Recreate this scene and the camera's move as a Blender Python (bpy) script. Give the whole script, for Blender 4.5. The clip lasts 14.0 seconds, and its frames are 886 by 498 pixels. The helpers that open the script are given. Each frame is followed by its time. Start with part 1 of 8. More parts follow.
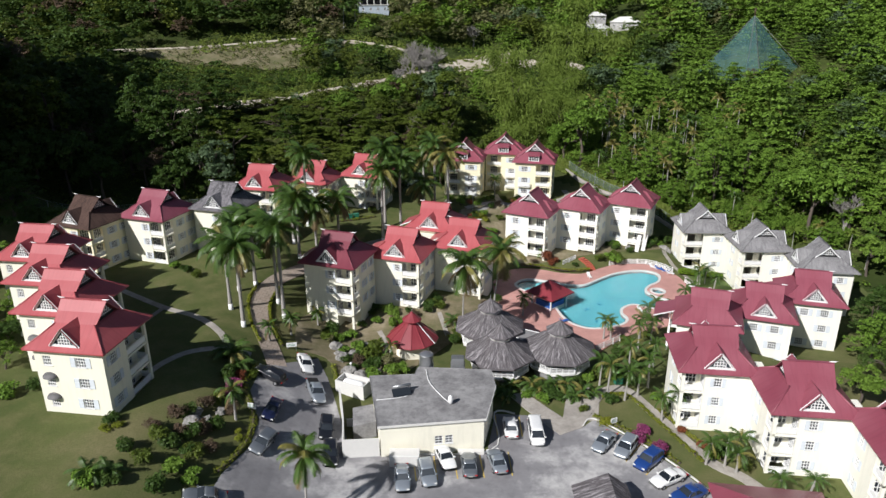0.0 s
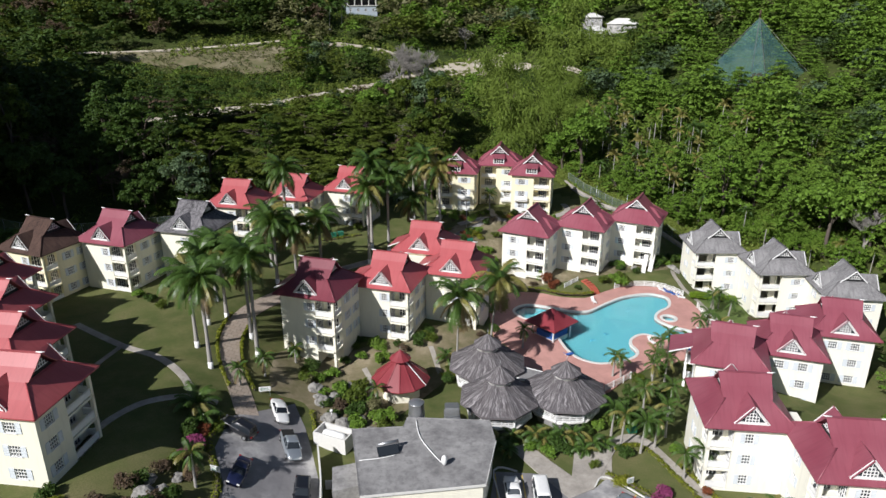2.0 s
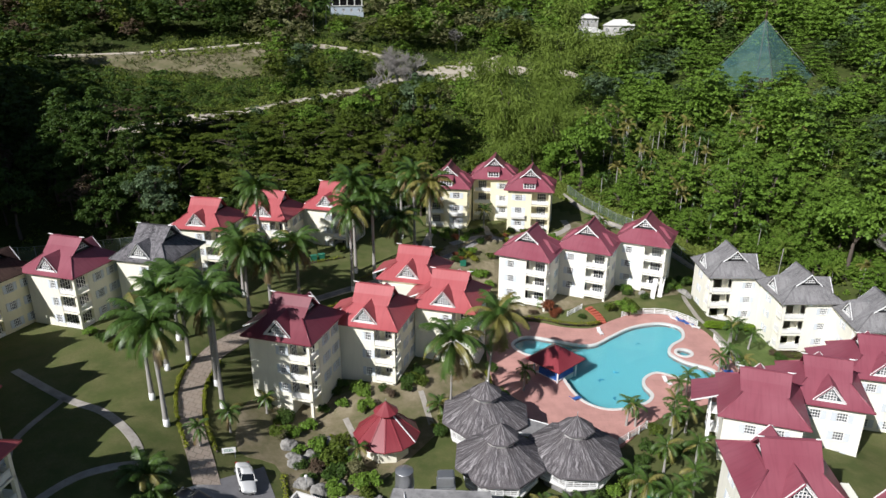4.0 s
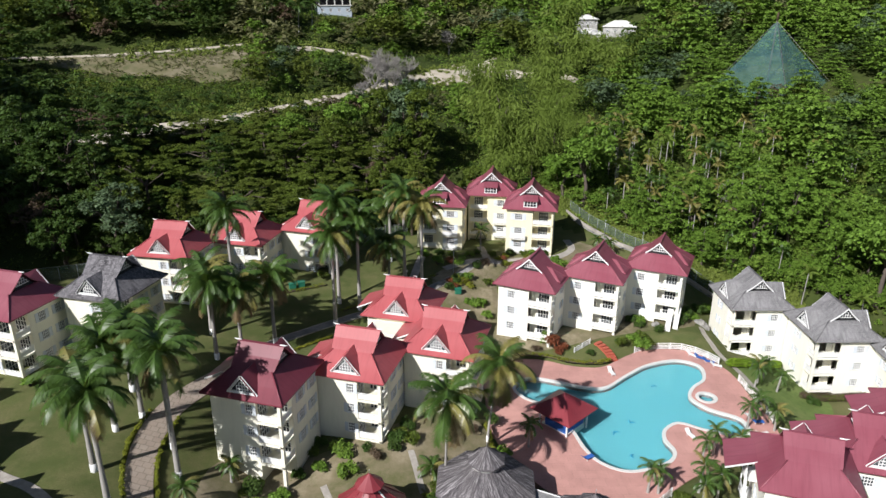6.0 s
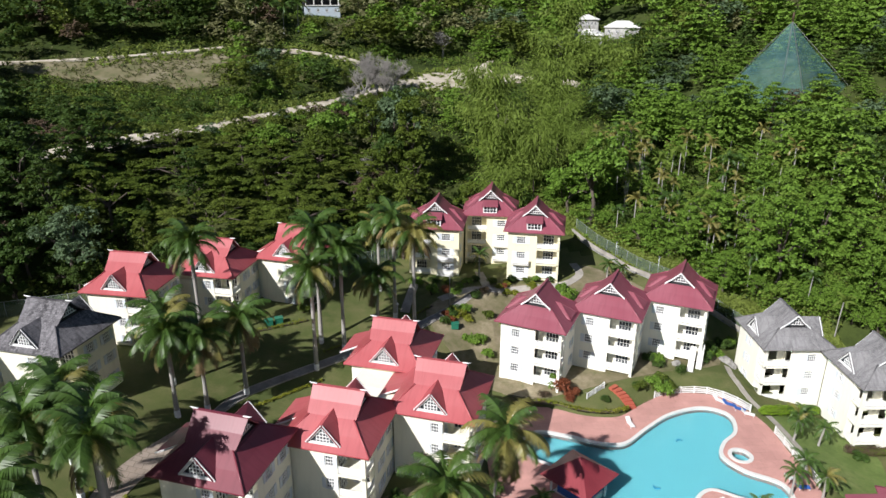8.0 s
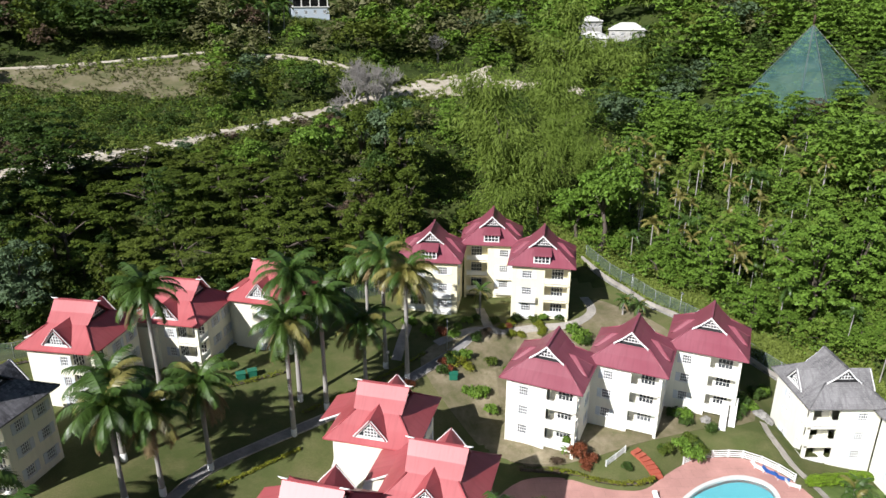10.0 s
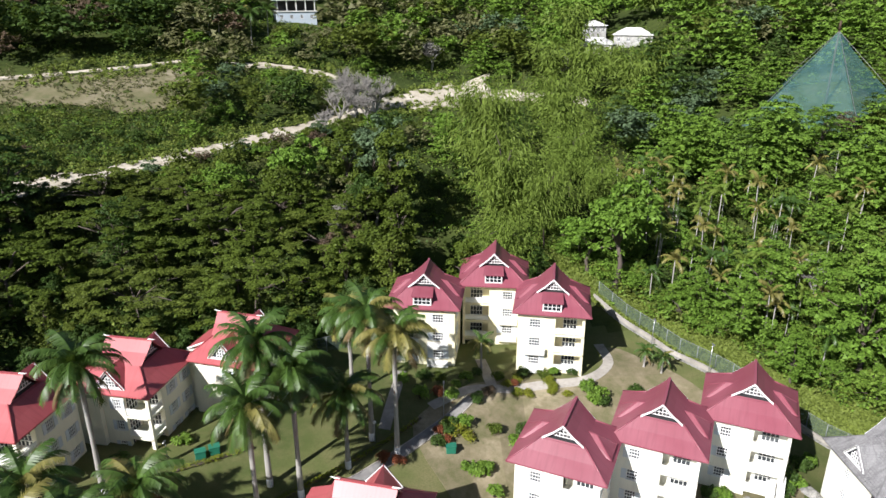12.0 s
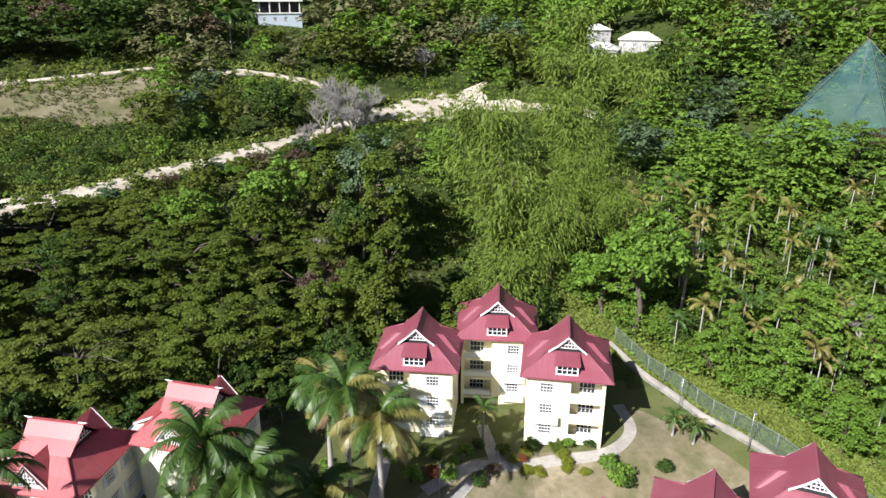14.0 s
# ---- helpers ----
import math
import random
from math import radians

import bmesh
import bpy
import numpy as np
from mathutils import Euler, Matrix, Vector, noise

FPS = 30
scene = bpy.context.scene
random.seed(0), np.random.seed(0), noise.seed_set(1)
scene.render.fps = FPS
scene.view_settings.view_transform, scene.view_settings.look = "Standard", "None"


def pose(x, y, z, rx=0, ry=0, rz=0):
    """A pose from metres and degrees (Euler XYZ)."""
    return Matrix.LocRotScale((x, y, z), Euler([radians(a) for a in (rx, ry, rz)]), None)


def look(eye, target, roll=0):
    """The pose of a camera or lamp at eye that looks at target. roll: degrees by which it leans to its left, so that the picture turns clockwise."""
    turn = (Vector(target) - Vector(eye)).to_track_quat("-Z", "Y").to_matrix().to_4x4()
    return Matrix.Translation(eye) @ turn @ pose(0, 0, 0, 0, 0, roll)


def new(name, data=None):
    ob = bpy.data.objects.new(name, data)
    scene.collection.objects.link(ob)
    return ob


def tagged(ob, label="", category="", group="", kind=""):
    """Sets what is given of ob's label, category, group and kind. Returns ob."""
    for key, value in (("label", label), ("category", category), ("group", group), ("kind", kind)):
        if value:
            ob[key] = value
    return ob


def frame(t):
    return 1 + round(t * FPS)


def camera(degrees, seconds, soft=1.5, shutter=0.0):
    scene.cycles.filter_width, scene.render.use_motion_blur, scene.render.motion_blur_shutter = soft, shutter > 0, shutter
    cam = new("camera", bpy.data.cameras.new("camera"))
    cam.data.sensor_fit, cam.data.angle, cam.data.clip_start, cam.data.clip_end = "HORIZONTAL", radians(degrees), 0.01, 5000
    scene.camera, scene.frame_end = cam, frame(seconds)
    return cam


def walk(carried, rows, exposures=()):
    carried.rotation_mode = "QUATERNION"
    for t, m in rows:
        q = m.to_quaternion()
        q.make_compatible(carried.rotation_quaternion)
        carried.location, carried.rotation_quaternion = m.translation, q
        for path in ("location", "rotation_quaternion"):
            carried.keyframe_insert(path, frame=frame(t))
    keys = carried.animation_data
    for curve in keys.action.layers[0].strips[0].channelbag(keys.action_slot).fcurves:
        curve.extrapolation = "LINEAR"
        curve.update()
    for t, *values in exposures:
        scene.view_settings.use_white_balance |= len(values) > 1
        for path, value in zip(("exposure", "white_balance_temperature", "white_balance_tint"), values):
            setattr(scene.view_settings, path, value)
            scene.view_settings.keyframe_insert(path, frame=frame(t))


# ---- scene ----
cam = camera(65.4, 14.0)
PATH = [
    (0, (0.955, 0.439, 44.857), (0.941, 2.313, 44.159), -0.2),
    (0.5, (0.823, 3.377, 44.846), (0.813, 5.251, 44.148), -0.1),
    (1, (0.756, 6.336, 44.817), (0.753, 8.21, 44.12), -0.1),
    (1.5, (0.768, 9.518, 44.821), (0.771, 11.392, 44.124), -0.1),
    (2, (0.774, 12.98, 44.84), (0.786, 14.854, 44.143), -0.1),
    (2.5, (0.713, 16.257, 44.846), (0.734, 18.132, 44.149), -0.1),
    (3, (0.64, 19.6, 44.828), (0.669, 21.474, 44.131), -0.0),
    (3.2, (0.617, 20.981, 44.826), (0.649, 22.855, 44.129), -0.0),
    (5.5, (0.711, 36.86, 44.888), (0.771, 38.732, 44.188), 0.2),
    (6, (0.832, 40.368, 44.92), (0.897, 42.24, 44.22), 0.2),
    (6.5, (0.95, 43.983, 44.933), (1.018, 45.855, 44.232), 0.2),
    (7, (1.081, 47.591, 44.961), (1.154, 49.462, 44.259), 0.2),
    (7.5, (1.164, 51.146, 44.963), (1.24, 53.017, 44.261), 0.1),
    (8, (1.204, 54.575, 44.988), (1.286, 56.446, 44.285), 0.1),
    (8.2, (1.249, 56.021, 45.01), (1.333, 57.891, 44.307), 0.2),
    (10.5, (1.98, 73.193, 46.178), (2.078, 75.061, 45.468), -0.1),
    (11, (2.19, 77.175, 46.355), (2.292, 79.042, 45.645), -0.1),
    (11.5, (2.377, 81.075, 46.523), (2.481, 82.942, 45.813), -0.0),
    (12, (2.6, 84.866, 46.718), (2.707, 86.734, 46.01), -0.1),
    (12.5, (2.862, 88.709, 46.96), (2.971, 90.576, 46.251), -0.1),
    (13, (3.011, 92.604, 47.194), (3.123, 94.47, 46.482), -0.1),
    (13.5, (3.104, 96.576, 47.381), (3.222, 98.442, 46.669), 0.0),
    (14, (3.214, 100.554, 47.517), (3.341, 102.418, 46.805), 0.1),
]
walk(cam, [(t, look(eye, target, roll)) for t, eye, target, roll in PATH],
     [(0.0, 0.02), (3.0, 0.06), (7.0, 0.2), (10.5, 0.42), (12.5, 0.63), (14.0, 0.72)])

# ---- world, sun ----
SUN_EL, SUN_TO = 37.8, Vector((0.69, 0.72, 0))          # elevation; where the shadows fall
world = bpy.data.worlds.new("sky")
scene.world = world
world.use_nodes = True
sky = world.node_tree.nodes.new("ShaderNodeTexSky")
sky.sky_type, sky.sun_disc = "NISHITA", False
sky.sun_elevation, sky.sun_rotation = radians(SUN_EL), math.atan2(-SUN_TO.x, -SUN_TO.y)
sky.air_density, sky.dust_density = 1.0, 0.6
bg = world.node_tree.nodes["Background"]
bg.inputs["Strength"].default_value = 0.051
world.node_tree.links.new(sky.outputs["Color"], bg.inputs["Color"])
sun = new("sun", bpy.data.lights.new("sun", "SUN"))
sun.data.energy, sun.data.angle, sun.data.color = 5.5, radians(0.55), (1.0, 0.98, 0.975)
sun_way = SUN_TO.normalized() * math.cos(radians(SUN_EL)) - Vector((0, 0, math.sin(radians(SUN_EL))))
sun.matrix_world = look((0, 60, 150), Vector((0, 60, 150)) + sun_way)

# ---- materials ----
class Mat:
    """A small wrapper to write node materials shortly."""
    def __init__(self, name, color=(0.5, 0.5, 0.5), rough=0.7, metal=0.0, spec=0.4):
        self.m = bpy.data.materials.new(name)
        self.m.use_nodes = True
        self.t = self.m.node_tree
        self.b = self.t.nodes["Principled BSDF"]
        self.b.inputs["Base Color"].default_value = (*color, 1)
        self.b.inputs["Roughness"].default_value = rough
        self.b.inputs["Metallic"].default_value = metal
        self.b.inputs["Specular IOR Level"].default_value = spec
        self.co = None

    def node(self, kind, **values):
        n = self.t.nodes.new("ShaderNode" + kind)
        for k, v in values.items():
            n.inputs[k].default_value = v
        return n

    def link(self, a, b):
        self.t.links.new(a, b)

    def coords(self, which="Object"):
        n = self.node("TexCoord")
        return n.outputs[which]

    def noise(self, scale, detail=4, rough=0.55, stretch=None, which="Object"):
        n = self.node("TexNoise", Scale=scale, Detail=detail, Roughness=rough)
        src = self.coords(which)
        if stretch:
            mp = self.node("Mapping", Scale=stretch)
            self.link(src, mp.inputs["Vector"])
            src = mp.outputs["Vector"]
        self.link(src, n.inputs["Vector"])
        return n.outputs["Fac"]

    def ramp(self, fac, stops):
        n = self.node("ValToRGB")
        el = n.color_ramp.elements
        while len(el) > 1:
            el.remove(el[-1])
        el[0].position, el[0].color = stops[0][0], (*stops[0][1], 1)
        for p, c in stops[1:]:
            e = el.new(p)
            e.color = (*c, 1)
        self.link(fac, n.inputs["Fac"])
        return n.outputs["Color"]

    def mix(self, fac, a, b, mode="MIX"):
        n = self.t.nodes.new("ShaderNodeMix")
        n.data_type, n.blend_type = "RGBA", mode
        for sock, v in ((n.inputs[0], fac), (n.inputs[6], a), (n.inputs[7], b)):
            if isinstance(v, (int, float)):
                sock.default_value = v
            elif isinstance(v, tuple):
                sock.default_value = (*v, 1)
            else:
                self.link(v, sock)
        return n.outputs[2]

    def base(self, c):
        self.link(c, self.b.inputs["Base Color"])
        return self

    def bump(self, h, strength=0.3, dist=0.05):
        n = self.node("Bump", Strength=strength, Distance=dist)
        self.link(h, n.inputs["Height"])
        self.link(n.outputs["Normal"], self.b.inputs["Normal"])
        return self

    def rand(self):
        return self.node("ObjectInfo").outputs["Random"]

    def island(self):
        return self.node("NewGeometry").outputs["Random Per Island"]


def two(c, k):
    return tuple(min(1, v * k) for v in c)


def plain(name, color, rough=0.6, metal=0.0, scale=3.0, vary=0.16, bump=0.0, spec=0.4):
    m = Mat(name, color, rough, metal, spec)
    a = m.noise(scale, 5)
    b = m.noise(scale * 9, 3)
    c = m.mix(a, two(color, 1 - vary), two(color, 1 + vary))
    c = m.mix(m.ramp(b, [(0.35, (0, 0, 0)), (0.75, (1, 1, 1))]), c, two(color, 1 - vary * 0.8))
    m.base(c)
    if bump:
        m.bump(b, bump, 0.03)
    return m.m


def wall_paint(name, color):
    m = Mat(name, color, 0.75)
    streak = m.noise(1.3, 5, 0.6, (1, 1, 0.16))
    fine = m.noise(12, 3)
    c = m.mix(m.ramp(streak, [(0.5, (0, 0, 0)), (0.8, (1, 1, 1))]), color, two(color, 0.84))
    c = m.mix(m.ramp(fine, [(0.4, (0, 0, 0)), (0.9, (1, 1, 1))]), c, two(color, 0.93))
    return m.base(c).bump(fine, 0.12, 0.02).m


def sheet_roof(name, color, faded):
    m = Mat(name, color, 0.42, 0.0, 0.5)
    uv = m.coords("UV")
    w = m.node("TexWave", Scale=0.8, Distortion=0.0)
    m.link(uv, w.inputs["Vector"])
    streak = m.noise(0.9, 5, 0.6, (2.4, 0.25, 1), "UV")
    broad = m.noise(0.16, 3, 0.5)
    fine = m.noise(6, 3)
    c = m.mix(m.ramp(broad, [(0.35, (0, 0, 0)), (0.7, (1, 1, 1))]), color, faded)
    c = m.mix(m.ramp(streak, [(0.48, (0, 0, 0)), (0.85, (0.6, 0.6, 0.6))]), c, two(color, 0.62))
    c = m.mix(m.ramp(fine, [(0.62, (0, 0, 0)), (0.9, (0.3, 0.3, 0.3))]), c, two(faded, 1.2))
    return m.base(c).bump(w.outputs["Fac"], 0.06, 0.02).m


def shingle_roof(name, dark, light):
    m = Mat(name, dark, 0.9, 0, 0.2)
    uv = m.coords("UV")
    br = m.node("TexBrick", **{"Scale": 1.0, "Mortar Size": 0.012, "Brick Width": 0.34, "Row Height": 0.26})
    m.link(uv, br.inputs["Vector"])
    br.inputs["Color1"].default_value = (*dark, 1)
    br.inputs["Color2"].default_value = (*light, 1)
    br.inputs["Mortar"].default_value = (*two(dark, 0.4), 1)
    broad = m.noise(0.35, 5, 0.65)
    streak = m.noise(1.0, 4, 0.6, (2.0, 0.3, 1), "UV")
    c = m.mix(m.ramp(broad, [(0.35, (0, 0, 0)), (0.75, (0.8, 0.8, 0.8))]), br.outputs["Color"], two(light, 1.35))
    c = m.mix(m.ramp(streak, [(0.5, (0, 0, 0)), (0.8, (0.75, 0.75, 0.75))]), c, two(dark, 0.55))
    return m.base(c).bump(br.outputs["Fac"], 0.5, 0.04).m


def leafy(name, dark, light, tint=None, rough=0.5, soft=False):
    """Foliage: clumps and single sprays vary on their own, each tree as a whole too."""
    m = Mat(name, light, rough, 0, 0.14 if rough >= 0.5 else 0.45)
    mid = tuple(a * 0.45 + b * 0.55 for a, b in zip(dark, light))
    low, high = (two(light, 0.8), two(light, 1.2)) if soft else (two(mid, 0.8), two(light, 1.45))
    c = m.ramp(m.island(), [(0.0, low), (0.4, two(light, 0.88)), (0.8, two(light, 1.1)), (1.0, high)])
    hue = m.ramp(m.rand(), [(0.0, two(light, 0.68)), (0.5, light), (1.0, tint or two(light, 1.28))])
    c = m.mix(0.42, c, hue)
    clump = m.noise(0.55, 3, 0.6)
    c = m.mix(m.ramp(clump, [(0.36, (0.55, 0.55, 0.55)), (0.56, (0, 0, 0))]), c, two(mid, 0.8))
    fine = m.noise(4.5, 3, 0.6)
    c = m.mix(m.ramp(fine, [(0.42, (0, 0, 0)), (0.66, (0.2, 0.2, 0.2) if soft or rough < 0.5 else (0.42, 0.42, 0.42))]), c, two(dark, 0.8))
    m.base(c)
    if rough >= 0.5 and not soft:
        m.bump(fine, 0.4, 0.18)
    tr = m.node("BsdfTranslucent")
    m.link(m.mix(0.4, c, (0.20, 0.27, 0.03)), tr.inputs["Color"])
    mx = m.node("MixShader", Fac=0.26)
    m.link(m.b.outputs[0], mx.inputs[1])
    m.link(tr.outputs[0], mx.inputs[2])
    m.link(mx.outputs[0], m.t.nodes["Material Output"].inputs["Surface"])
    return m.m


def lawn_mat():
    m = Mat("lawn_grass", (0.08, 0.1, 0.03), 0.9, 0, 0.1)
    broad, mid, fine = m.noise(0.05, 4, 0.6), m.noise(0.35, 5, 0.65), m.noise(5.0, 4, 0.7)
    c = m.ramp(broad, [(0.36, (0.066, 0.090, 0.028)), (0.54, (0.108, 0.126, 0.044)), (0.70, (0.205, 0.180, 0.094))])
    c = m.mix(m.ramp(mid, [(0.42, (0, 0, 0)), (0.7, (0.7, 0.7, 0.7))]), c, (0.165, 0.152, 0.072))
    c = m.mix(m.ramp(fine, [(0.4, (0, 0, 0)), (0.75, (0.75, 0.75, 0.75))]), c, (0.080, 0.088, 0.032))
    return m.base(c).bump(fine, 0.6, 0.08).m


def forest_floor_mat():
    m = Mat("forest_floor", (0.05, 0.06, 0.02), 0.95, 0, 0.1)
    broad, mid = m.noise(0.03, 4, 0.6), m.noise(0.6, 5, 0.7)
    c = m.ramp(broad, [(0.35, (0.030, 0.045, 0.012)), (0.55, (0.060, 0.080, 0.020)), (0.75, (0.10, 0.095, 0.045))])
    c = m.mix(m.ramp(mid, [(0.4, (0, 0, 0)), (0.75, (0.85, 0.85, 0.85))]), c, (0.028, 0.040, 0.012))
    return m.base(c).bump(mid, 0.8, 0.3).m


def asphalt_mat():
    m = Mat("asphalt", (0.09, 0.09, 0.095), 0.85, 0, 0.3)
    broad, mid, fine = m.noise(0.12, 5, 0.65), m.noise(0.9, 5, 0.6), m.noise(30, 3)
    c = m.ramp(broad, [(0.35, (0.185, 0.18, 0.188)), (0.50, (0.245, 0.24, 0.246)), (0.64, (0.50, 0.49, 0.48))])
    c = m.mix(m.ramp(mid, [(0.5, (0, 0, 0)), (0.8, (0.6, 0.6, 0.6))]), c, (0.12, 0.117, 0.124))
    c = m.mix(m.ramp(fine, [(0.5, (0, 0, 0)), (0.8, (0.3, 0.3, 0.3))]), c, (0.2, 0.2, 0.2))
    return m.base(c).bump(fine, 0.2, 0.01).m


def paver_mat(name, c1, c2, mortar, w, h, size=0.03):
    m = Mat(name, c1, 0.8, 0, 0.25)
    br = m.node("TexBrick", **{"Scale": 1.0, "Mortar Size": size, "Brick Width": w, "Row Height": h})
    m.link(m.coords("Object"), br.inputs["Vector"])
    for key, v in (("Color1", c1), ("Color2", c2), ("Mortar", mortar)):
        br.inputs[key].default_value = (*v, 1)
    broad, fine = m.noise(0.3, 5, 0.65), m.noise(7, 4)
    c = m.mix(m.ramp(broad, [(0.4, (0, 0, 0)), (0.75, (0.7, 0.7, 0.7))]), br.outputs["Color"], two(c1, 1.35))
    c = m.mix(m.ramp(fine, [(0.5, (0, 0, 0)), (0.8, (0.5, 0.5, 0.5))]), c, two(c1, 0.7))
    return m.base(c).bump(br.outputs["Fac"], 0.3, 0.01).m


def thatch_mat():
    m = Mat("thatch", (0.13, 0.12, 0.115), 0.95, 0, 0.1)
    uv = m.noise(1.2, 7, 0.78, (2.6, 0.32, 1), "UV")
    broad = m.noise(0.7, 5, 0.7)
    fine = m.noise(9, 4, 0.7)
    c = m.ramp(uv, [(0.37, (0.034, 0.030, 0.034)), (0.51, (0.125, 0.114, 0.122)), (0.64, (0.45, 0.425, 0.435))])
    c = m.mix(m.ramp(broad, [(0.45, (0, 0, 0)), (0.75, (0.7, 0.7, 0.7))]), c, (0.070, 0.060, 0.062))
    c = m.mix(m.ramp(fine, [(0.45, (0, 0, 0)), (0.8, (0.5, 0.5, 0.5))]), c, (0.26, 0.25, 0.235))
    return m.base(c).bump(uv, 0.9, 0.12).m


def concrete_mat(name, base, dark, light, scale=0.35):
    m = Mat(name, base, 0.88, 0, 0.2)
    broad, mid, fine = m.noise(scale, 6, 0.7), m.noise(scale * 5, 5, 0.65), m.noise(14, 4)
    c = m.ramp(broad, [(0.32, dark), (0.5, base), (0.7, light)])
    c = m.mix(m.ramp(mid, [(0.48, (0, 0, 0)), (0.72, (0.7, 0.7, 0.7))]), c, dark)
    c = m.mix(m.ramp(fine, [(0.5, (0, 0, 0)), (0.85, (0.4, 0.4, 0.4))]), c, light)
    return m.base(c).bump(fine, 0.25, 0.02).m


def water_mat():
    m = Mat("pool_water", (0.66, 0.92, 0.92), 0.04, 0, 0.5)
    m.b.inputs["Transmission Weight"].default_value = 1.0
    m.b.inputs["IOR"].default_value = 1.2
    return m.bump(m.noise(1.6, 3, 0.5), 0.06, 0.05).m


def glass_mat():
    m = Mat("window_glass", (0.03, 0.036, 0.045), 0.12, 0, 0.35)
    return m.base(m.ramp(m.rand(), [(0, (0.012, 0.015, 0.02)), (0.6, (0.035, 0.042, 0.05)), (1, (0.10, 0.11, 0.12))])).m


def car_paint(name, color, metal=0.0):
    m = Mat(name, color, 0.28, metal, 0.5)
    m.b.inputs["Coat Weight"].default_value = 0.7
    m.b.inputs["Coat Roughness"].default_value = 0.06
    return m.base(m.mix(m.ramp(m.noise(2.5, 4), [(0.4, (0, 0, 0)), (0.8, (0.4, 0.4, 0.4))]), color, two(color, 0.8))).m


CREAM = wall_paint("cream_wall_paint", (0.84, 0.81, 0.68))
PALE = wall_paint("pale_cream_wall_paint", (0.86, 0.84, 0.74))
YELLOW = wall_paint("yellow_wall_paint", (0.84, 0.78, 0.56))
WHITE = plain("white_paint", (0.80, 0.80, 0.79), 0.5, vary=0.06)
WHITE_CONC = plain("white_concrete", (0.68, 0.67, 0.64), 0.8, vary=0.12, bump=0.2)
SHUTTER = plain("pale_shutter_paint", (0.62, 0.66, 0.70), 0.6, vary=0.08)
SOFFIT = plain("soffit_board", (0.42, 0.40, 0.37), 0.8)
GLASS = glass_mat()
# near-black that stands in for shade: gable recesses and a porch
DARK = plain("recess_shade_dark", (0.03, 0.03, 0.032), 0.9)
RED_BRIGHT = sheet_roof("bright_red_sheet_roof", (0.365, 0.068, 0.076), (0.425, 0.105, 0.112))
# red of one court roof, darkened for the palm shade on it
RED_PALM_SHADE = sheet_roof("deep_red_palm_shade_roof", (0.155, 0.026, 0.042), (0.20, 0.045, 0.062))
RED_WINE = sheet_roof("wine_red_sheet_roof", (0.215, 0.028, 0.038), (0.27, 0.05, 0.06))
RED_ROSE = sheet_roof("rose_red_sheet_roof", (0.228, 0.052, 0.076), (0.285, 0.088, 0.115))
GREY_SHINGLE = shingle_roof("grey_wood_shingle", (0.155, 0.15, 0.155), (0.235, 0.23, 0.232))
SLATE_SHINGLE = shingle_roof("dark_weathered_shingle", (0.045, 0.043, 0.047), (0.19, 0.182, 0.192))
BROWN_SHINGLE = shingle_roof("brown_wood_shingle", (0.055, 0.035, 0.030), (0.085, 0.052, 0.042))
LAWN, FOREST_FLOOR, ASPHALT = lawn_mat(), forest_floor_mat(), asphalt_mat()
DECK = paver_mat("pink_deck_paving", (0.50, 0.27, 0.235), (0.46, 0.245, 0.215), (0.36, 0.20, 0.175), 1.5, 1.5, 0.02)
BRICK_DRIVE = paver_mat("brick_drive_paving", (0.36, 0.29, 0.235), (0.42, 0.35, 0.29), (0.22, 0.19, 0.15), 0.9, 0.9, 0.05)
CONCRETE = concrete_mat("path_concrete", (0.36, 0.33, 0.295), (0.25, 0.23, 0.205), (0.47, 0.435, 0.39))
ROOF_SLAB = concrete_mat("weathered_slab_plinth_shade", (0.245, 0.24, 0.24), (0.125, 0.122, 0.125), (0.36, 0.355, 0.35), 0.28)
PATH_GREY = concrete_mat("worn_grey_path", (0.23, 0.22, 0.215), (0.15, 0.145, 0.14), (0.33, 0.315, 0.30))
FRESH_LAWN = concrete_mat("watered_lawn", (0.130, 0.185, 0.050), (0.085, 0.130, 0.034), (0.18, 0.21, 0.075), 0.2)
SOIL = concrete_mat("dry_lawn_soil", (0.20, 0.168, 0.105), (0.105, 0.108, 0.045), (0.34, 0.29, 0.20), 0.16)
DIRT = concrete_mat("pale_dirt", (0.47, 0.415, 0.34), (0.30, 0.265, 0.19), (0.60, 0.55, 0.47), 0.2)
DRY = concrete_mat("dry_grass_clearing", (0.17, 0.150, 0.085), (0.085, 0.10, 0.036), (0.27, 0.235, 0.165), 0.09)
ROCK = concrete_mat("grey_rock", (0.27, 0.26, 0.245), (0.09, 0.088, 0.08), (0.34, 0.33, 0.31), 0.8)
THATCH = thatch_mat()
WATER = water_mat()
POOL_TILE = plain("turquoise_pool_tile", (0.115, 0.34, 0.39), 0.4, vary=0.06, scale=0.6)
POOL_MARK = plain("dark_blue_pool_mosaic", (0.02, 0.22, 0.36), 0.4)
YELLOW_LINE = plain("worn_yellow_line", (0.62, 0.45, 0.10), 0.8, vary=0.25)
BARK = plain("grey_brown_bark", (0.10, 0.08, 0.065), 0.9, bump=0.5)
PALM_BARK = plain("pale_grey_palm_trunk", (0.36, 0.34, 0.315), 0.85, vary=0.22, scale=2, bump=0.4)
DEAD_WOOD = plain("bare_grey_twigs", (0.30, 0.28, 0.26), 0.9)
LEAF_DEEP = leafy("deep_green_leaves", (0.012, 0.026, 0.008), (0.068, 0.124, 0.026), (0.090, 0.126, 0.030))
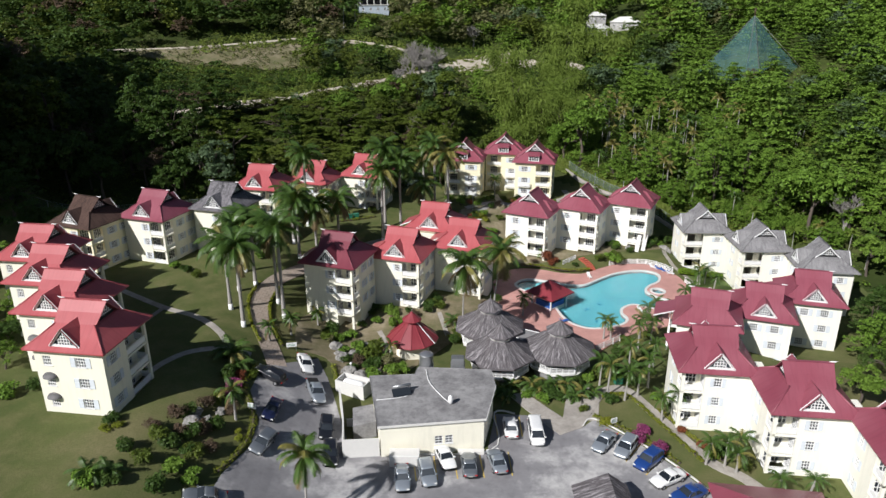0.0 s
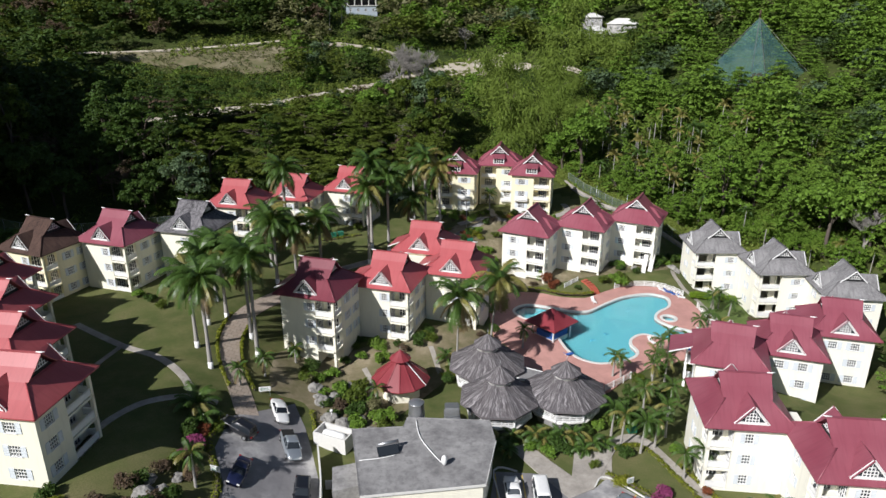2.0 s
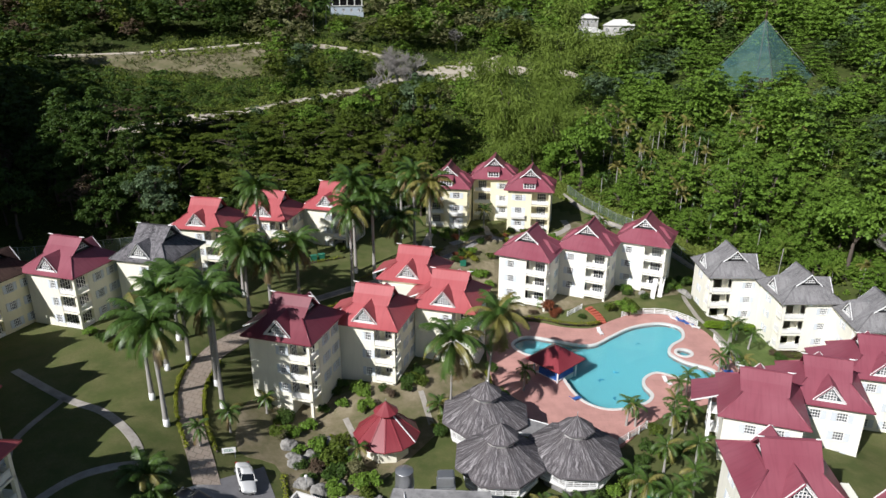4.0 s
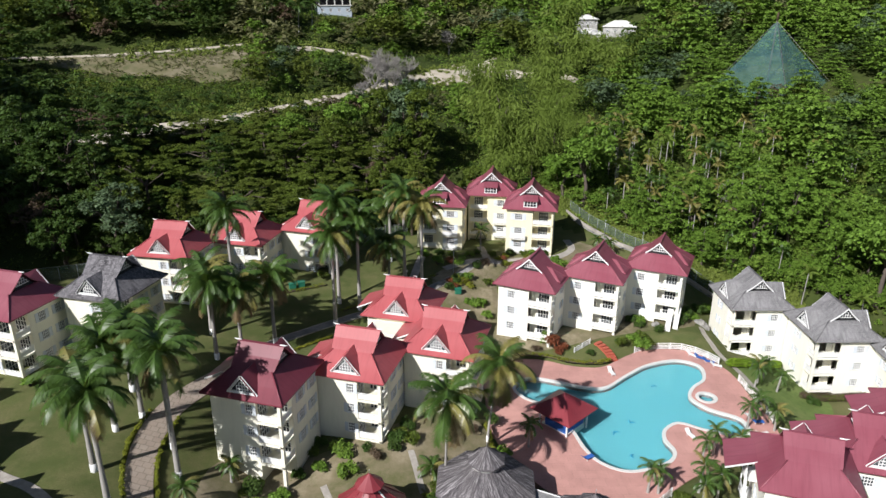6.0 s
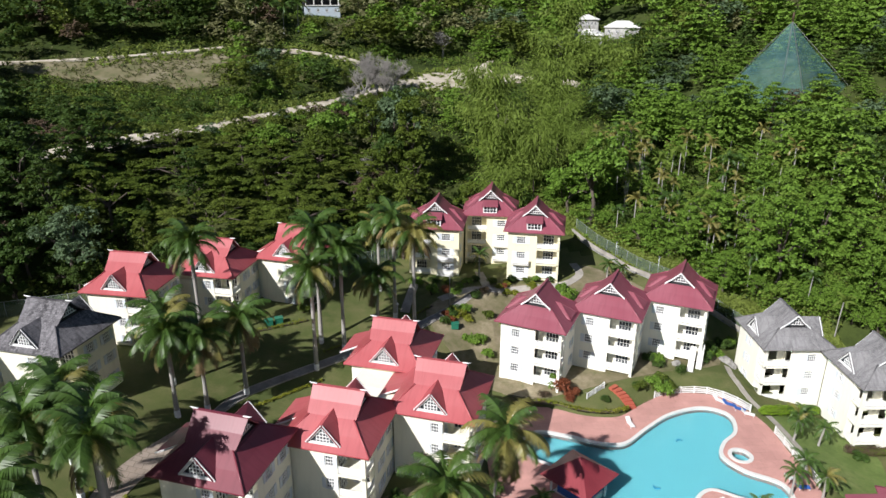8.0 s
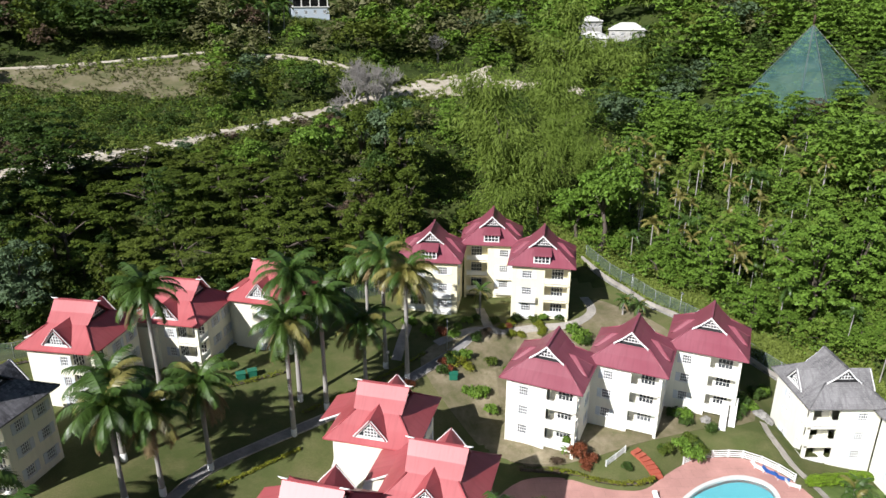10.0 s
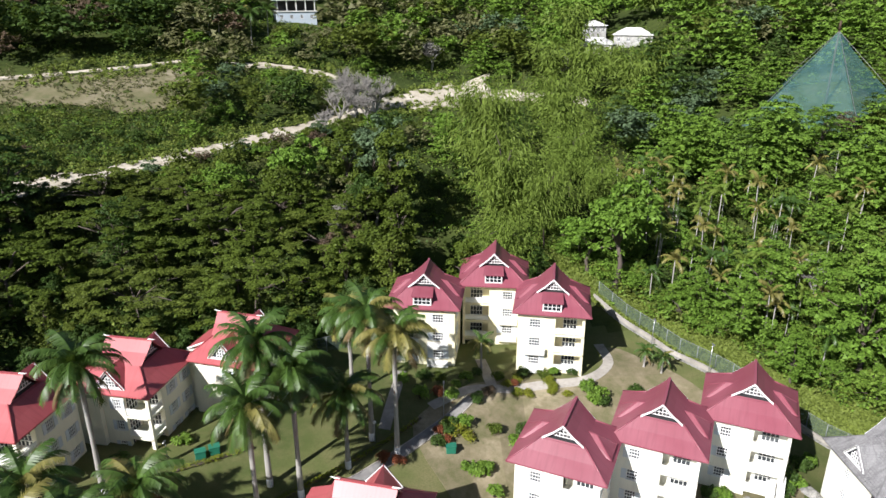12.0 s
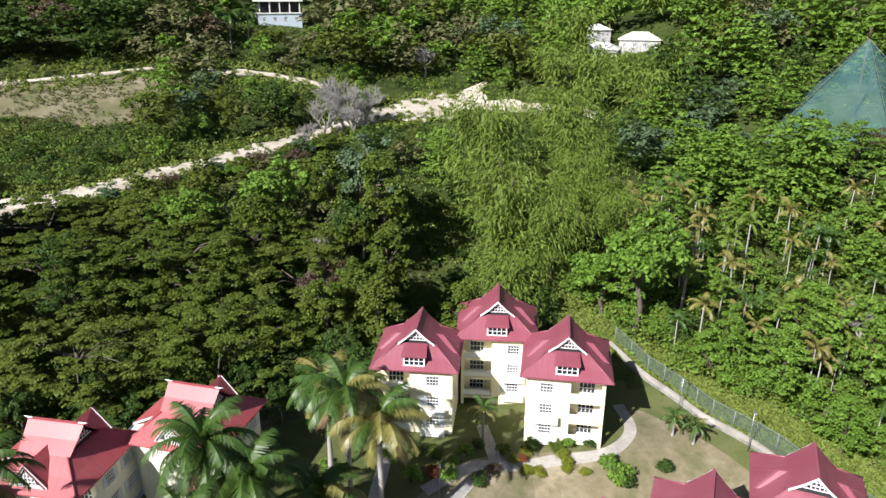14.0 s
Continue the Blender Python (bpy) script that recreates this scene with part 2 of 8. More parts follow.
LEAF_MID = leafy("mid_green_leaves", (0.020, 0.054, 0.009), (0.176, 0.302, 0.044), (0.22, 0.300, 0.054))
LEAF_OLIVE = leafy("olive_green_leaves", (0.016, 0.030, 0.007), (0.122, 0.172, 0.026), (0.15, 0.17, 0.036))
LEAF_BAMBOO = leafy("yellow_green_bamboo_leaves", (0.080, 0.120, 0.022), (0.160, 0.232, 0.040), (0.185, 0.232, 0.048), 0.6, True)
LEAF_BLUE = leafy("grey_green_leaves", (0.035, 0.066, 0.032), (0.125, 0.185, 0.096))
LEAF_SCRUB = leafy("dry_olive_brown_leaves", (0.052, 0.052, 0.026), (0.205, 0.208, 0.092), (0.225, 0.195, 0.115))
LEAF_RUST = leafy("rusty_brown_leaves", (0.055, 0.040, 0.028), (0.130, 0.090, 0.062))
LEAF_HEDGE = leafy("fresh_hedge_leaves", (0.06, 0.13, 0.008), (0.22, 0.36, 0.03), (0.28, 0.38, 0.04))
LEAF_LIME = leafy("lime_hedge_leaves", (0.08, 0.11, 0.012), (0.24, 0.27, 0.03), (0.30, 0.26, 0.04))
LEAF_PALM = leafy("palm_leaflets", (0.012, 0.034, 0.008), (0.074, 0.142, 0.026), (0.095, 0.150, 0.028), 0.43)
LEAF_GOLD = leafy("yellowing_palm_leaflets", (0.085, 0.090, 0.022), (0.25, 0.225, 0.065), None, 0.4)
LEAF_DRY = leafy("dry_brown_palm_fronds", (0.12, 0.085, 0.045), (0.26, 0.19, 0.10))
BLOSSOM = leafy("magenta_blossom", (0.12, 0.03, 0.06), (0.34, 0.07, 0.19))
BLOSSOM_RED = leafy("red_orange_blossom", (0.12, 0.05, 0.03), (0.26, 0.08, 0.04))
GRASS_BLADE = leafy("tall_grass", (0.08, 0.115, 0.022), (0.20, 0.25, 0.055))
STEEL = plain("galvanised_steel", (0.45, 0.46, 0.47), 0.4, 0.8)
BLUE = plain("blue_fabric", (0.03, 0.12, 0.42), 0.8)
GREEN_PAINT = plain("green_painted_metal", (0.02, 0.16, 0.10), 0.5)
RUBBER = plain("tyre_rubber", (0.018, 0.018, 0.018), 0.85)
RED_TRIM = plain("red_brick_steps", (0.42, 0.10, 0.06), 0.85)

# ---- building helpers ----
def mesh_of(name, bm, *mats):
    me = bpy.data.meshes.new(name)
    bm.to_mesh(me)
    bm.free()
    for m in mats:
        me.materials.append(m)
    return me


def put(name, me, parent=None, m=None, label=""):
    ob = new(name, me)
    if parent is not None:
        ob.parent = parent
    if m is not None:
        ob.matrix_basis = m
    return tagged(ob, label)


def part(name, bm, material, parent, label="", m=None):
    return put(name, mesh_of(name, bm, material), parent, m, label)


def thing(name, m, label, category, group="", kind=""):
    ob = new(name)
    ob.empty_display_size = 0.3
    ob.matrix_basis = m
    return tagged(ob, label, category, group, kind)


def box(bm, x0, y0, z0, x1, y1, z1, mat=0):
    v = [bm.verts.new((x, y, z)) for z in (z0, z1) for x, y in ((x0, y0), (x1, y0), (x1, y1), (x0, y1))]
    for f in ((3, 2, 1, 0), (4, 5, 6, 7), (0, 1, 5, 4), (1, 2, 6, 5), (2, 3, 7, 6), (3, 0, 4, 7)):
        bm.faces.new([v[i] for i in f]).material_index = mat


def beam(bm, p, q, w, h=None, mat=0):
    """A square bar from p to q."""
    p, q = Vector(p), Vector(q)
    d = (q - p).normalized()
    up = Vector((0, 0, 1)) if abs(d.z) < 0.95 else Vector((1, 0, 0))
    s = d.cross(up).normalized() * w / 2
    t = s.cross(d).normalized() * (h or w) / 2
    v = [bm.verts.new(e + a * s + b * t) for e in (p, q) for a, b in ((-1, -1), (1, -1), (1, 1), (-1, 1))]
    for f in ((3, 2, 1, 0), (4, 5, 6, 7), (0, 1, 5, 4), (1, 2, 6, 5), (2, 3, 7, 6), (3, 0, 4, 7)):
        bm.faces.new([v[i] for i in f]).material_index = mat


def tube(bm, points, radii, sides=8, mat=0, cap=True):
    rings = []
    pts = [Vector(p) for p in points]
    for i, p in enumerate(pts):
        d = (pts[min(i + 1, len(pts) - 1)] - pts[max(i - 1, 0)]).normalized()
        a = d.cross(Vector((0.3, 0.95, 0.1))).normalized()
        b = d.cross(a)
        rings.append([bm.verts.new(p + radii[i] * (math.cos(k * math.tau / sides) * a + math.sin(k * math.tau / sides) * b)) for k in range(sides)])
    for r, s in zip(rings, rings[1:]):
        for k in range(sides):
            f = bm.faces.new((r[k], r[(k + 1) % sides], s[(k + 1) % sides], s[k]))
            f.material_index, f.smooth = mat, True
    if cap:
        bm.faces.new(rings[0][::-1]).material_index = mat
        bm.faces.new(rings[-1]).material_index = mat


def quads(name, corners, mat):
    """A mesh of loose quads or triangles, given as an array (n, 4 or 3, 3)."""
    n, k = len(corners), corners.shape[1]
    me = bpy.data.meshes.new(name)
    me.vertices.add(k * n)
    me.vertices.foreach_set("co", np.ascontiguousarray(corners, dtype=np.float32).ravel())
    me.loops.add(k * n)
    me.loops.foreach_set("vertex_index", np.arange(k * n, dtype=np.int32))
    me.polygons.add(n)
    me.polygons.foreach_set("loop_start", np.arange(0, k * n, k, dtype=np.int32))
    me.update(calc_edges=True)
    me.materials.append(mat)
    return me


def ease(a, b, x):
    t = np.clip((x - a) / (b - a), 0.0, 1.0)
    return t * t * (3 - 2 * t)


def forest_edge(x):
    return np.interp(x, [-140, -70, -45, 0, 22, 45, 60, 75, 90, 130], [140, 156, 165, 178, 186, 171, 160, 147, 128, 100])


def ground(x, y):
    """The height of the ground: terraces of the resort, the hill behind and a gully in it."""
    left = ease(-12, -38, x)
    z = -11 + 7.3 * left
    z = z + 2.2 * np.exp(-(((x + 5) / 14) ** 2 + ((y - 122) / 14) ** 2) ** 2)
    y0, y1 = np.interp(x, [-15, 18], [112, 151]), np.interp(x, [-15, 18], [160, 170])
    z = z + 6.6 * ease(y0, y1, y) * (1 - left) * (1 - ease(48, 66, x) * 0.55)
    z = z - 3.2 * ease(46, 64, x) * ease(86, 108, y)
    z = z + 1.0 * ease(139, 144, y) * ease(162, 156, y) * ease(10, 15, x) * ease(54, 49, x)
    d = y - forest_edge(x)
    z = z + np.interp(d, [0, 12, 30, 60, 90, 110, 150, 200, 320, 900], [0, 2.2, 8, 16, 20, 25, 36, 48, 66, 130])
    z = z + 52 * np.exp(-((x + 120) / 19) ** 2 - ((y - 116) / 42) ** 2)          # two unseen spurs, added to shade the woods on the left
    z = z + 58 * np.exp(-((x + 144) / 23) ** 2 - ((y - 166) / 32) ** 2)
    return z - 7 * np.exp(-((x - 13) / 9) ** 2 - ((y - 203) / 16) ** 2)


def gz(x, y):
    return float(ground(x, y))


def in_pool(x, y):
    return 14 < x < 46 and 109 < y < 139


# ---- ground: one sheet to the horizon ----
def grid_lines(lo, a, b, hi, step):
    inner = np.arange(a, b + 0.01, step)
    low = a - np.cumsum(step * 1.25 ** np.arange(1, 40))
    high = b + np.cumsum(step * 1.25 ** np.arange(1, 40))
    return np.concatenate([[lo], low[low > lo][::-1], inner, high[high < hi], [hi]])


def build_ground(pool_hole, round_deck, deck_z):
    xs, ys = grid_lines(-2200, -150, 170, 2200, 2.0), grid_lines(-600, 40, 320, 3500, 2.0)
    X, Y = np.meshgrid(xs, ys)
    Z = ground(X, Y)
    d = Y - forest_edge(X)
    rough = np.array([noise.noise(Vector((x * 0.11, y * 0.11, 0))) for x, y in zip(X.ravel(), Y.ravel())]).reshape(X.shape)
    Z = Z + rough * np.clip(d / 30, 0, 1) * 0.9
    Z = np.where(round_deck(X, Y), np.minimum(Z, deck_z - 0.12), Z)
    Z = np.where(pool_hole(X, Y), Z - 4.0, Z)
    V = np.stack([X, Y, Z], -1).reshape(-1, 3)
    ny, nx = X.shape
    i = (np.arange(ny - 1)[:, None] * nx + np.arange(nx - 1)[None]).ravel()
    F = np.stack([i, i + 1, i + 1 + nx, i + nx], -1)
    me = bpy.data.meshes.new("ground")
    me.from_pydata(V.tolist(), [], F.tolist())
    me.materials.append(LAWN)
    me.materials.append(FOREST_FLOOR)
    cx, cy = V[F, 0].mean(1), V[F, 1].mean(1)
    me.polygons.foreach_set("material_index", (cy - forest_edge(cx) > 3).astype(np.int32))
    me.polygons.foreach_set("use_smooth", np.ones(len(F), dtype=bool))
    ob = new("ground", me)
    tagged(ob, "patchy green and brown lawn rising into a wooded hillside", "ground", kind="structure")


def smooth_loop(pts, n=6, closed=True):
    """A rounded line through the points."""
    out, m = [], len(pts)
    for i in range(m if closed else m - 1):
        def at(k):
            return Vector(pts[k % m]) if closed else Vector(pts[max(0, min(m - 1, k))])
        p0, p1, p2, p3 = at(i - 1), at(i), at(i + 1), at(i + 2)
        for k in range(n):
            t = k / n
            out.append(0.5 * ((2 * p1) + (p2 - p0) * t + (2 * p0 - 5 * p1 + 4 * p2 - p3) * t * t + (3 * p1 - p0 - 3 * p2 + p3) * t ** 3))
    if not closed:
        out.append(Vector(pts[-1]))
    return out


def drape(name, outline, mat, dz=0.05, flat=None, label="", category="", step=2.0, kind="structure", hole=None):
    """A sheet with that outline, laid on the ground (or level at the height flat), with a skirt."""
    bm = bmesh.new()
    bm.faces.new([bm.verts.new((p[0], p[1], 0)) for p in outline])
    xs, ys = [p[0] for p in outline], [p[1] for p in outline]
    if flat is None:
        for lo, hi, no in ((min(xs), max(xs), (1, 0, 0)), (min(ys), max(ys), (0, 1, 0))):
            for c in np.arange(math.ceil(lo / step) * step, hi, step):
                bmesh.ops.bisect_plane(bm, geom=bm.verts[:] + bm.edges[:] + bm.faces[:], plane_co=Vector(no) * float(c), plane_no=no)
        bmesh.ops.triangulate(bm, faces=bm.faces[:])
    for v in bm.verts:
        v.co.z = (gz(v.co.x, v.co.y) if flat is None else flat) + dz
    edge = [e for e in bm.edges if e.is_boundary]
    low = bmesh.ops.extrude_edge_only(bm, edges=edge)["geom"]
    for v in low:
        if isinstance(v, bmesh.types.BMVert):
            v.co.z -= 0.35
    bmesh.ops.recalc_face_normals(bm, faces=bm.faces[:])
    me = mesh_of(name, bm, mat)
    return tagged(new(name, me), label, category, kind=kind)


def strip(name, points, width, mat, dz=0.05, height=0.0, label="", category="", kind="structure", follow=True, rag=0.0):
    """A path (or, with a height, a low wall) along the points."""
    pts = smooth_loop([(*p, 0) for p in points], 5, closed=False)
    bm = bmesh.new()
    rows = []
    for i, p in enumerate(pts):
        d = (pts[min(i + 1, len(pts) - 1)] - pts[max(i - 1, 0)]).normalized()
        n = Vector((-d.y, d.x, 0)) * width / 2
        a = p + n * (1 + rag * noise.noise(p * 0.21 + Vector((0, 0, 3))) * 2)
        b = p - n * (1 + rag * noise.noise(p * 0.21 + Vector((0, 0, 9))) * 2)
        za, zb = gz(a.x, a.y) + dz, gz(b.x, b.y) + dz
        if height:
            za = zb = max(za, zb)
        rows.append([bm.verts.new(q) for q in ((a.x, a.y, za - 0.5), (a.x, a.y, za + height), (b.x, b.y, zb + height), (b.x, b.y, zb - 0.5))])
    for r, s in zip(rows, rows[1:]):
        for k in range(3):
            bm.faces.new((r[k], r[k + 1], s[k + 1], s[k]))
    bm.faces.new(rows[0][::-1])
    bm.faces.new(rows[-1])
    bmesh.ops.recalc_face_normals(bm, faces=bm.faces[:])
    return tagged(new(name, mesh_of(name, bm, mat)), label, category, kind=kind)


# ---- apartment blocks ----
EAVE, WA, WB, A, B, R, H = 9.3, 4.5, 4.6, 5.29, 5.4, 2.75, 4.41     # eave height, wall and roof half sizes, half ridge, roof height
FLOORS = (0.3, 3.15, 6.0)
cache = {}


def once(key, build):
    if key not in cache:
        cache[key] = build()
    return cache[key]


def wall_face(bm, p, q, z0, z1, holes=(), deep=0.18):
    """A wall from p to q, outside to the right of the way, with real openings and their reveals."""
    p, q = Vector((*p, 0)), Vector((*q, 0))
    d = (q - p).normalized()
    inward = Vector((-d.y, d.x, 0)) * deep
    L = (q - p).length
    ss = sorted({0.0, L, *(h[0] for h in holes), *(h[1] for h in holes)})
    zs = sorted({z0, z1, *(h[2] for h in holes), *(h[3] for h in holes)})
    def at(s, z, back=False):
        return bm.verts.new(p + d * s + Vector((0, 0, z)) + (inward if back else Vector()))
    for a, b in zip(ss, ss[1:]):
        for c, e in zip(zs, zs[1:]):
            m = ((a + b) / 2, (c + e) / 2)
            if not any(h[0] < m[0] < h[1] and h[2] < m[1] < h[3] for h in holes):
                bm.faces.new((at(a, c), at(b, c), at(b, e), at(a, e)))
    for a, b, c, e in holes:
        for (s0, t0), (s1, t1) in (((a, c), (b, c)), ((b, c), (b, e)), ((b, e), (a, e)), ((a, e), (a, c))):
            bm.faces.new((at(s0, t0), at(s1, t1), at(s1, t1, True), at(s0, t0, True)))


def sheet(bm, xs, zs, gap, front, back):
    """A board in one piece from a grid in x and z: openings where gap is true, its face at front, its back at back."""
    va, vb = {}, {}
    for i, x in enumerate(xs):
        for j, z in enumerate(zs):
            va[i, j], vb[i, j] = bm.verts.new((x, front(i, j), z)), bm.verts.new((x, back, z))
    solid = {(i, j) for i in range(len(xs) - 1) for j in range(len(zs) - 1) if not gap(i, j)}
    for i, j in solid:
        bm.faces.new((va[i, j], va[i + 1, j], va[i + 1, j + 1], va[i, j + 1]))
        for di, dj, p, q in ((0, -1, (i, j), (i + 1, j)), (1, 0, (i + 1, j), (i + 1, j + 1)), (0, 1, (i + 1, j + 1), (i, j + 1)), (-1, 0, (i, j + 1), (i, j))):
            if (i + di, j + dj) not in solid:
                bm.faces.new((va[q], va[p], vb[p], vb[q]))
    loose = [v for v in bm.verts if not v.link_faces]
    for v in loose:
        bm.verts.remove(v)


def window_meshes(w, h, cols=2, rows=3):
    def frame_():
        bm = bmesh.new()
        t, m = 0.07, 0.033
        xs = [-w / 2, -w / 2 + t] + [v for i in range(1, cols) for v in (-w / 2 + w * i / cols - m, -w / 2 + w * i / cols + m)] + [w / 2 - t, w / 2]
        zs = [0, t] + [v for i in range(1, rows) for v in (h * i / rows - m, h * i / rows + m)] + [h - t, h]
        sheet(bm, xs, zs, lambda i, j: i % 2 and j % 2, lambda i, j: 0.03, 0.12)
        box(bm, -w / 2 - 0.1, -0.1, -0.08, w / 2 + 0.1, 0.1, 0)
        return mesh_of("window", bm, WHITE)
    def pane_():
        bm = bmesh.new()
        box(bm, -w / 2, 0.125, 0, w / 2, 0.15, h)
        return mesh_of("pane", bm, GLASS)
    def shutter_():
        bm = bmesh.new()
        sw = w / 2
        n = int(h / 0.19)
        xs = [0, 0.06, sw - 0.06, sw]
        zs = [0] + [0.07 + (h - 0.14) * k / (2 * n) for k in range(2 * n + 1)] + [h]
        sheet(bm, xs, zs, lambda i, j: False, lambda i, j: -0.025 if 0 < i < 3 and j % 2 and j > 1 else -0.06, -0.008)
        return mesh_of("shutter", bm, SHUTTER)
    k = (w, h, cols, rows)
    return once(("wf", k), frame_), once(("wp", k), pane_), once(("ws", k), shutter_)


def place_window(parent, p, out, z, w, h, shutters, cols=2, rows=3):
    """A window at p (plan), its outside towards out."""
    fr, pa, sh = window_meshes(w, h, cols, rows)
    rz = math.degrees(math.atan2(out[0], -out[1]))
    ob = put("window", fr, parent, pose(p[0], p[1], z, 0, 0, rz))
    put("pane", pa, ob)
    if shutters:
        put("shutter", sh, ob, pose(-w - 0.02, 0, 0))
        put("shutter", sh, ob, pose(w / 2 + 0.02, 0, 0))


def roof_uv(bm):
    """Sheet runs along x or y by each face's slope."""
    uv = bm.loops.layers.uv.verify()
    for f in bm.faces:
        n = f.normal
        for l in f.loops:
            c = l.vert.co
            if abs(n.x) > abs(n.y):
                l[uv].uv = (c.y, c.z * 1.4 + 0.001 * c.x)
            else:
                l[uv].uv = (c.x, c.z * 1.4 + 0.001 * c.y)


def roof_mesh(mat):
    bm = bmesh.new()
    levels = ((A, B, 0.0), (3.85, 3.82, 1.10), (2.55, 2.35, 2.20))
    rings = [[bm.verts.new((sx * a, sy * b, z)) for sx, sy in ((-1, -1), (1, -1), (1, 1), (-1, 1))] for a, b, z in levels]
    for r, s in zip(rings, rings[1:]):
        for k in range(4):
            bm.faces.new((r[k], r[(k + 1) % 4], s[(k + 1) % 4], s[k]))
    # eave edge and soffit
    low = [bm.verts.new((v.co.x, v.co.y, -0.16)) for v in rings[0]]
    inn = [bm.verts.new((sx * (WA - 0.05), sy * (WB - 0.05), -0.1)) for sx, sy in ((-1, -1), (1, -1), (1, 1), (-1, 1))]
    for k in range(4):
        bm.faces.new((low[k], low[(k + 1) % 4], rings[0][(k + 1) % 4], rings[0][k]))
        f = bm.faces.new((inn[k], inn[(k + 1) % 4], low[(k + 1) % 4], low[k]))
        f.material_index = 1
    bm.normal_update()
    roof_uv(bm)
    return mesh_of("roof", bm, mat, SOFFIT)


def upper_roof_mesh(mat):
    """The gable roof on top, running out past its end walls."""
    bm = bmesh.new()
    top, low = [], []
    for y, z, e in ((-2.35, 2.20, 0.0), (-1.15, 3.24, 0.12), (0, H, 0.25), (1.15, 3.24, 0.12), (2.35, 2.20, 0.0)):
        top.append([bm.verts.new((x, y, z)) for x in (-R - e, R + e)])
        low.append([bm.verts.new((x, y, z - 0.1)) for x in (-R - e, R + e)])
    for k in range(4):
        bm.faces.new((top[k][0], top[k][1], top[k + 1][1], top[k + 1][0]))
        bm.faces.new((low[k][1], low[k][0], low[k + 1][0], low[k + 1][1]))
        for e in (0, 1):
            bm.faces.new((top[k][e], top[k + 1][e], low[k + 1][e], low[k][e]))
    bm.faces.new((low[0][0], low[0][1], low[4][1], low[4][0]))
    bmesh.ops.recalc_face_normals(bm, faces=bm.faces[:])
    roof_uv(bm)
    return mesh_of("upper_roof", bm, mat)


def ridge_cap_mesh(mat):
    bm = bmesh.new()
    beam(bm, (-R - 0.25, 0, H + 0.02), (R + 0.25, 0, H + 0.02), 0.3, 0.08)
    return mesh_of("ridge_cap", bm, mat)


def hip_cap_mesh(mat, sx, sy):
    bm = bmesh.new()
    tube(bm, [(sx * A, sy * B, 0.0), (sx * 3.85, sy * 3.82, 1.10), (sx * 2.55, sy * 2.35, 2.2)], [0.09, 0.10, 0.10], 6)
    return mesh_of("hip_cap", bm, mat)


def flap_roof_mesh(mat):
    """A closed dormer with a sloping front, facing -y."""
    bm = bmesh.new()
    a, b = {}, {}
    for key, p in (("l", (-1.63, -5.05, 0.50)), ("r", (1.63, -5.05, 0.50)), ("f", (0, -3.05, 2.20)), ("t", (0, -1.55, 2.45)), ("m", (-0.75, -2.35, 1.76)), ("n", (0.75, -2.35, 1.76)), ("o", (-1.43, -3.75, 0.80)), ("p", (1.43, -3.75, 0.80))):
        a[key] = bm.verts.new(p)
    for f in (("l", "r", "f"), ("r", "p", "n", "t", "f"), ("f", "t", "m", "o", "l")):
        bm.faces.new([a[k] for k in f])
    bm.normal_update()
    roof_uv(bm)
    for p, q in (("l", "f"), ("f", "r"), ("f", "t")):
        beam(bm, a[p].co, a[q].co, 0.16, 0.08)
    return mesh_of("dormer_roof", bm, mat)


def lattice(half, z0, z1, nx, nz, bar):
    """A triangular white lattice in one piece, facing -y."""
    xs = sorted(v for i in range(nx + 1) for v in (-half + 2 * half * i / nx - bar / 2, -half + 2 * half * i / nx + bar / 2))
    zs = sorted(v for i in range(nz + 1) for v in (z0 + (z1 - z0) * i / nz - bar / 2, z0 + (z1 - z0) * i / nz + bar / 2))
    def gap(i, j):
        x, z = (xs[i] + xs[i + 1]) / 2, (zs[j] + zs[j + 1]) / 2
        return abs(x) > half * (z1 - z) / (z1 - z0) + bar or (i % 2 and j % 2)
    bm = bmesh.new()
    sheet(bm, xs, zs, gap, lambda i, j: -0.04, 0.03)
    return bm


def gable_lattice_mesh():
    bm = lattice(1.15, 2.7, 3.95, 6, 3, 0.085)
    for v in bm.verts:
        v.co = Vector((2.54 - v.co.y, v.co.x, v.co.z))
    return mesh_of("gable_lattice", bm, WHITE)


def gable_end_mesh():
    """Panel in the upper gable, facing +x; the recess's shade is its dark colour."""
    bm = bmesh.new()
    front = [bm.verts.new(p) for p in ((2.44, -2.0, 2.0), (2.44, 2.0, 2.0), (2.44, 0, 4.0))]
    back = [bm.verts.new(v.co - Vector((0.1, 0, 0))) for v in front]
    bm.faces.new(front)
    bm.faces.new(back[::-1])
    for k in range(3):
        bm.faces.new((front[k], back[k], back[(k + 1) % 3], front[(k + 1) % 3]))
    return mesh_of("gable_end", bm, DARK)


def barge_mesh(sy, mat, wide):
    """One bent barge board of the upper gable, with half of the ridge's end."""
    bm = bmesh.new()
    line = [(R + 0.02, sy * 2.25, 2.24), (R + 0.14, sy * 1.15, 3.16), (R + 0.25, 0, 4.36)]
    rows = [[bm.verts.new((x + dx, y, z + dz)) for dx, dz in ((-0.04, -wide), (0.04, -wide), (0.04, 0.05), (-0.04, 0.05))] for x, y, z in line]
    for r, s_ in zip(rows, rows[1:]):
        for k in range(4):
            bm.faces.new((r[k], r[(k + 1) % 4], s_[(k + 1) % 4], s_[k]))
    bm.faces.new(rows[0][::-1])
    bm.faces.new(rows[-1])
    bmesh.ops.recalc_face_normals(bm, faces=bm.faces[:])
    return mesh_of("barge_board", bm, mat)


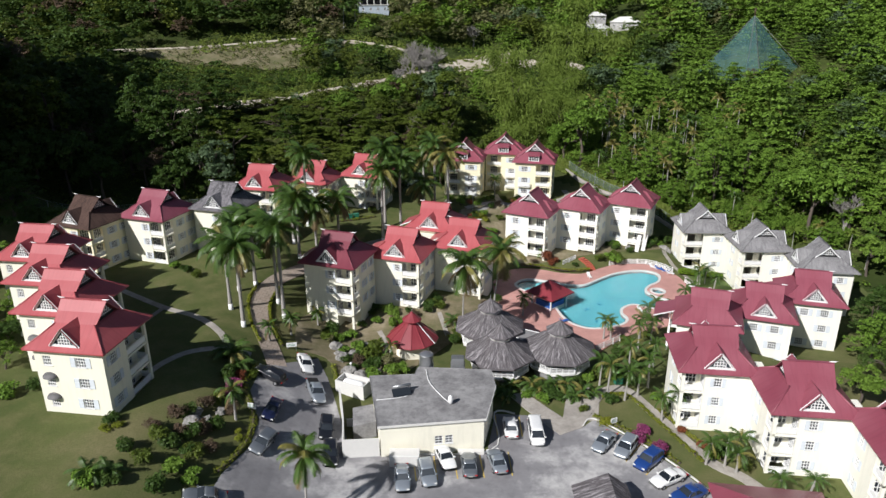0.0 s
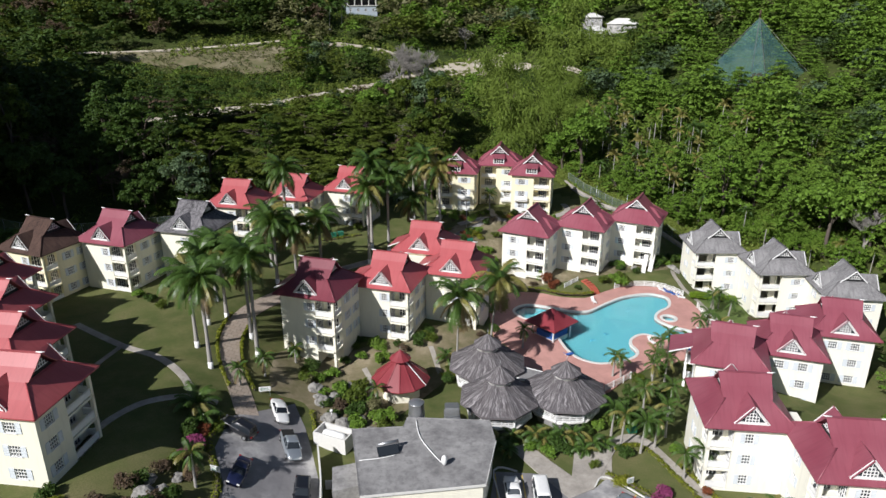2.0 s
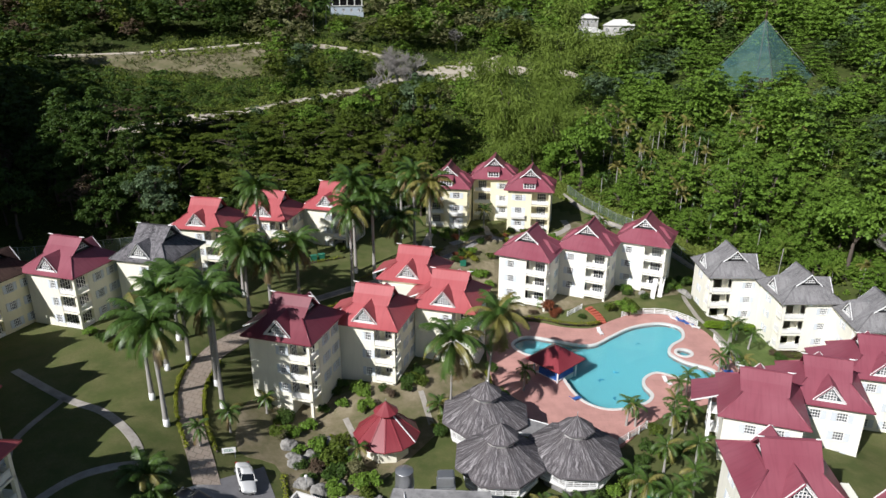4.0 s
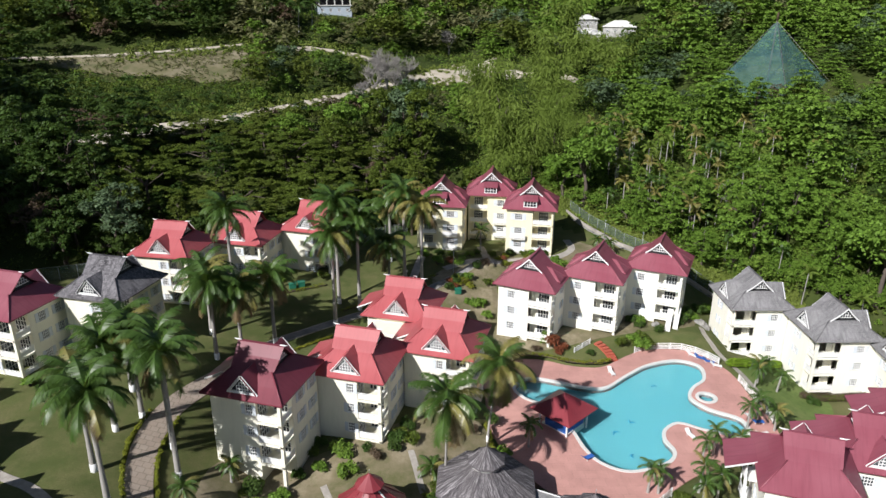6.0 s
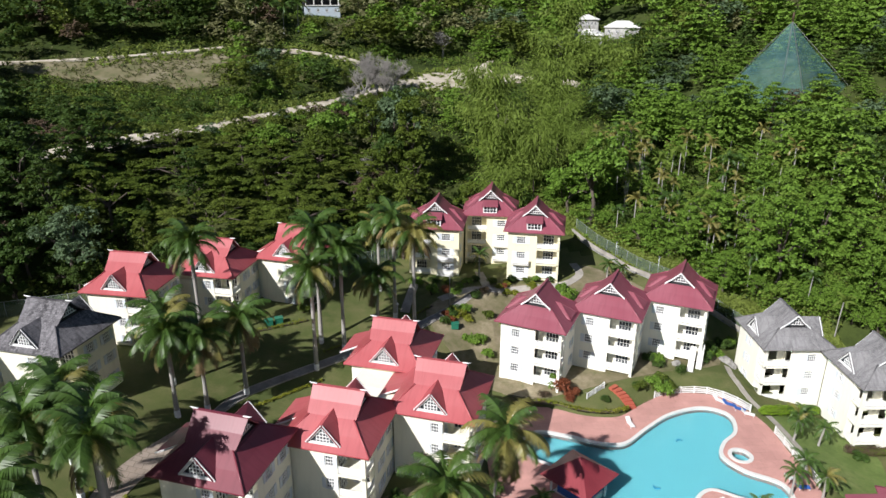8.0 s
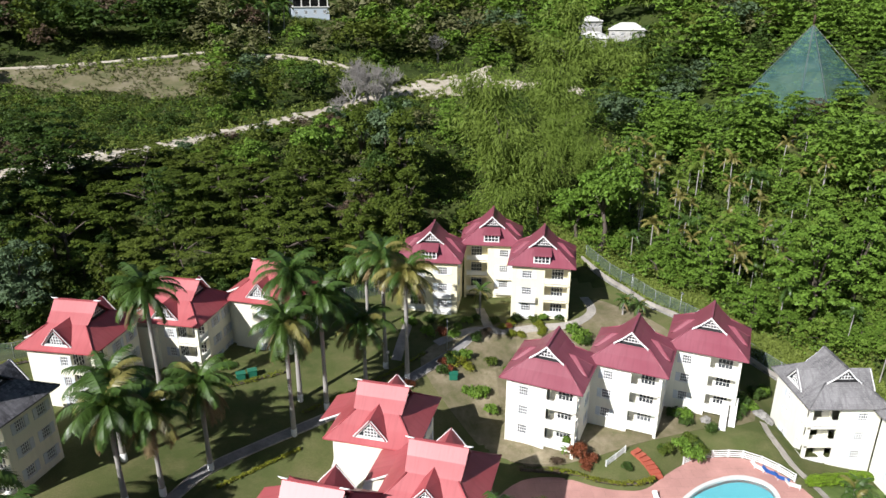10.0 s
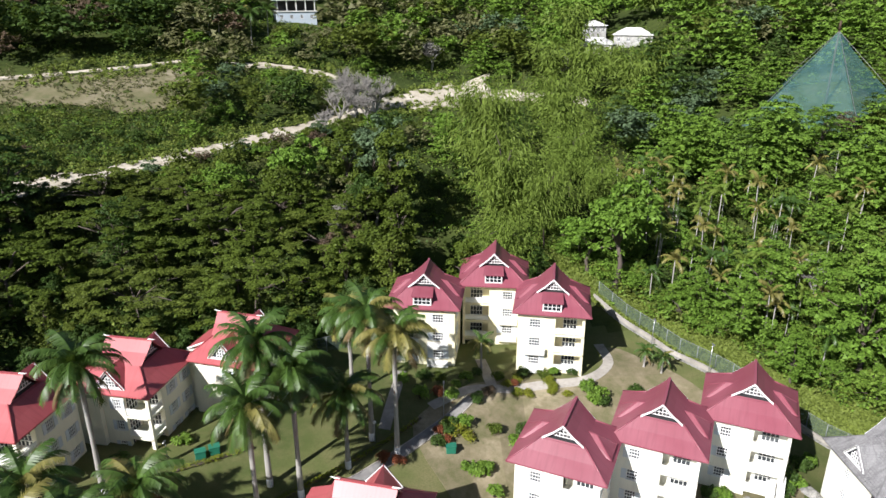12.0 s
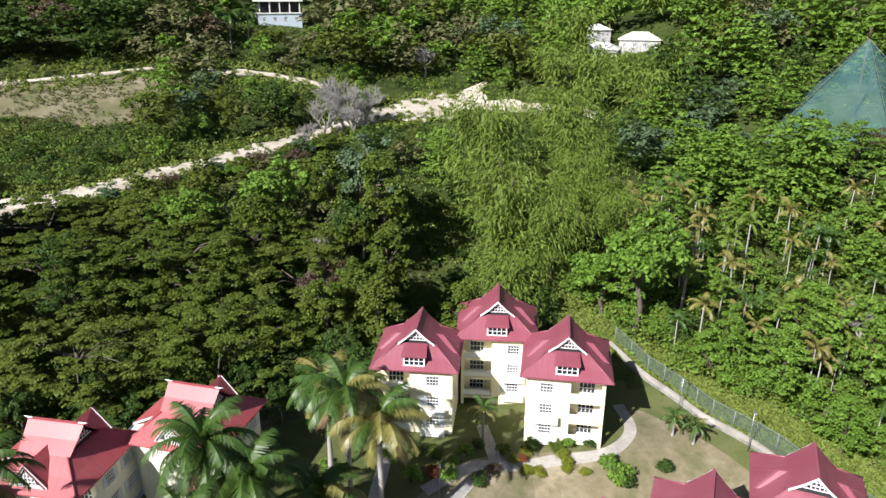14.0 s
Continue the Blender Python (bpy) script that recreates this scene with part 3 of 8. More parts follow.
def dormer_roof_mesh(mat):
    """The steep little roof of a dormer that faces -y."""
    bm = bmesh.new()
    y0 = -5.02
    for sx in (-1, 1):
        f = bm.faces.new([bm.verts.new(p) for p in ((sx * 1.85, y0, 0.50), (0, y0, 2.66), (0, -1.55, 2.72), (sx * 0.85, -2.35, 1.93), (sx * 1.62, -3.75, 0.90))])
        f2 = bm.faces.new([bm.verts.new(v.co - Vector((0, 0, 0.1))) for v in f.verts])
        f2.normal_flip()
    for v in bm.verts:
        v.co.x, v.co.z = v.co.x * 0.88, 0.45 + (v.co.z - 0.45) * 0.92
    bm.normal_update()
    roof_uv(bm)
    return mesh_of("dormer_roof", bm, mat)


def dormer_window_mesh():
    """White triangular front of a dormer with a lattice window."""
    bm = lattice(0.95, 0.52, 1.95, 6, 4, 0.075)
    for v in bm.verts:
        v.co.y -= 4.72
    return mesh_of("dormer_window", bm, WHITE)


def dormer_pane_mesh(mat):
    bm = bmesh.new()
    front = [bm.verts.new(p) for p in ((-1.5, -4.68, 0.45), (1.5, -4.68, 0.45), (0, -4.68, 2.32))]
    back = [bm.verts.new(v.co + Vector((0, 0.06, 0))) for v in front]
    bm.faces.new(front)
    bm.faces.new(back[::-1])
    for k in range(3):
        bm.faces.new((front[k], back[k], back[(k + 1) % 3], front[(k + 1) % 3]))
    return mesh_of("dormer_front", bm, mat)


def dormer_board_mesh(sx, mat):
    bm = bmesh.new()
    if sx:
        beam(bm, (sx * 1.66, -4.84, 0.38), (0, -4.84, 2.37), 0.09, 0.27)
    else:
        box(bm, -1.5, -4.86, 0.34, 1.5, -4.70, 0.62)
    return mesh_of("barge_board" if sx else "sill", bm, mat)


def ridge_tip_mesh():
    bm = bmesh.new()
    tube(bm, [(R - 0.25, 0, 4.47), (R + 0.35, 0, 4.49), (R + 0.72, 0, 4.58)], [0.10, 0.09, 0.02], 6)
    return mesh_of("ridge_tip", bm, WHITE)


def shed_dormer(parent, mat):
    """A low dormer on the hip below the gable end: white window under its own red roof."""
    def shed_():
        bm = bmesh.new()
        v = [bm.verts.new(p) for p in ((5.0, -1.5, 1.72), (5.0, 1.5, 1.72), (2.6, 1.35, 2.30), (2.6, -1.35, 2.30))]
        bm.faces.new(v)
        bm.faces.new([bm.verts.new(q.co - Vector((0, 0, 0.12))) for q in v][::-1])
        for sy in (-1, 1):
            beam(bm, (5.0, sy * 1.5, 1.66), (2.6, sy * 1.35, 2.25), 0.08, 0.14)
        beam(bm, (5.0, -1.5, 1.66), (5.0, 1.5, 1.66), 0.08, 0.14)
        bm.normal_update()
        roof_uv(bm)
        return mesh_of("dormer_roof", bm, mat)
    def win_():
        bm = bmesh.new()
        x = 4.75
        box(bm, 3.0, -1.25, 0.2, x - 0.05, 1.25, 1.70, 1)
        for y0, y1, z0, z1 in ((-1.3, 1.3, 0.30, 0.50), (-1.3, 1.3, 1.50, 1.68), (-1.3, -1.12, 0.5, 1.5), (1.12, 1.3, 0.5, 1.5)):
            box(bm, x - 0.15, y0, z0, x + 0.06, y1, z1)
        for y in (-0.56, 0, 0.56):
            box(bm, x - 0.1, y - 0.05, 0.5, x + 0.02, y + 0.05, 1.5)
        box(bm, x - 0.1, -1.12, 0.97, x + 0.01, 1.12, 1.03)
        return mesh_of("dormer_window", bm, WHITE, GLASS)
    ob = put("dormer_roof", once(("shed", mat.name), shed_), parent)
    put("dormer_window", once("shedw", win_), parent, label="white framed window with dark panes")


def railing_mesh(L):
    """White balcony rail, L long along x."""
    def make():
        bm = bmesh.new()
        n = max(2, round(L / 0.8))
        xs = sorted(v for i in range(n + 1) for v in ((L - 0.08) * i / n, (L - 0.08) * i / n + 0.08))
        zs = [0, 0.16, 0.84, 0.93, 1.03]
        sheet(bm, xs, zs, lambda i, j: i % 2 and j in (0, 2), lambda i, j: -0.045 if j > 2 else -0.03, 0.03)
        return mesh_of("railing", bm, WHITE)
    return once(("rail", round(L, 2)), make)


def apartment(x, y, eave, turn, roof, wall, spec, label, group):
    """A three-storey block with a Dutch-gable roof. spec: notch corner, its size, windows."""
    su, sv, nu, nv, wins, extra = spec
    home = thing("apartment_block", pose(x, y, eave - EAVE, 0, 0, turn), label, "apartment building", group)
    hx, hy = su * WA, sv * WB                                    # the notched corner
    ix, iy = su * (WA - nu), sv * (WB - nv)
    zt = EAVE + 0.35
    # plan, counter-clockwise
    corners = [(-WA, -WB), (WA, -WB), (WA, WB), (-WA, WB)]
    plan = []
    for c in corners:
        if c == (hx, hy):
            a, b = (ix, hy), (hx, iy)
            first = a if (su > 0) == (sv < 0) else b
            second = b if first == a else a
            plan += [first, (ix, iy), second]
        else:
            plan.append(c)
    outs = {"front": (0, -1), "back": (0, 1), "right": (1, 0), "left": (-1, 0)}
    def make_wall():
        bm = bmesh.new()
        for p, q in zip(plan, plan[1:] + plan[:1]):
            d = (Vector(q) - Vector(p)).normalized()
            out = (round(d.y), round(-d.x))
            inner = (ix, iy) in (p, q)
            holes = []
            L = (Vector(q) - Vector(p)).length
            if inner:
                if L > 2.2:
                    for z in FLOORS:
                        w = min(L - 0.7, 1.9)
                        holes.append((L / 2 - w / 2, L / 2 + w / 2, z + 0.05, z + 2.25))
            else:
                for face, s, w, h, sh, zoff, fl in wins:
                    if outs[face] != out:
                        continue
                    c = (s, -WB) if face == "front" else (s, WB) if face == "back" else (WA, s) if face == "right" else (-WA, s)
                    t = (Vector(c) - Vector(p)).dot(d)
                    if w / 2 < t < L - w / 2:
                        for k in fl:
                            holes.append((t - w / 2, t + w / 2, FLOORS[k] + zoff, FLOORS[k] + zoff + h))
            wall_face(bm, p, q, -4.0, zt, holes)
        return mesh_of("wall", bm, wall)
    key = (su, sv, nu, nv, tuple(wins), wall.name)
    put("wall", once(("wall", key), make_wall), home)
    for face, s, w, h, sh, zoff, fl in wins:
        c = (s, -WB) if face == "front" else (s, WB) if face == "back" else (WA, s) if face == "right" else (-WA, s)
        for k in fl:
            place_window(home, c, outs[face], FLOORS[k] + zoff, w, h, sh, 4 if w > 1.05 else 3, 3)
    # loggia
    def slab_():
        bm = bmesh.new()
        x0, x1 = sorted((ix, hx))
        y0, y1 = sorted((iy, hy))
        box(bm, x0, y0, -0.26, x1, y1, 0.0)
        return mesh_of("balcony_slab", bm, wall)
    def post_():
        bm = bmesh.new()
        cx, cy = hx - su * 0.2, hy - sv * 0.2
        box(bm, cx - 0.2, cy - 0.2, -4.0, cx + 0.2, cy + 0.2, zt - 0.1)
        return mesh_of("column", bm, wall)
    put("column", once(("post", key), post_), home)
    for z in FLOORS + (8.95,):
        put("balcony_slab", once(("slab", key), slab_), home, pose(0, 0, z))
    for z in FLOORS:
        lx, ly = nu - 0.45, nv - 0.45
        if lx > 0.8:
            put("railing", railing_mesh(lx), home, pose(min(ix, hx - su * 0.4), hy - sv * 0.1, z))
        if ly > 0.8:
            put("railing", railing_mesh(ly), home, pose(hx - su * 0.1, min(iy, hy - sv * 0.4), z, 0, 0, 90))
        for L, c, out in ((nu, ((ix + hx) / 2, iy), (0, sv)), (nv, (ix, (iy + hy) / 2), (su, 0))):
            if L > 2.2 and (roof is not GREY_SHINGLE or out[0] == 0):
                place_window(home, c, out, z + 0.05, round(min(L - 0.7, 1.9), 2), 2.2, False, 4, 3)
    # roof
    rf = put("roof", once(("roof", roof.name), lambda: roof_mesh(roof)), home, pose(0, 0, EAVE))
    put("upper_roof", once(("ur", roof.name), lambda: upper_roof_mesh(roof)), rf)
    put("ridge_cap", once(("rc", roof.name), lambda: ridge_cap_mesh(roof)), rf)
    for sx in (-1, 1):
        for sy in (-1, 1):
            put("hip_cap", once(("hc", roof.name, sx, sy), lambda: hip_cap_mesh(roof, sx, sy)), rf)
    for rz in (0, 180):
        at = pose(0, 0, 0, 0, 0, rz)
        put("gable_end", once("gable", gable_end_mesh), rf, at)
        put("gable_lattice", once("glat", gable_lattice_mesh), rf, at, "white painted gable lattice")
        white_edge = "lambda" in extra
        flap = white_edge and "window_dormers" not in extra
        bare = "plain_front" in extra and rz == 0
        for sy in (-1, 1):
            put("barge_board", once(("barge", sy, "" if white_edge else roof.name), lambda: barge_mesh(sy, WHITE if white_edge else roof, 0.22 if white_edge else 0.09)), rf, at, "white painted barge board" if white_edge else "")
        if not white_edge:
            put("ridge_tip", once("tip", ridge_tip_mesh), rf, at, "small white pointed stick at the ridge's end")
        if flap:
            put("dormer_roof", once(("dflap", roof.name), lambda: flap_roof_mesh(roof)), rf, at)
        elif not bare:
            big = at @ Matrix.Translation((0, 0, 0.45)) @ Matrix.Diagonal((1.14, 1.0, 1.14, 1.0)) @ Matrix.Translation((0, 0, -0.45))
            put("dormer_roof", once(("dr", roof.name), lambda: dormer_roof_mesh(roof)), rf, big)
            put("dormer_window", once("dw", dormer_window_mesh), rf, big, "white triangular lattice window")
            put("pane", once("dpane", lambda: dormer_pane_mesh(GLASS)), rf, big)
            put("sill", once("dsill", lambda: dormer_board_mesh(0, WHITE)), rf, big)
            for sy in (-1, 1):
                put("barge_board", once(("dboard", sy), lambda: dormer_board_mesh(sy, WHITE)), rf, big, "white painted barge board")
    if "side_roof" in extra or "porch" in extra:
        def side_():
            wide = 2.3 if "porch" in extra else 3.0
            bm = bmesh.new()
            top = [bm.verts.new(p) for p in ((-A + 0.9, -0.6, 0.42), (-A - wide, -1.1, -0.95), (-A - wide, 4.3, -0.95), (-A + 0.9, 3.9, 0.42))]
            f = bm.faces.new(top[::-1])
            low = [bm.verts.new(v.co - Vector((0, 0, 0.14))) for v in top]
            bm.faces.new(low)
            for k in range(4):
                bm.faces.new((top[k], top[(k + 1) % 4], low[(k + 1) % 4], low[k]))
            bmesh.ops.recalc_face_normals(bm, faces=bm.faces[:])
            roof_uv(bm)
            return mesh_of("side_roof", bm, roof)
        put("side_roof", once(("side", roof.name, "porch" in extra), side_), rf)
        def fascia_():
            wide = 2.3 if "porch" in extra else 3.0
            bm = bmesh.new()
            beam(bm, (-A - wide, -1.12, -1.02), (-A + 0.4, -0.72, 0.14), 0.06, 0.2)
            return mesh_of("fascia", bm, WHITE)
        put("fascia", once(("sidef", "porch" in extra), fascia_), rf, None, "white painted fascia board")
    if "shed" in extra:
        shed_dormer(rf, roof)
    if "window_balcony" in extra:
        def ledge_():
            bm = bmesh.new()
            box(bm, 0.004, -1.5, -0.2, 0.75, 1.5, 0.0)
            return mesh_of("balcony_slab", bm, WHITE_CONC)
        for face, s, w, h, sh, zoff, fl in wins:
            if face == "right":
                for k in (0, 1):
                    put("balcony_slab", once("ledge", ledge_), home, pose(WA, s, FLOORS[k]))
                    put("railing", railing_mesh(3.0), home, pose(WA + 0.7, s - 1.5, FLOORS[k], 0, 0, 90))
    if "awning" in extra:
        def awn_():
            bm = bmesh.new()
            for i in range(9):
                a0, a1 = math.pi * i / 9, math.pi * (i + 1) / 9
                for j in range(4):
                    b0, b1 = math.pi / 2 * j / 4, math.pi / 2 * (j + 1) / 4
                    def pt(a, b):
                        return (0.95 * math.cos(a) * math.cos(b), -0.75 * math.sin(a) * math.cos(b), 0.65 * math.sin(b))
                    vs = [bm.verts.new(pt(*q)) for q in ((a0, b0), (a1, b0), (a1, b1), (a0, b1))]
                    bm.faces.new(vs)
            bmesh.ops.remove_doubles(bm, verts=bm.verts[:], dist=0.001)
            return mesh_of("awning", bm, GREY_SHINGLE)
        for k in (0, 1):
            put("awning", once("awn", awn_), home, pose(-2.9, -WB, FLOORS[k] + 2.15), "domed dark grey canvas awning")
    if "porch" in extra or "porch_stair" in extra:
        # small white outside stair with rails at the left side wall
        bm = bmesh.new()
        for k in range(3):
            box(bm, -WA - 1.3, 0.6, FLOORS[k] - 0.2, -WA, 3.2, FLOORS[k])
            beam(bm, (-WA - 1.25, 0.6, FLOORS[k] + 0.95), (-WA - 1.25, 3.2, FLOORS[k] + 0.95), 0.1)
            beam(bm, (-WA - 1.25, 0.6, FLOORS[k] + 0.5), (-WA - 1.25, 3.2, FLOORS[k] + 0.5), 0.08)
            if k:
                beam(bm, (-WA - 1.2, -2.0, FLOORS[k - 1] + 0.2), (-WA - 1.2, 0.6, FLOORS[k] - 0.1), 0.3, 0.2)
                beam(bm, (-WA - 1.2, -2.0, FLOORS[k - 1] + 1.2), (-WA - 1.2, 0.6, FLOORS[k] + 0.9), 0.08, 0.1)
        for yy in (0.65, 3.15):
            box(bm, -WA - 1.3, yy - 0.07, -3, -WA - 1.15, yy + 0.07, 9.0)
        part("stair", bm, WHITE, home, "white outside stair with railings")
    return home


ALL = (0, 1, 2)
SPEC = {
    # corner by the front right, windows beside it
    "court": (1, -1, 3.1, 2.7, [("front", 0.45, 0.9, 1.3, True, 0.9, ALL), ("right", 0.2, 1.1, 1.3, True, 0.9, ALL), ("right", 3.1, 1.1, 1.3, True, 0.9, ALL), ("left", -2.6, 1.1, 1.3, True, 0.9, ALL)], ("porch",)),
    "lawn": (1, 1, 1.8, 4.6, [("front", -2.9, 1.1, 1.3, False, 0.9, ALL), ("front", 1.5, 1.3, 1.3, True, 0.9, ALL), ("right", -2.7, 1.3, 1.3, True, 0.9, ALL), ("left", -1.5, 1.1, 1.3, True, 0.9, ALL), ("left", 2.5, 1.1, 1.3, True, 0.9, ALL)], ("awning",)),
    "pool": (1, 1, 2.2, 3.9, [("right", -2.3, 1.2, 1.3, True, 0.9, ALL), ("front", 2.0, 1.0, 1.2, True, 0.9, ALL), ("front", -1.4, 1.0, 1.2, True, 0.9, ALL), ("back", -1.5, 1.0, 1.2, True, 0.9, ALL)], ("lambda",)),
    "grey": (1, -1, 2.2, 3.9, [("right", 2.3, 1.2, 1.2, True, 0.9, ALL), ("front", -1.0, 1.0, 1.2, True, 0.9, ALL), ("back", -1.5, 1.0, 1.2, True, 0.9, ALL)], ("lambda", "window_dormers")),
    "hill": (1, 1, 2.0, 4.0, [("right", -2.2, 1.5, 1.3, True, 0.9, ALL), ("front", 1.5, 1.0, 1.2, True, 0.9, ALL), ("back", -1.5, 1.0, 1.2, True, 0.9, ALL)], ("shed", "lambda", "window_balcony")),
    "hill_mirror": (1, -1, 2.0, 4.0, [("right", 2.2, 1.5, 1.3, True, 0.9, ALL), ("front", -2.0, 1.0, 1.2, True, 0.9, ALL), ("back", 1.5, 1.0, 1.2, True, 0.9, ALL)], ("shed", "lambda", "window_balcony")),
    "drive": (-1, -1, 2.9, 2.4, [("front", 0.1, 1.0, 1.3, True, 0.9, ALL), ("left", 1.2, 1.0, 1.3, True, 0.9, ALL), ("right", 0.0, 1.0, 1.3, True, 0.9, ALL)], ()),
    "terrace": (1, 1, 2.0, 3.0, [("front", -1.3, 1.3, 1.3, True, 0.9, (0, 2)), ("front", 1.9, 1.3, 1.3, True, 0.9, ALL), ("right", -2.0, 1.1, 1.2, True, 0.9, ALL), ("left", 0.0, 1.1, 1.2, True, 0.9, ALL)], ("side_roof", "porch_stair")),
    "terrace_plain": (1, 1, 2.0, 3.0, [("front", -1.3, 1.3, 1.3, True, 0.9, (0, 2)), ("front", 1.9, 1.3, 1.3, True, 0.9, ALL), ("right", -2.0, 1.1, 1.2, True, 0.9, ALL), ("left", 0.0, 1.1, 1.2, True, 0.9, ALL)], ("side_roof", "porch_stair", "plain_front")),
}
RED_L = "cream three-storey apartment block with a bright red metal roof"
ROSE_L = "white three-storey apartment block with a rose red metal roof"
BLOCKS = [
    # x, y, eave height, turn, roof, wall, kind, label, group
    (-18.0, 113.1, 1.75, -18, RED_PALM_SHADE, CREAM, "court", "cream three-storey apartment block with a dark red metal roof", "blocks in the middle court"),
    (-7.2, 119.7, 0.3, -17, RED_BRIGHT, CREAM, "court", RED_L, "blocks in the middle court"),
    (-1.5, 136.4, 0.1, -17, RED_BRIGHT, CREAM, "court", RED_L, "blocks in the middle court"),
    (4.2, 125.3, 0.15, -18, RED_BRIGHT, CREAM, "court", RED_L, "blocks in the middle court"),
    (-43.7, 77.3, 5.3, -8, RED_BRIGHT, CREAM, "lawn", "cream apartment block with bright red roof and domed grey awnings", "blocks by the lawn"),
    (-51.0, 86.9, 5.4, -8, RED_BRIGHT, CREAM, "lawn", RED_L, "blocks by the lawn"),
    (-58.4, 97.1, 5.3, -8, RED_BRIGHT, CREAM, "lawn", RED_L, "blocks by the lawn"),
    (-66.0, 107.0, 5.2, -7, RED_BRIGHT, CREAM, "lawn", RED_L, "blocks by the lawn"),
    (-66.4, 124.3, 5.0, -22, BROWN_SHINGLE, YELLOW, "court", "yellow three-storey apartment block with a dark brown shingle roof", "blocks above the lawn"),
    (-55.2, 128.3, 5.1, -18, RED_ROSE, CREAM, "court", "cream three-storey apartment block with a rose red metal roof", "blocks above the lawn"),
    (-43.3, 132.8, 5.4, -16, SLATE_SHINGLE, CREAM, "court", "cream three-storey apartment block with a weathered grey shingle roof", "blocks above the lawn"),
    (-40.4, 150.5, 4.75, -12, RED_BRIGHT, CREAM, "court", RED_L, "blocks below the wood"),
    (-30.5, 159.8, 3.5, -14, RED_BRIGHT, CREAM, "court", RED_L, "blocks below the wood"),
    (-18.7, 165.1, 3.75, -18, RED_BRIGHT, CREAM, "court", RED_L, "blocks below the wood"),
    (19.9, 147.4, -0.35, -117, RED_ROSE, PALE, "pool", ROSE_L, "blocks above the pool"),
    (31.6, 150.4, -0.2, -117, RED_ROSE, PALE, "pool", ROSE_L, "blocks above the pool"),
    (43.5, 153.7, -0.1, -117, RED_ROSE, PALE, "pool", ROSE_L, "blocks above the pool"),
    (5.5, 177.4, 4.7, -100, RED_ROSE, YELLOW, "hill_mirror", "yellow apartment block with a rose red roof and attic dormer", "blocks on the hill"),
    (16.3, 183.8, 5.0, -99, RED_ROSE, YELLOW, "hill_mirror", "yellow apartment block with a rose red roof and attic dormer", "blocks on the hill"),
    (23.4, 173.7, 4.95, -103, RED_ROSE, YELLOW, "hill", "yellow apartment block with a rose red roof and attic dormer", "blocks on the hill"),
    (57.2, 146.1, -3.8, -92, GREY_SHINGLE, PALE, "grey", "white three-storey apartment block with a grey shingle roof", "grey roofed blocks"),
    (65.6, 135.9, -4.3, -91, GREY_SHINGLE, PALE, "grey", "white three-storey apartment block with a grey shingle roof", "grey roofed blocks"),
    (73.9, 126.6, -5.1, -97, GREY_SHINGLE, PALE, "grey", "white three-storey apartment block with a grey shingle roof", "grey roofed blocks"),
    (65.3, 113.3, -5.6, -16, RED_ROSE, PALE, "terrace", ROSE_L, "blocks by the drive"),
    (53.9, 106.6, -5.2, -19, RED_ROSE, PALE, "terrace", ROSE_L, "blocks by the drive"),
    (43.0, 101.6, -4.1, -20, RED_ROSE, PALE, "terrace_plain", ROSE_L, "blocks by the drive"),
    (37.0, 84.3, -1.8, -7, RED_ROSE, PALE, "drive", ROSE_L, "blocks by the drive"),
    (45.0, 75.0, -2.0, -6.5, RED_ROSE, PALE, "drive", ROSE_L, "blocks by the drive"),
    (53.0, 65.8, -2.1, -6.5, RED_ROSE, PALE, "drive", ROSE_L, "blocks by the drive"),
]
for bx, by, be, bt, br_, bw, bk, bl, bgp in BLOCKS:
    apartment(bx, by, be, bt, br_, bw, SPEC[bk], bl, bgp)

# lower connecting stair walls between neighbouring blocks
def link_wall(x, y, turn, top, wall):
    bm = bmesh.new()
    wall_face(bm, (-2.4, -2.2), (2.4, -2.2), -13, 0)
    wall_face(bm, (2.4, -2.2), (2.4, 2.2), -13, 0)
    wall_face(bm, (2.4, 2.2), (-2.4, 2.2), -13, 0)
    wall_face(bm, (-2.4, 2.2), (-2.4, -2.2), -13, 0)
    bm.faces.new([bm.verts.new(p) for p in ((-2.4, -2.2, 0), (2.4, -2.2, 0), (2.4, 2.2, 0), (-2.4, 2.2, 0))])
    tagged(put("stair_wall", mesh_of("stair_wall", bm, wall), None, pose(x, y, top, 0, 0, turn)), "plain painted stairwell joining two apartment blocks", "stairwell", "stairwells")


for i, j in ((0, 1), (1, 3), (1, 2), (4, 5), (5, 6), (6, 7), (8, 9), (9, 10), (11, 12), (12, 13), (23, 24), (24, 25), (26, 27), (27, 28)):
    p, q = BLOCKS[i], BLOCKS[j]
    link_wall((p[0] + q[0]) / 2 + 0.4, (p[1] + q[1]) / 2 + 2.6, p[3], min(p[2], q[2]) - 0.9, p[5])

# ---- pool terrace ----
DECK_Z = -11.3
POOL = smooth_loop([(15.0, 130.6, 0), (17.5, 133.0, 0), (21.5, 131.9, 0), (25.2, 130.2, 0), (28.8, 130.0, 0), (32.8, 133.2, 0), (37.2, 136.4, 0), (42.2, 137.8, 0),
                    (45.2, 136.0, 0), (44.4, 132.2, 0), (41.8, 129.8, 0), (40.4, 127.0, 0), (42.0, 123.9, 0), (45.5, 121.2, 0), (44.6, 117.6, 0), (40.0, 119.0, 0), (36.6, 120.9, 0),
                    (34.0, 119.3, 0), (33.2, 117.0, 0), (33.6, 114.4, 0), (31.8, 112.2, 0), (27.0, 110.8, 0), (23.8, 112.4, 0), (22.3, 115.5, 0), (21.4, 120.0, 0), (19.6, 125.0, 0), (16.2, 127.6, 0)], 5)
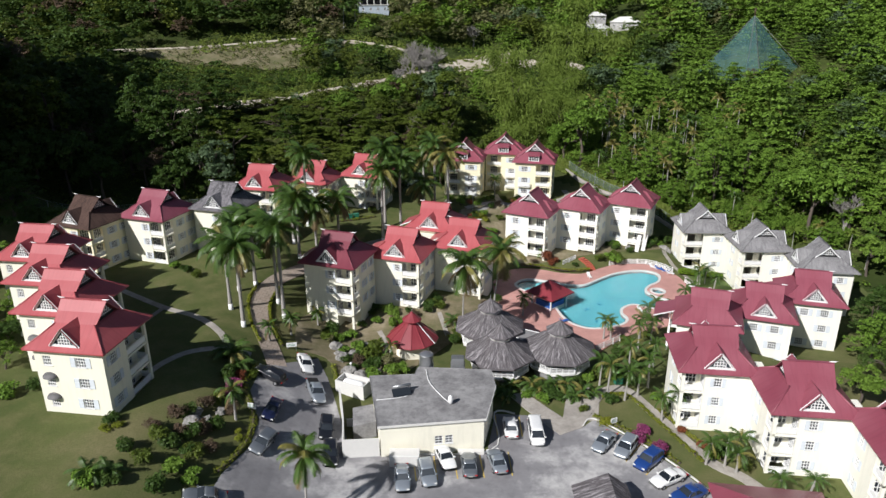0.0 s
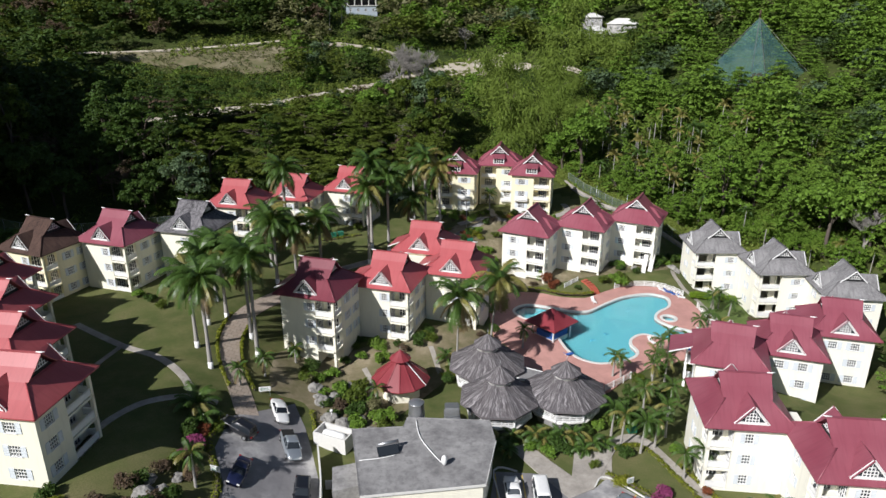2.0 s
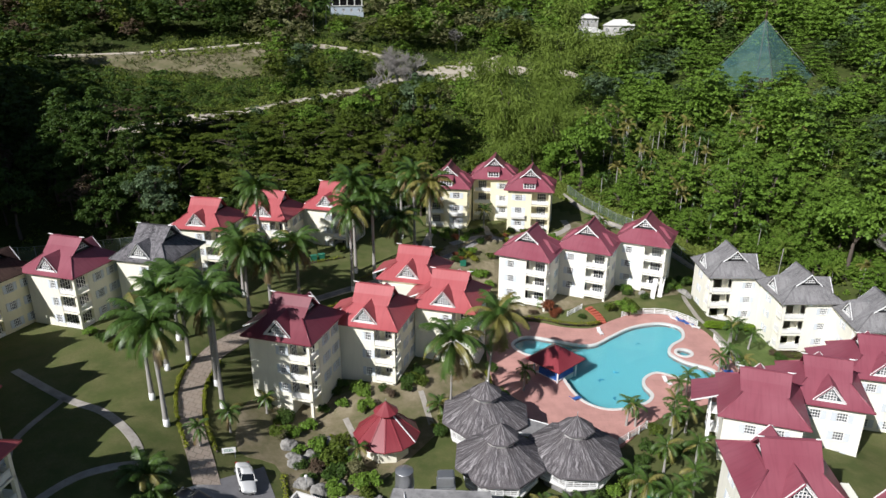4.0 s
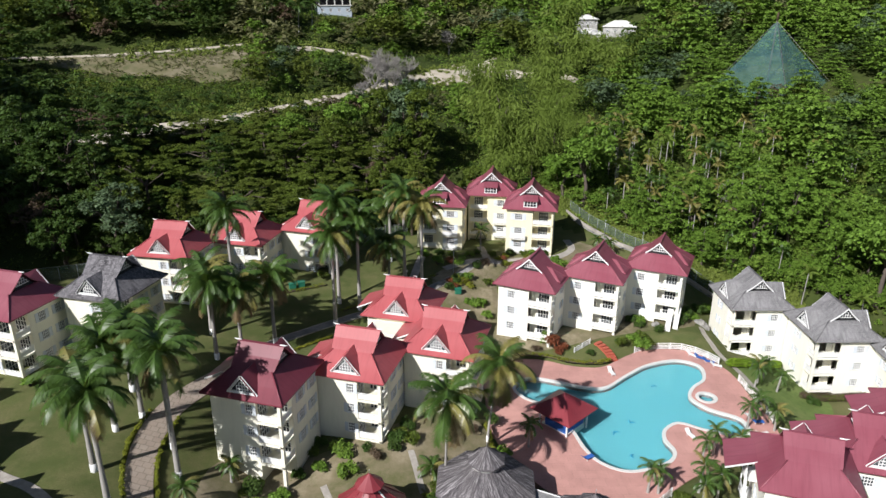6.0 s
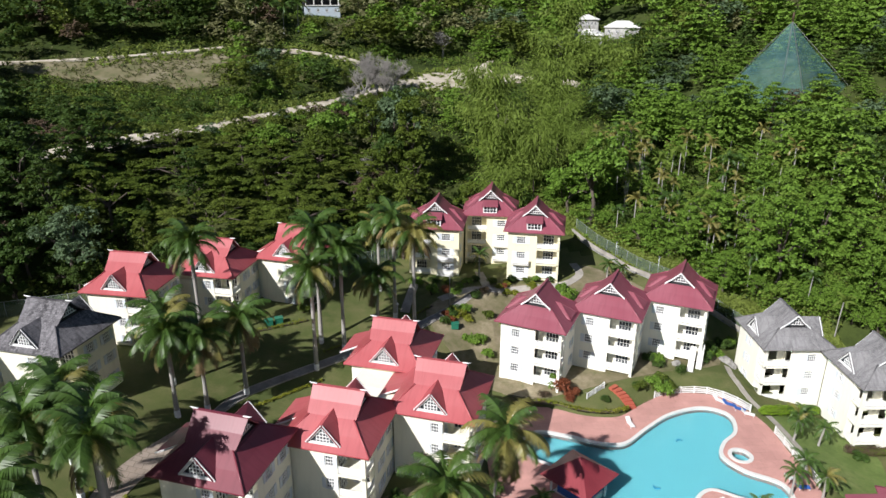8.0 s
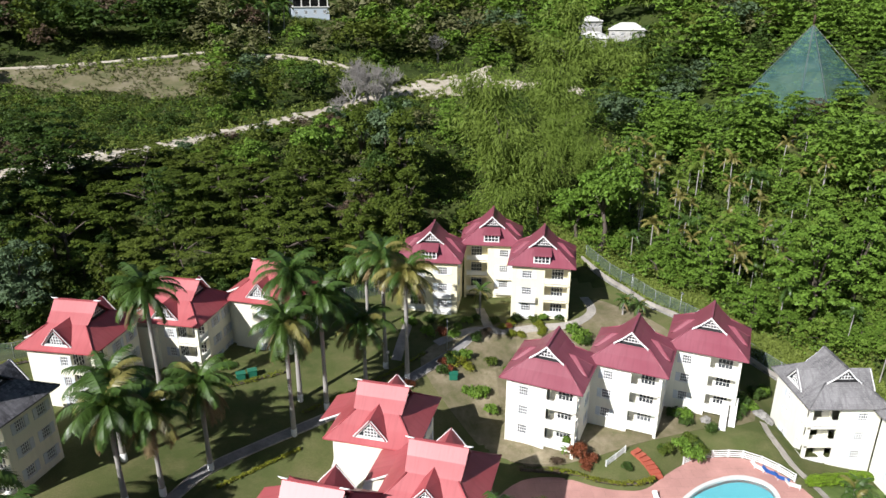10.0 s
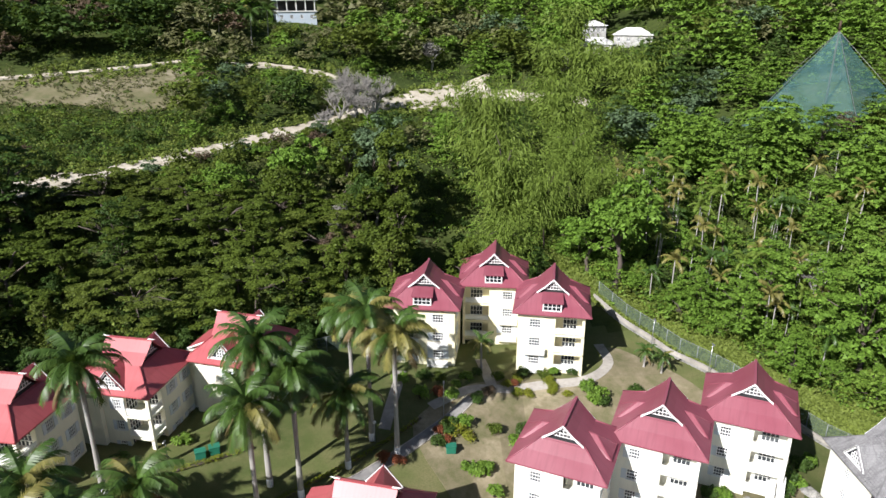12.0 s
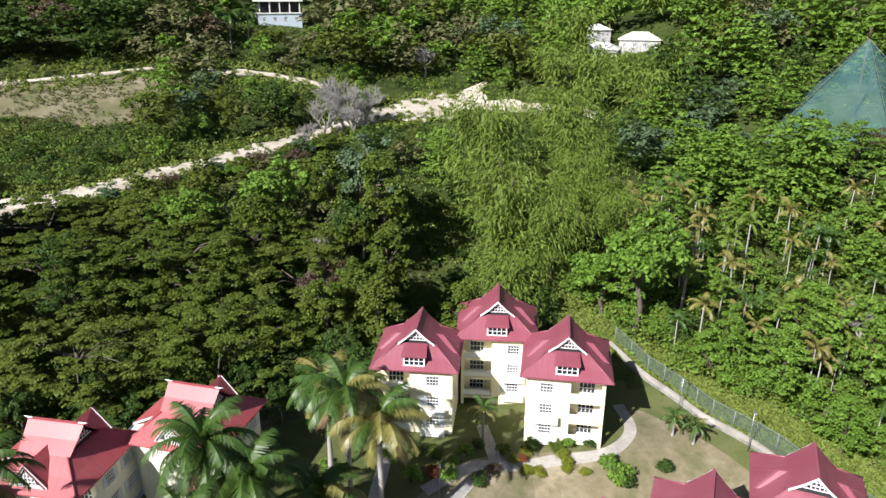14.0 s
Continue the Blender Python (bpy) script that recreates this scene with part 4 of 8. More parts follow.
TUB = [Vector((42.9 + 1.15 * math.cos(a), 126.9 + 1.15 * math.sin(a), 0)) for a in np.linspace(0, math.tau, 28, endpoint=False)]
DECK_LINE = smooth_loop([(10.2, 128.6, 0), (11.0, 134.6, 0), (15.0, 138.6, 0), (20.0, 138.9, 0), (24.0, 137.0, 0), (27.0, 136.2, 0), (30.0, 136.4, 0), (34.2, 139.4, 0), (38.5, 141.6, 0), (44.4, 141.4, 0), (47.6, 138.6, 0),
                         (49.5, 133.8, 0), (49.6, 128.0, 0), (49.6, 120.0, 0), (48.0, 114.5, 0), (40.0, 111.5, 0), (34.5, 109.4, 0), (29.4, 105.6, 0), (25.2, 101.8, 0), (20.0, 103.0, 0), (14.0, 110.0, 0), (10.6, 118.0, 0)], 4)


def inside(poly, X, Y):
    """Even-odd test of points against an outline."""
    hit = np.zeros(np.shape(X), dtype=bool)
    for p, q in zip(poly, poly[1:] + poly[:1]):
        if abs(p[1] - q[1]) < 1e-9:
            continue
        cross = ((p[1] > Y) != (q[1] > Y)) & (X < (q[0] - p[0]) * (Y - p[1]) / (q[1] - p[1]) + p[0])
        hit ^= cross
    return hit


DECK_C = Vector((30, 122, 0))
DECK_OUT = [p + (p - DECK_C).normalized() * 2.2 for p in DECK_LINE]
DECK_IN = [Vector((30 + (p.x - 30) * 0.93, 122 + (p.y - 122) * 0.93, 0)) for p in DECK_LINE]
build_ground(lambda X, Y: inside(DECK_IN, X, Y), lambda X, Y: inside(DECK_OUT, X, Y), DECK_Z)


def loop_edges(bm, pts, z):
    vs = [bm.verts.new((p[0], p[1], z)) for p in pts]
    return [bm.edges.new((a, b)) for a, b in zip(vs, vs[1:] + vs[:1])]


def grown(pts, d):
    """The outline moved outwards by d."""
    out, n = [], len(pts)
    area = sum(p.x * q.y - q.x * p.y for p, q in zip(pts, pts[1:] + pts[:1]))
    s = 1 if area > 0 else -1
    for i, p in enumerate(pts):
        t = (pts[(i + 1) % n] - pts[i - 1]).normalized()
        out.append(p + Vector((t.y, -t.x, 0)) * d * s)
    return out


def basin(name, line, floor, rim, label):
    bm = bmesh.new()
    lo = [bm.verts.new((p.x, p.y, floor)) for p in line]
    hi = [bm.verts.new((p.x, p.y, rim)) for p in line]
    n = len(line)
    for k in range(n):
        bm.faces.new((lo[k], lo[(k + 1) % n], hi[(k + 1) % n], hi[k]))
    bm.faces.new(lo)
    bmesh.ops.recalc_face_normals(bm, faces=bm.faces[:])
    bmesh.ops.reverse_faces(bm, faces=bm.faces[:])
    pool = thing(name, Matrix(), label, "swimming pool", kind="structure")
    part("basin", bm, POOL_TILE, pool)
    bm = bmesh.new()
    bm.faces.new([bm.verts.new((p.x, p.y, rim - 0.22)) for p in line])
    bm.normal_update()
    if bm.faces[:][0].normal.z < 0:
        bmesh.ops.reverse_faces(bm, faces=bm.faces[:])
    w = part("water", bm, WATER, pool, "clear turquoise pool water")
    w.visible_shadow = False
    bm = bmesh.new()
    inn, out = grown(line, -0.06), grown(line, 0.42)
    rows = [[bm.verts.new((p.x, p.y, z)) for p in ring] for ring, z in ((inn, rim - 0.25), (inn, rim + 0.07), (out, rim + 0.07), (out, rim - 0.1))]
    for r, s in zip(rows, rows[1:]):
        for k in range(n):
            bm.faces.new((r[k], r[(k + 1) % n], s[(k + 1) % n], s[k]))
    bmesh.ops.recalc_face_normals(bm, faces=bm.faces[:])
    part("coping", bm, WHITE_CONC, pool, "rounded white coping")
    return pool


pool = basin("pool", POOL, -12.3, DECK_Z, "free-form turquoise swimming pool with white coping")
bm = bmesh.new()                                              # curved dark mosaics on the pool floor
for cx, cy, s, a in ((27.6, 119.5, 1.0, 0.5), (30.5, 122.4, 0.8, 2.4), (36.6, 131.2, 0.8, 0.2), (28.5, 114.6, 0.7, 1.2)):
    pts = [(cx + s * 1.2 * (t - 0.5) * math.cos(a) - s * 0.5 * math.sin(t * 3.1) * math.sin(a), cy + s * 1.2 * (t - 0.5) * math.sin(a) + s * 0.5 * math.sin(t * 3.1) * math.cos(a), -12.26) for t in np.linspace(0, 1, 9)]
    tube(bm, pts, [0.02 + 0.16 * math.sin(math.pi * (0.1 + 0.85 * t)) for t in np.linspace(0, 1, 9)], 6)
part("mosaic", bm, POOL_MARK, pool)
basin("pool", TUB, -12.2, DECK_Z + 0.05, "small round whirlpool with white coping")
bm = bmesh.new()
edges = loop_edges(bm, DECK_LINE, DECK_Z) + loop_edges(bm, POOL, DECK_Z) + loop_edges(bm, TUB, DECK_Z)
bmesh.ops.triangle_fill(bm, edges=edges, use_beauty=True, normal=(0, 0, 1))
rim = [e for e in bm.edges if e.is_boundary]
side = bmesh.ops.extrude_edge_only(bm, edges=rim)["geom"]
for v in side:
    if isinstance(v, bmesh.types.BMVert):
        v.co.z -= 1.6
bmesh.ops.recalc_face_normals(bm, faces=bm.faces[:])
tagged(new("pavement", mesh_of("pavement", bm, DECK)), "pink paved pool deck", "pool deck", kind="structure")

# ---- roads, paths, car park ----
LOT = [(-25.8, 58, 0), (-25.2, 66, 0), (-23.6, 72, 0), (-23.9, 77.5, 0), (-26.4, 83, 0), (-26.4, 89.6, 0), (-23.5, 92.6, 0), (-19.6, 96.6, 0), (-17.4, 92.0, 0), (-15.9, 88.0, 0), (-13.0, 79.0, 0), (-11.4, 74.8, 0), (6.0, 74.8, 0), (7.6, 83.6, 0),
       (14.6, 83.0, 0), (16.2, 79.2, 0), (19.2, 80.2, 0), (21.2, 82.2, 0), (25.2, 78.0, 0), (29.4, 72.0, 0), (32.6, 66.2, 0), (36, 58, 0), (36, 40, 0), (-25, 40, 0)]
drape("road", LOT, ASPHALT, 0.06, label="worn grey asphalt car park and drive", category="car park")
strip("pavement", [(-24.6, 91.0), (-26.3, 94.6), (-29.4, 100.9), (-31.3, 108.1), (-31.3, 115.3), (-29.5, 121.4), (-25.6, 129.0)], 2.9, BRICK_DRIVE, 0.09, label="tan brick-paved drive curving through the gardens", category="drive")
strip("pavement", [(-25.8, 128.6), (-22.0, 136.4), (-13.0, 143.6), (-3.2, 150.5), (6.8, 159.4), (11.0, 164.0)], 1.2, PATH_GREY, 0.085, label="worn grey path through the gardens", category="path")
for off in (-0.67, 0.67):
    strip("kerb", [(-25.8 - off * 0.7, 128.6 + off * 0.4), (-22.0 - off * 0.75, 136.4 + off * 0.65), (-13.0 - off * 0.58, 143.6 + off * 0.8), (-3.2 - off * 0.62, 150.5 + off * 0.78), (6.8 - off * 0.68, 159.4 + off * 0.72), (10.8 - off * 0.68, 164.0 + off * 0.72)], 0.14, CONCRETE, 0.03, 0.08, label="pale concrete edging of a grey path", category="kerb")
drape("ground", smooth_loop([(51.5, 136, 0), (60, 138.5, 0), (63.5, 131, 0), (61, 124, 0), (55, 119, 0), (51.5, 121, 0)], 3), FRESH_LAWN, 0.05, label="watered bright green lawn", category="lawn")
drape("ground", smooth_loop([(3, 157, 0), (9, 147, 0), (14, 141.5, 0), (22, 141, 0), (31, 143.5, 0), (40, 146, 0), (49, 148, 0), (50, 156, 0), (44, 164, 0), (38, 171, 0), (33, 176, 0), (29, 168.5, 0), (20, 168, 0), (11, 167, 0), (5, 162, 0)], 3), SOIL, 0.045, label="dry patchy lawn with bare brown soil", category="lawn")
drape("ground", smooth_loop([(-23, 98, 0), (-24.5, 106, 0), (-22, 111, 0), (-13, 112.5, 0), (-6, 116, 0), (2, 120.5, 0), (8.5, 120, 0), (10, 113, 0), (5, 109, 0), (1, 104, 0), (-4, 97, 0), (-10, 91, 0), (-15, 92.5, 0), (-18.5, 97.5, 0)], 3), SOIL, 0.045, label="dry tan lawn between garden beds", category="lawn")
for pts, w in (([(-56, 110.4), (-45.8, 103.3), (-39.6, 100.1), (-34.6, 95.8), (-32.5, 93.0)], 1.1), ([(-40.0, 82.0), (-39.0, 85.0), (-36.7, 88.2), (-32.3, 91.0), (-28.5, 91.5)], 1.1),
               ([(-40.5, 84.0), (-47, 93), (-45.8, 103.3)], 0.8), ([(21.0, 82.0), (22.4, 87.6), (25.0, 90.0), (27.6, 89.8), (29.7, 84.8), (31.9, 78.8), (34.3, 72.9), (37.3, 69.7), (40, 64)], 1.7),
               ([(-14.5, 104.0), (-11.0, 101.5), (-9.0, 103.2), (-1.0, 104.6)], 0.8), ([(-11.0, 108.0), (-9.0, 103.5)], 0.8), ([(-0.6, 113.0), (0.9, 106.6)], 0.8),
               ([(5.4, 162.3), (10.8, 165.8), (16.0, 166.1), (20.7, 166.8), (27.8, 167.7), (31.6, 171.4), (31.7, 177)], 1.5), ([(-0.6, 158.0), (0.4, 163.8), (1.6, 171.0)], 1.5), ([(14.0, 166.2), (13.2, 174.0)], 1.5),
               ([(50.2, 148), (49.6, 144), (50.4, 139), (51.4, 134), (51.8, 126)], 0.9)):
    strip("pavement", pts, w, CONCRETE, 0.07, label="pale concrete garden path", category="path")
drape("pavement", [(10.0, 88.4, 0), (12.2, 84.4, 0), (16.0, 78.6, 0), (19.4, 80.4, 0), (21.6, 84.4, 0), (23.8, 88.0, 0), (22.0, 90.6, 0), (18.4, 88.2, 0), (17.0, 82.6, 0), (14.8, 85.6, 0), (12.4, 89.2, 0)], CONCRETE, 0.12, label="pale concrete ramp and steps beside the car park", category="walkway")
# bay lines and painted kerbs
for lx, ly, lr in ((-3.2, 71.6, 7), (-0.6, 71.8, 7), (1.9, 72.0, 6), (5.2, 72.2, 5), (8.8, 72.6, 2), (10.9, 80.6, 0), (7.6, 80.9, 0), (22.6, 77.4, -38), (24.9, 74.9, -38), (26.8, 72.2, -40), (28.4, 69.6, -42)):
    bm = bmesh.new()
    box(bm, -0.07, -2.3, 0, 0.07, 2.3, 0.012)
    tagged(put("trim", mesh_of("trim", bm, YELLOW_LINE), None, pose(lx, ly, gz(lx, ly) + 0.066, 0, 0, lr)), "worn yellow parking bay line", "road marking", kind="structure")
for pts in ([(19.4, 80.6), (21.2, 82.4), (25.3, 78.2), (29.6, 72.2), (32.8, 66.4)], [(-11.2, 75.0), (6.2, 75.0), (7.5, 83.8), (10.4, 83.6)]):
    strip("kerb", pts, 0.16, WHITE_CONC, 0.02, 0.16, label="pale concrete kerb", category="kerb")
# dirt tracks and the clearing on the hill
strip("road", [(-84, 205), (-62.5, 216.2), (-50.7, 225.1), (-32.4, 241.4), (-24.9, 249.1), (-14.0, 262), (-0.4, 274.3), (10.4, 280.1), (20, 285)], 5.8, DIRT, 0.5, rag=0.4, label="pale dirt track through the woods", category="track")
strip("road", [(-130, 264), (-98.3, 272.7), (-71.1, 284.0), (-59.9, 290.3)], 1.4, DIRT, 0.5, rag=0.6, label="pale dirt track beside a clearing", category="track")
strip("road", [(-48, 292), (-34, 293), (-21.3, 291.4), (-10, 286)], 2.2, DIRT, 0.5, rag=0.6, label="pale dirt track through the woods", category="track")
strip("road", [(18, 284), (27, 282), (36, 277), (44, 272), (52, 268)], 5.0, DIRT, 0.5, rag=0.5, label="pale dirt track at the edge of a yard", category="track")
drape("pavement", smooth_loop([(-3, 269, 0), (3, 272.5, 0), (9, 270.5, 0), (13, 274.5, 0), (19, 275.5, 0), (21, 280.5, 0), (28, 286, 0), (26.5, 291, 0), (29, 297, 0), (22, 294, 0), (19, 290, 0), (14, 292.5, 0), (10.5, 286, 0), (5, 284.5, 0), (4, 279, 0), (-1, 277, 0)], 3), DIRT, 0.55, label="bare pale dirt yard on the hill", category="dirt yard")
drape("ground", smooth_loop([(-112, 262, 0), (-100, 260, 0), (-88, 257, 0), (-76, 259.5, 0), (-64, 256, 0), (-56, 260.5, 0), (-52, 267, 0), (-51, 274, 0), (-55, 279, 0), (-59, 285, 0), (-70, 281, 0), (-82, 276.5, 0), (-98, 270.5, 0), (-112, 268, 0)], 3), DRY, 0.5, label="dry brown grass clearing on the hill", category="clearing", step=3.0)

# ---- cars ----
def car_mesh_parts(kind):
    """Meshes of one kind of car: body, glass, wheels, lights. x is its length, the front at +x."""
    L, W_, Ht, hood, deck = {"sedan": (4.5, 1.76, 1.45, 1.15, 0.75), "suv": (4.5, 1.82, 1.68, 1.05, 0.10), "van": (4.8, 1.86, 2.0, 0.45, 0.05), "pickup": (5.1, 1.82, 1.70, 1.20, 1.75)}[kind]
    belt = 0.90 if kind == "sedan" else 1.02 if kind != "van" else 1.15
    h = L / 2
    front, back = h - hood - 0.15, -h + deck + 0.12
    rake, rear = (0.75, 0.62) if kind == "sedan" else (0.68, 0.36) if kind != "van" else (0.62, 0.14)
    if kind == "pickup":
        back, rear = -h + deck, 0.12
    def body():
        bm = bmesh.new()
        tops = [(-h, belt - 0.32), (-h + 0.10, belt - 0.08), (-h + 0.35, belt), (back, belt + 0.02), (0.0, belt), (front, belt), (h - hood * 0.55, belt - 0.05), (h - 0.40, belt - 0.14), (h - 0.12, belt - 0.27), (h, belt - 0.42)]
        rows = []
        for x, top in tops:
            w = W_ / 2 * (1 - 0.24 * (abs(x) / h) ** 7 - 0.03 * (abs(x) / h) ** 2)
            low = 0.26 + 0.14 * (abs(x) / h) ** 6
            sec = [(-0.90, low), (-1.0, low + 0.16), (-1.0, top - 0.20), (-0.95, top - 0.07), (-0.80, top - 0.01), (-0.35, top + 0.015)]
            sec += [(-y, z) for y, z in sec[::-1]]
            rows.append([bm.verts.new((x, y * w, z)) for y, z in sec])
        n = len(rows[0])
        for r, s in zip(rows, rows[1:]):
            for k in range(n):
                bm.faces.new((r[k], r[(k + 1) % n], s[(k + 1) % n], s[k]))
        bm.faces.new(rows[0])
        bm.faces.new(rows[-1][::-1])
        bmesh.ops.recalc_face_normals(bm, faces=bm.faces[:])
        for f in bm.faces:
            f.smooth = True
        return bm
    def ring(bm, x0, x1, hw, z, rad):
        """A rounded rectangle of verts at the height z."""
        out = []
        for cx, cy, a0 in ((x1 - rad, hw - rad, 0), (x0 + rad, hw - rad, 90), (x0 + rad, -hw + rad, 180), (x1 - rad, -hw + rad, 270)):
            for j in range(4):
                a = radians(a0 + 30 * j)
                out.append(bm.verts.new((cx + rad * math.cos(a), cy + rad * math.sin(a), z)))
        return out
    def loft(bm, rings, cap):
        for r, s in zip(rings, rings[1:]):
            for k in range(16):
                bm.faces.new((r[k], r[(k + 1) % 16], s[(k + 1) % 16], s[k]))
        if cap:
            bm.faces.new(rings[-1])
        for f in bm.faces:
            f.smooth = True
    rz0, rx0, rx1, rw = Ht - 0.13, back + rear, front - rake, W_ / 2 - 0.22
    def glass():
        bm = bmesh.new()
        loft(bm, [ring(bm, back, front, W_ / 2 - 0.07, belt - 0.06, 0.22), ring(bm, back + rear * 0.55, front - rake * 0.55, W_ / 2 - 0.14, (belt + rz0) / 2 + 0.02, 0.24), ring(bm, rx0, rx1, rw + 0.01, rz0 + 0.01, 0.2)], True)
        return bm
    def roof():
        bm = bmesh.new()
        loft(bm, [ring(bm, rx0 - 0.05, rx1 + 0.05, rw + 0.03, rz0 - 0.04, 0.2), ring(bm, rx0 - 0.02, rx1 + 0.02, rw + 0.005, rz0 + 0.04, 0.2), ring(bm, rx0 + 0.10, rx1 - 0.10, rw - 0.12, Ht - 0.03, 0.18), ring(bm, rx0 + 0.35, rx1 - 0.35, rw - 0.38, Ht, 0.12)], True)
        return bm
    def pillar(xa, xb, sy, wide):
        bm = bmesh.new()
        xm = xa + (xb - xa) * 0.55
        p0, p1, p2 = (xa, sy * (W_ / 2 - 0.10), belt - 0.04), (xm, sy * (W_ / 2 - 0.16), (belt + rz0) / 2 + 0.02), (xb, sy * (rw - 0.02), rz0)
        tube(bm, [p0, p1, p2], [wide, wide * 0.9, wide * 0.9], 6)
        return bm
    def bed():
        bm = bmesh.new()
        x0, x1, yw = -h + 0.14, back - 0.02, W_ / 2 - 0.16
        # a thin closed slab on top of the body
        box(bm, x0, -yw, belt - 0.02, x1, yw, belt + 0.035)
        return bm
    pillars = [(front - 0.06, rx1 + 0.02, 0.045), (back + 0.08, rx0, 0.07), ((front + back) / 2, (front + back) / 2, 0.05)]
    def wheel():
        bm = bmesh.new()
        tube(bm, [(0, -0.11, 0), (0, -0.09, 0), (0, 0.09, 0), (0, 0.11, 0)], [0.29, 0.33, 0.33, 0.29], 16)
        return bm
    def rimm():
        bm = bmesh.new()
        tube(bm, [(0, -0.118, 0), (0, 0.118, 0)], [0.19, 0.19], 12)
        return bm
    def lamp(x, y, z):
        bm = bmesh.new()
        box(bm, x - 0.09, y - 0.18, z - 0.07, x + 0.05, y + 0.18, z + 0.07)
        bmesh.ops.bevel(bm, geom=bm.edges[:], offset=0.03, segments=1, affect="EDGES")
        return bm
    return L, W_, belt, h, body, glass, roof, wheel, rimm, lamp, pillar, pillars, bed


LAMP_GLASS = plain("lamp_glass", (0.75, 0.75, 0.72), 0.15)
TAIL_RED = plain("tail_lamp_red", (0.35, 0.02, 0.02), 0.25)
PLATE = plain("plate_grey", (0.45, 0.45, 0.42), 0.5)
PAINT = {"white": car_paint("white_car_paint", (0.78, 0.78, 0.77)), "silver": car_paint("silver_car_paint", (0.40, 0.44, 0.48), 0.55), "grey": car_paint("grey_car_paint", (0.22, 0.24, 0.26), 0.5),
         "black": car_paint("black_car_paint", (0.012, 0.013, 0.017)), "navy": car_paint("navy_car_paint", (0.012, 0.016, 0.05)), "blue": car_paint("blue_car_paint", (0.015, 0.05, 0.20))}


def car(kind, paint, x, y, turn, label):
    L, W_, belt, h, body, glass, roof, wheel, rimm, lamp, pillar, pillars, bed = car_mesh_parts(kind)
    e = 0.5
    z = gz(x, y) + 0.075
    y -= 1.2
    x += 0.4 if x > 15 else -0.5 if x < -12 else 0.1
    z = gz(x, y) + 0.075
    dx, dy = math.cos(radians(turn)), math.sin(radians(turn))
    pitch = math.degrees(math.atan2(gz(x + dx * 1.4, y + dy * 1.4) - gz(x - dx * 1.4, y - dy * 1.4), 2.8))
    side = math.degrees(math.atan2(gz(x - dy * 0.8, y + dx * 0.8) - gz(x + dy * 0.8, y - dx * 0.8), 1.6))
    home = thing("car", pose(x, y, z, 0, 0, turn) @ pose(0, 0, 0, side, -pitch, 0), label, "car", "parked cars")
    pm = PAINT[paint]
    put("body", once(("cb", kind, paint), lambda: mesh_of("body", body(), pm)), home)
    put("window_glass", once(("cg", kind), lambda: mesh_of("window_glass", glass(), GLASS)), home)
    put("car_roof", once(("cr", kind, paint), lambda: mesh_of("car_roof", roof(), pm)), home)
    for k, (xa, xb, wide) in enumerate(pillars):
        for sy in (-1, 1):
            put("pillar", once(("cp", kind, paint, k, sy), lambda: mesh_of("pillar", pillar(xa, xb, sy, wide), pm)), home)
    if kind == "pickup":
        put("cargo_bed", once("cargo_bed", lambda: mesh_of("cargo_bed", bed(), RUBBER)), home, label="open dark load bed")
    home.scale = (1.07, 1.07, 1.05)
    for sx in (-1, 1):
        for sy in (-1, 1):
            w = put("wheel", once("wheel", lambda: mesh_of("wheel", wheel(), RUBBER)), home, pose(sx * h * 0.62, sy * (W_ / 2 - 0.12), 0.33))
            put("rim", once("rim", lambda: mesh_of("rim", rimm(), STEEL)), w)
    for sy in (-1, 1):
        put("headlight", once(("hl", kind, sy), lambda: mesh_of("headlight", lamp(h - 0.10, sy * (W_ / 2 - 0.3), belt - 0.30), LAMP_GLASS)), home)
        put("tail_light", once(("tl", kind, sy), lambda: mesh_of("tail_light", lamp(-h + 0.06, sy * (W_ / 2 - 0.24), belt - 0.18), TAIL_RED)), home)
        bm = bmesh.new()
        box(bm, h - hood_of(kind) - 0.35, sy * (W_ / 2 + 0.02) - 0.08, belt, h - hood_of(kind) - 0.18, sy * (W_ / 2 + 0.02) + 0.08, belt + 0.13)
        put("mirror", once(("mi", kind, paint, sy), lambda: mesh_of("mirror", bm, pm)), home)
    bm = bmesh.new()
    box(bm, -h - 0.02, -0.25, 0.55, -h + 0.02, 0.25, 0.68)
    put("plate", once(("pl", kind), lambda: mesh_of("plate", bm, PLATE)), home)


def hood_of(kind):
    return {"sedan": 1.15, "suv": 1.05, "van": 0.45, "pickup": 1.2}[kind]


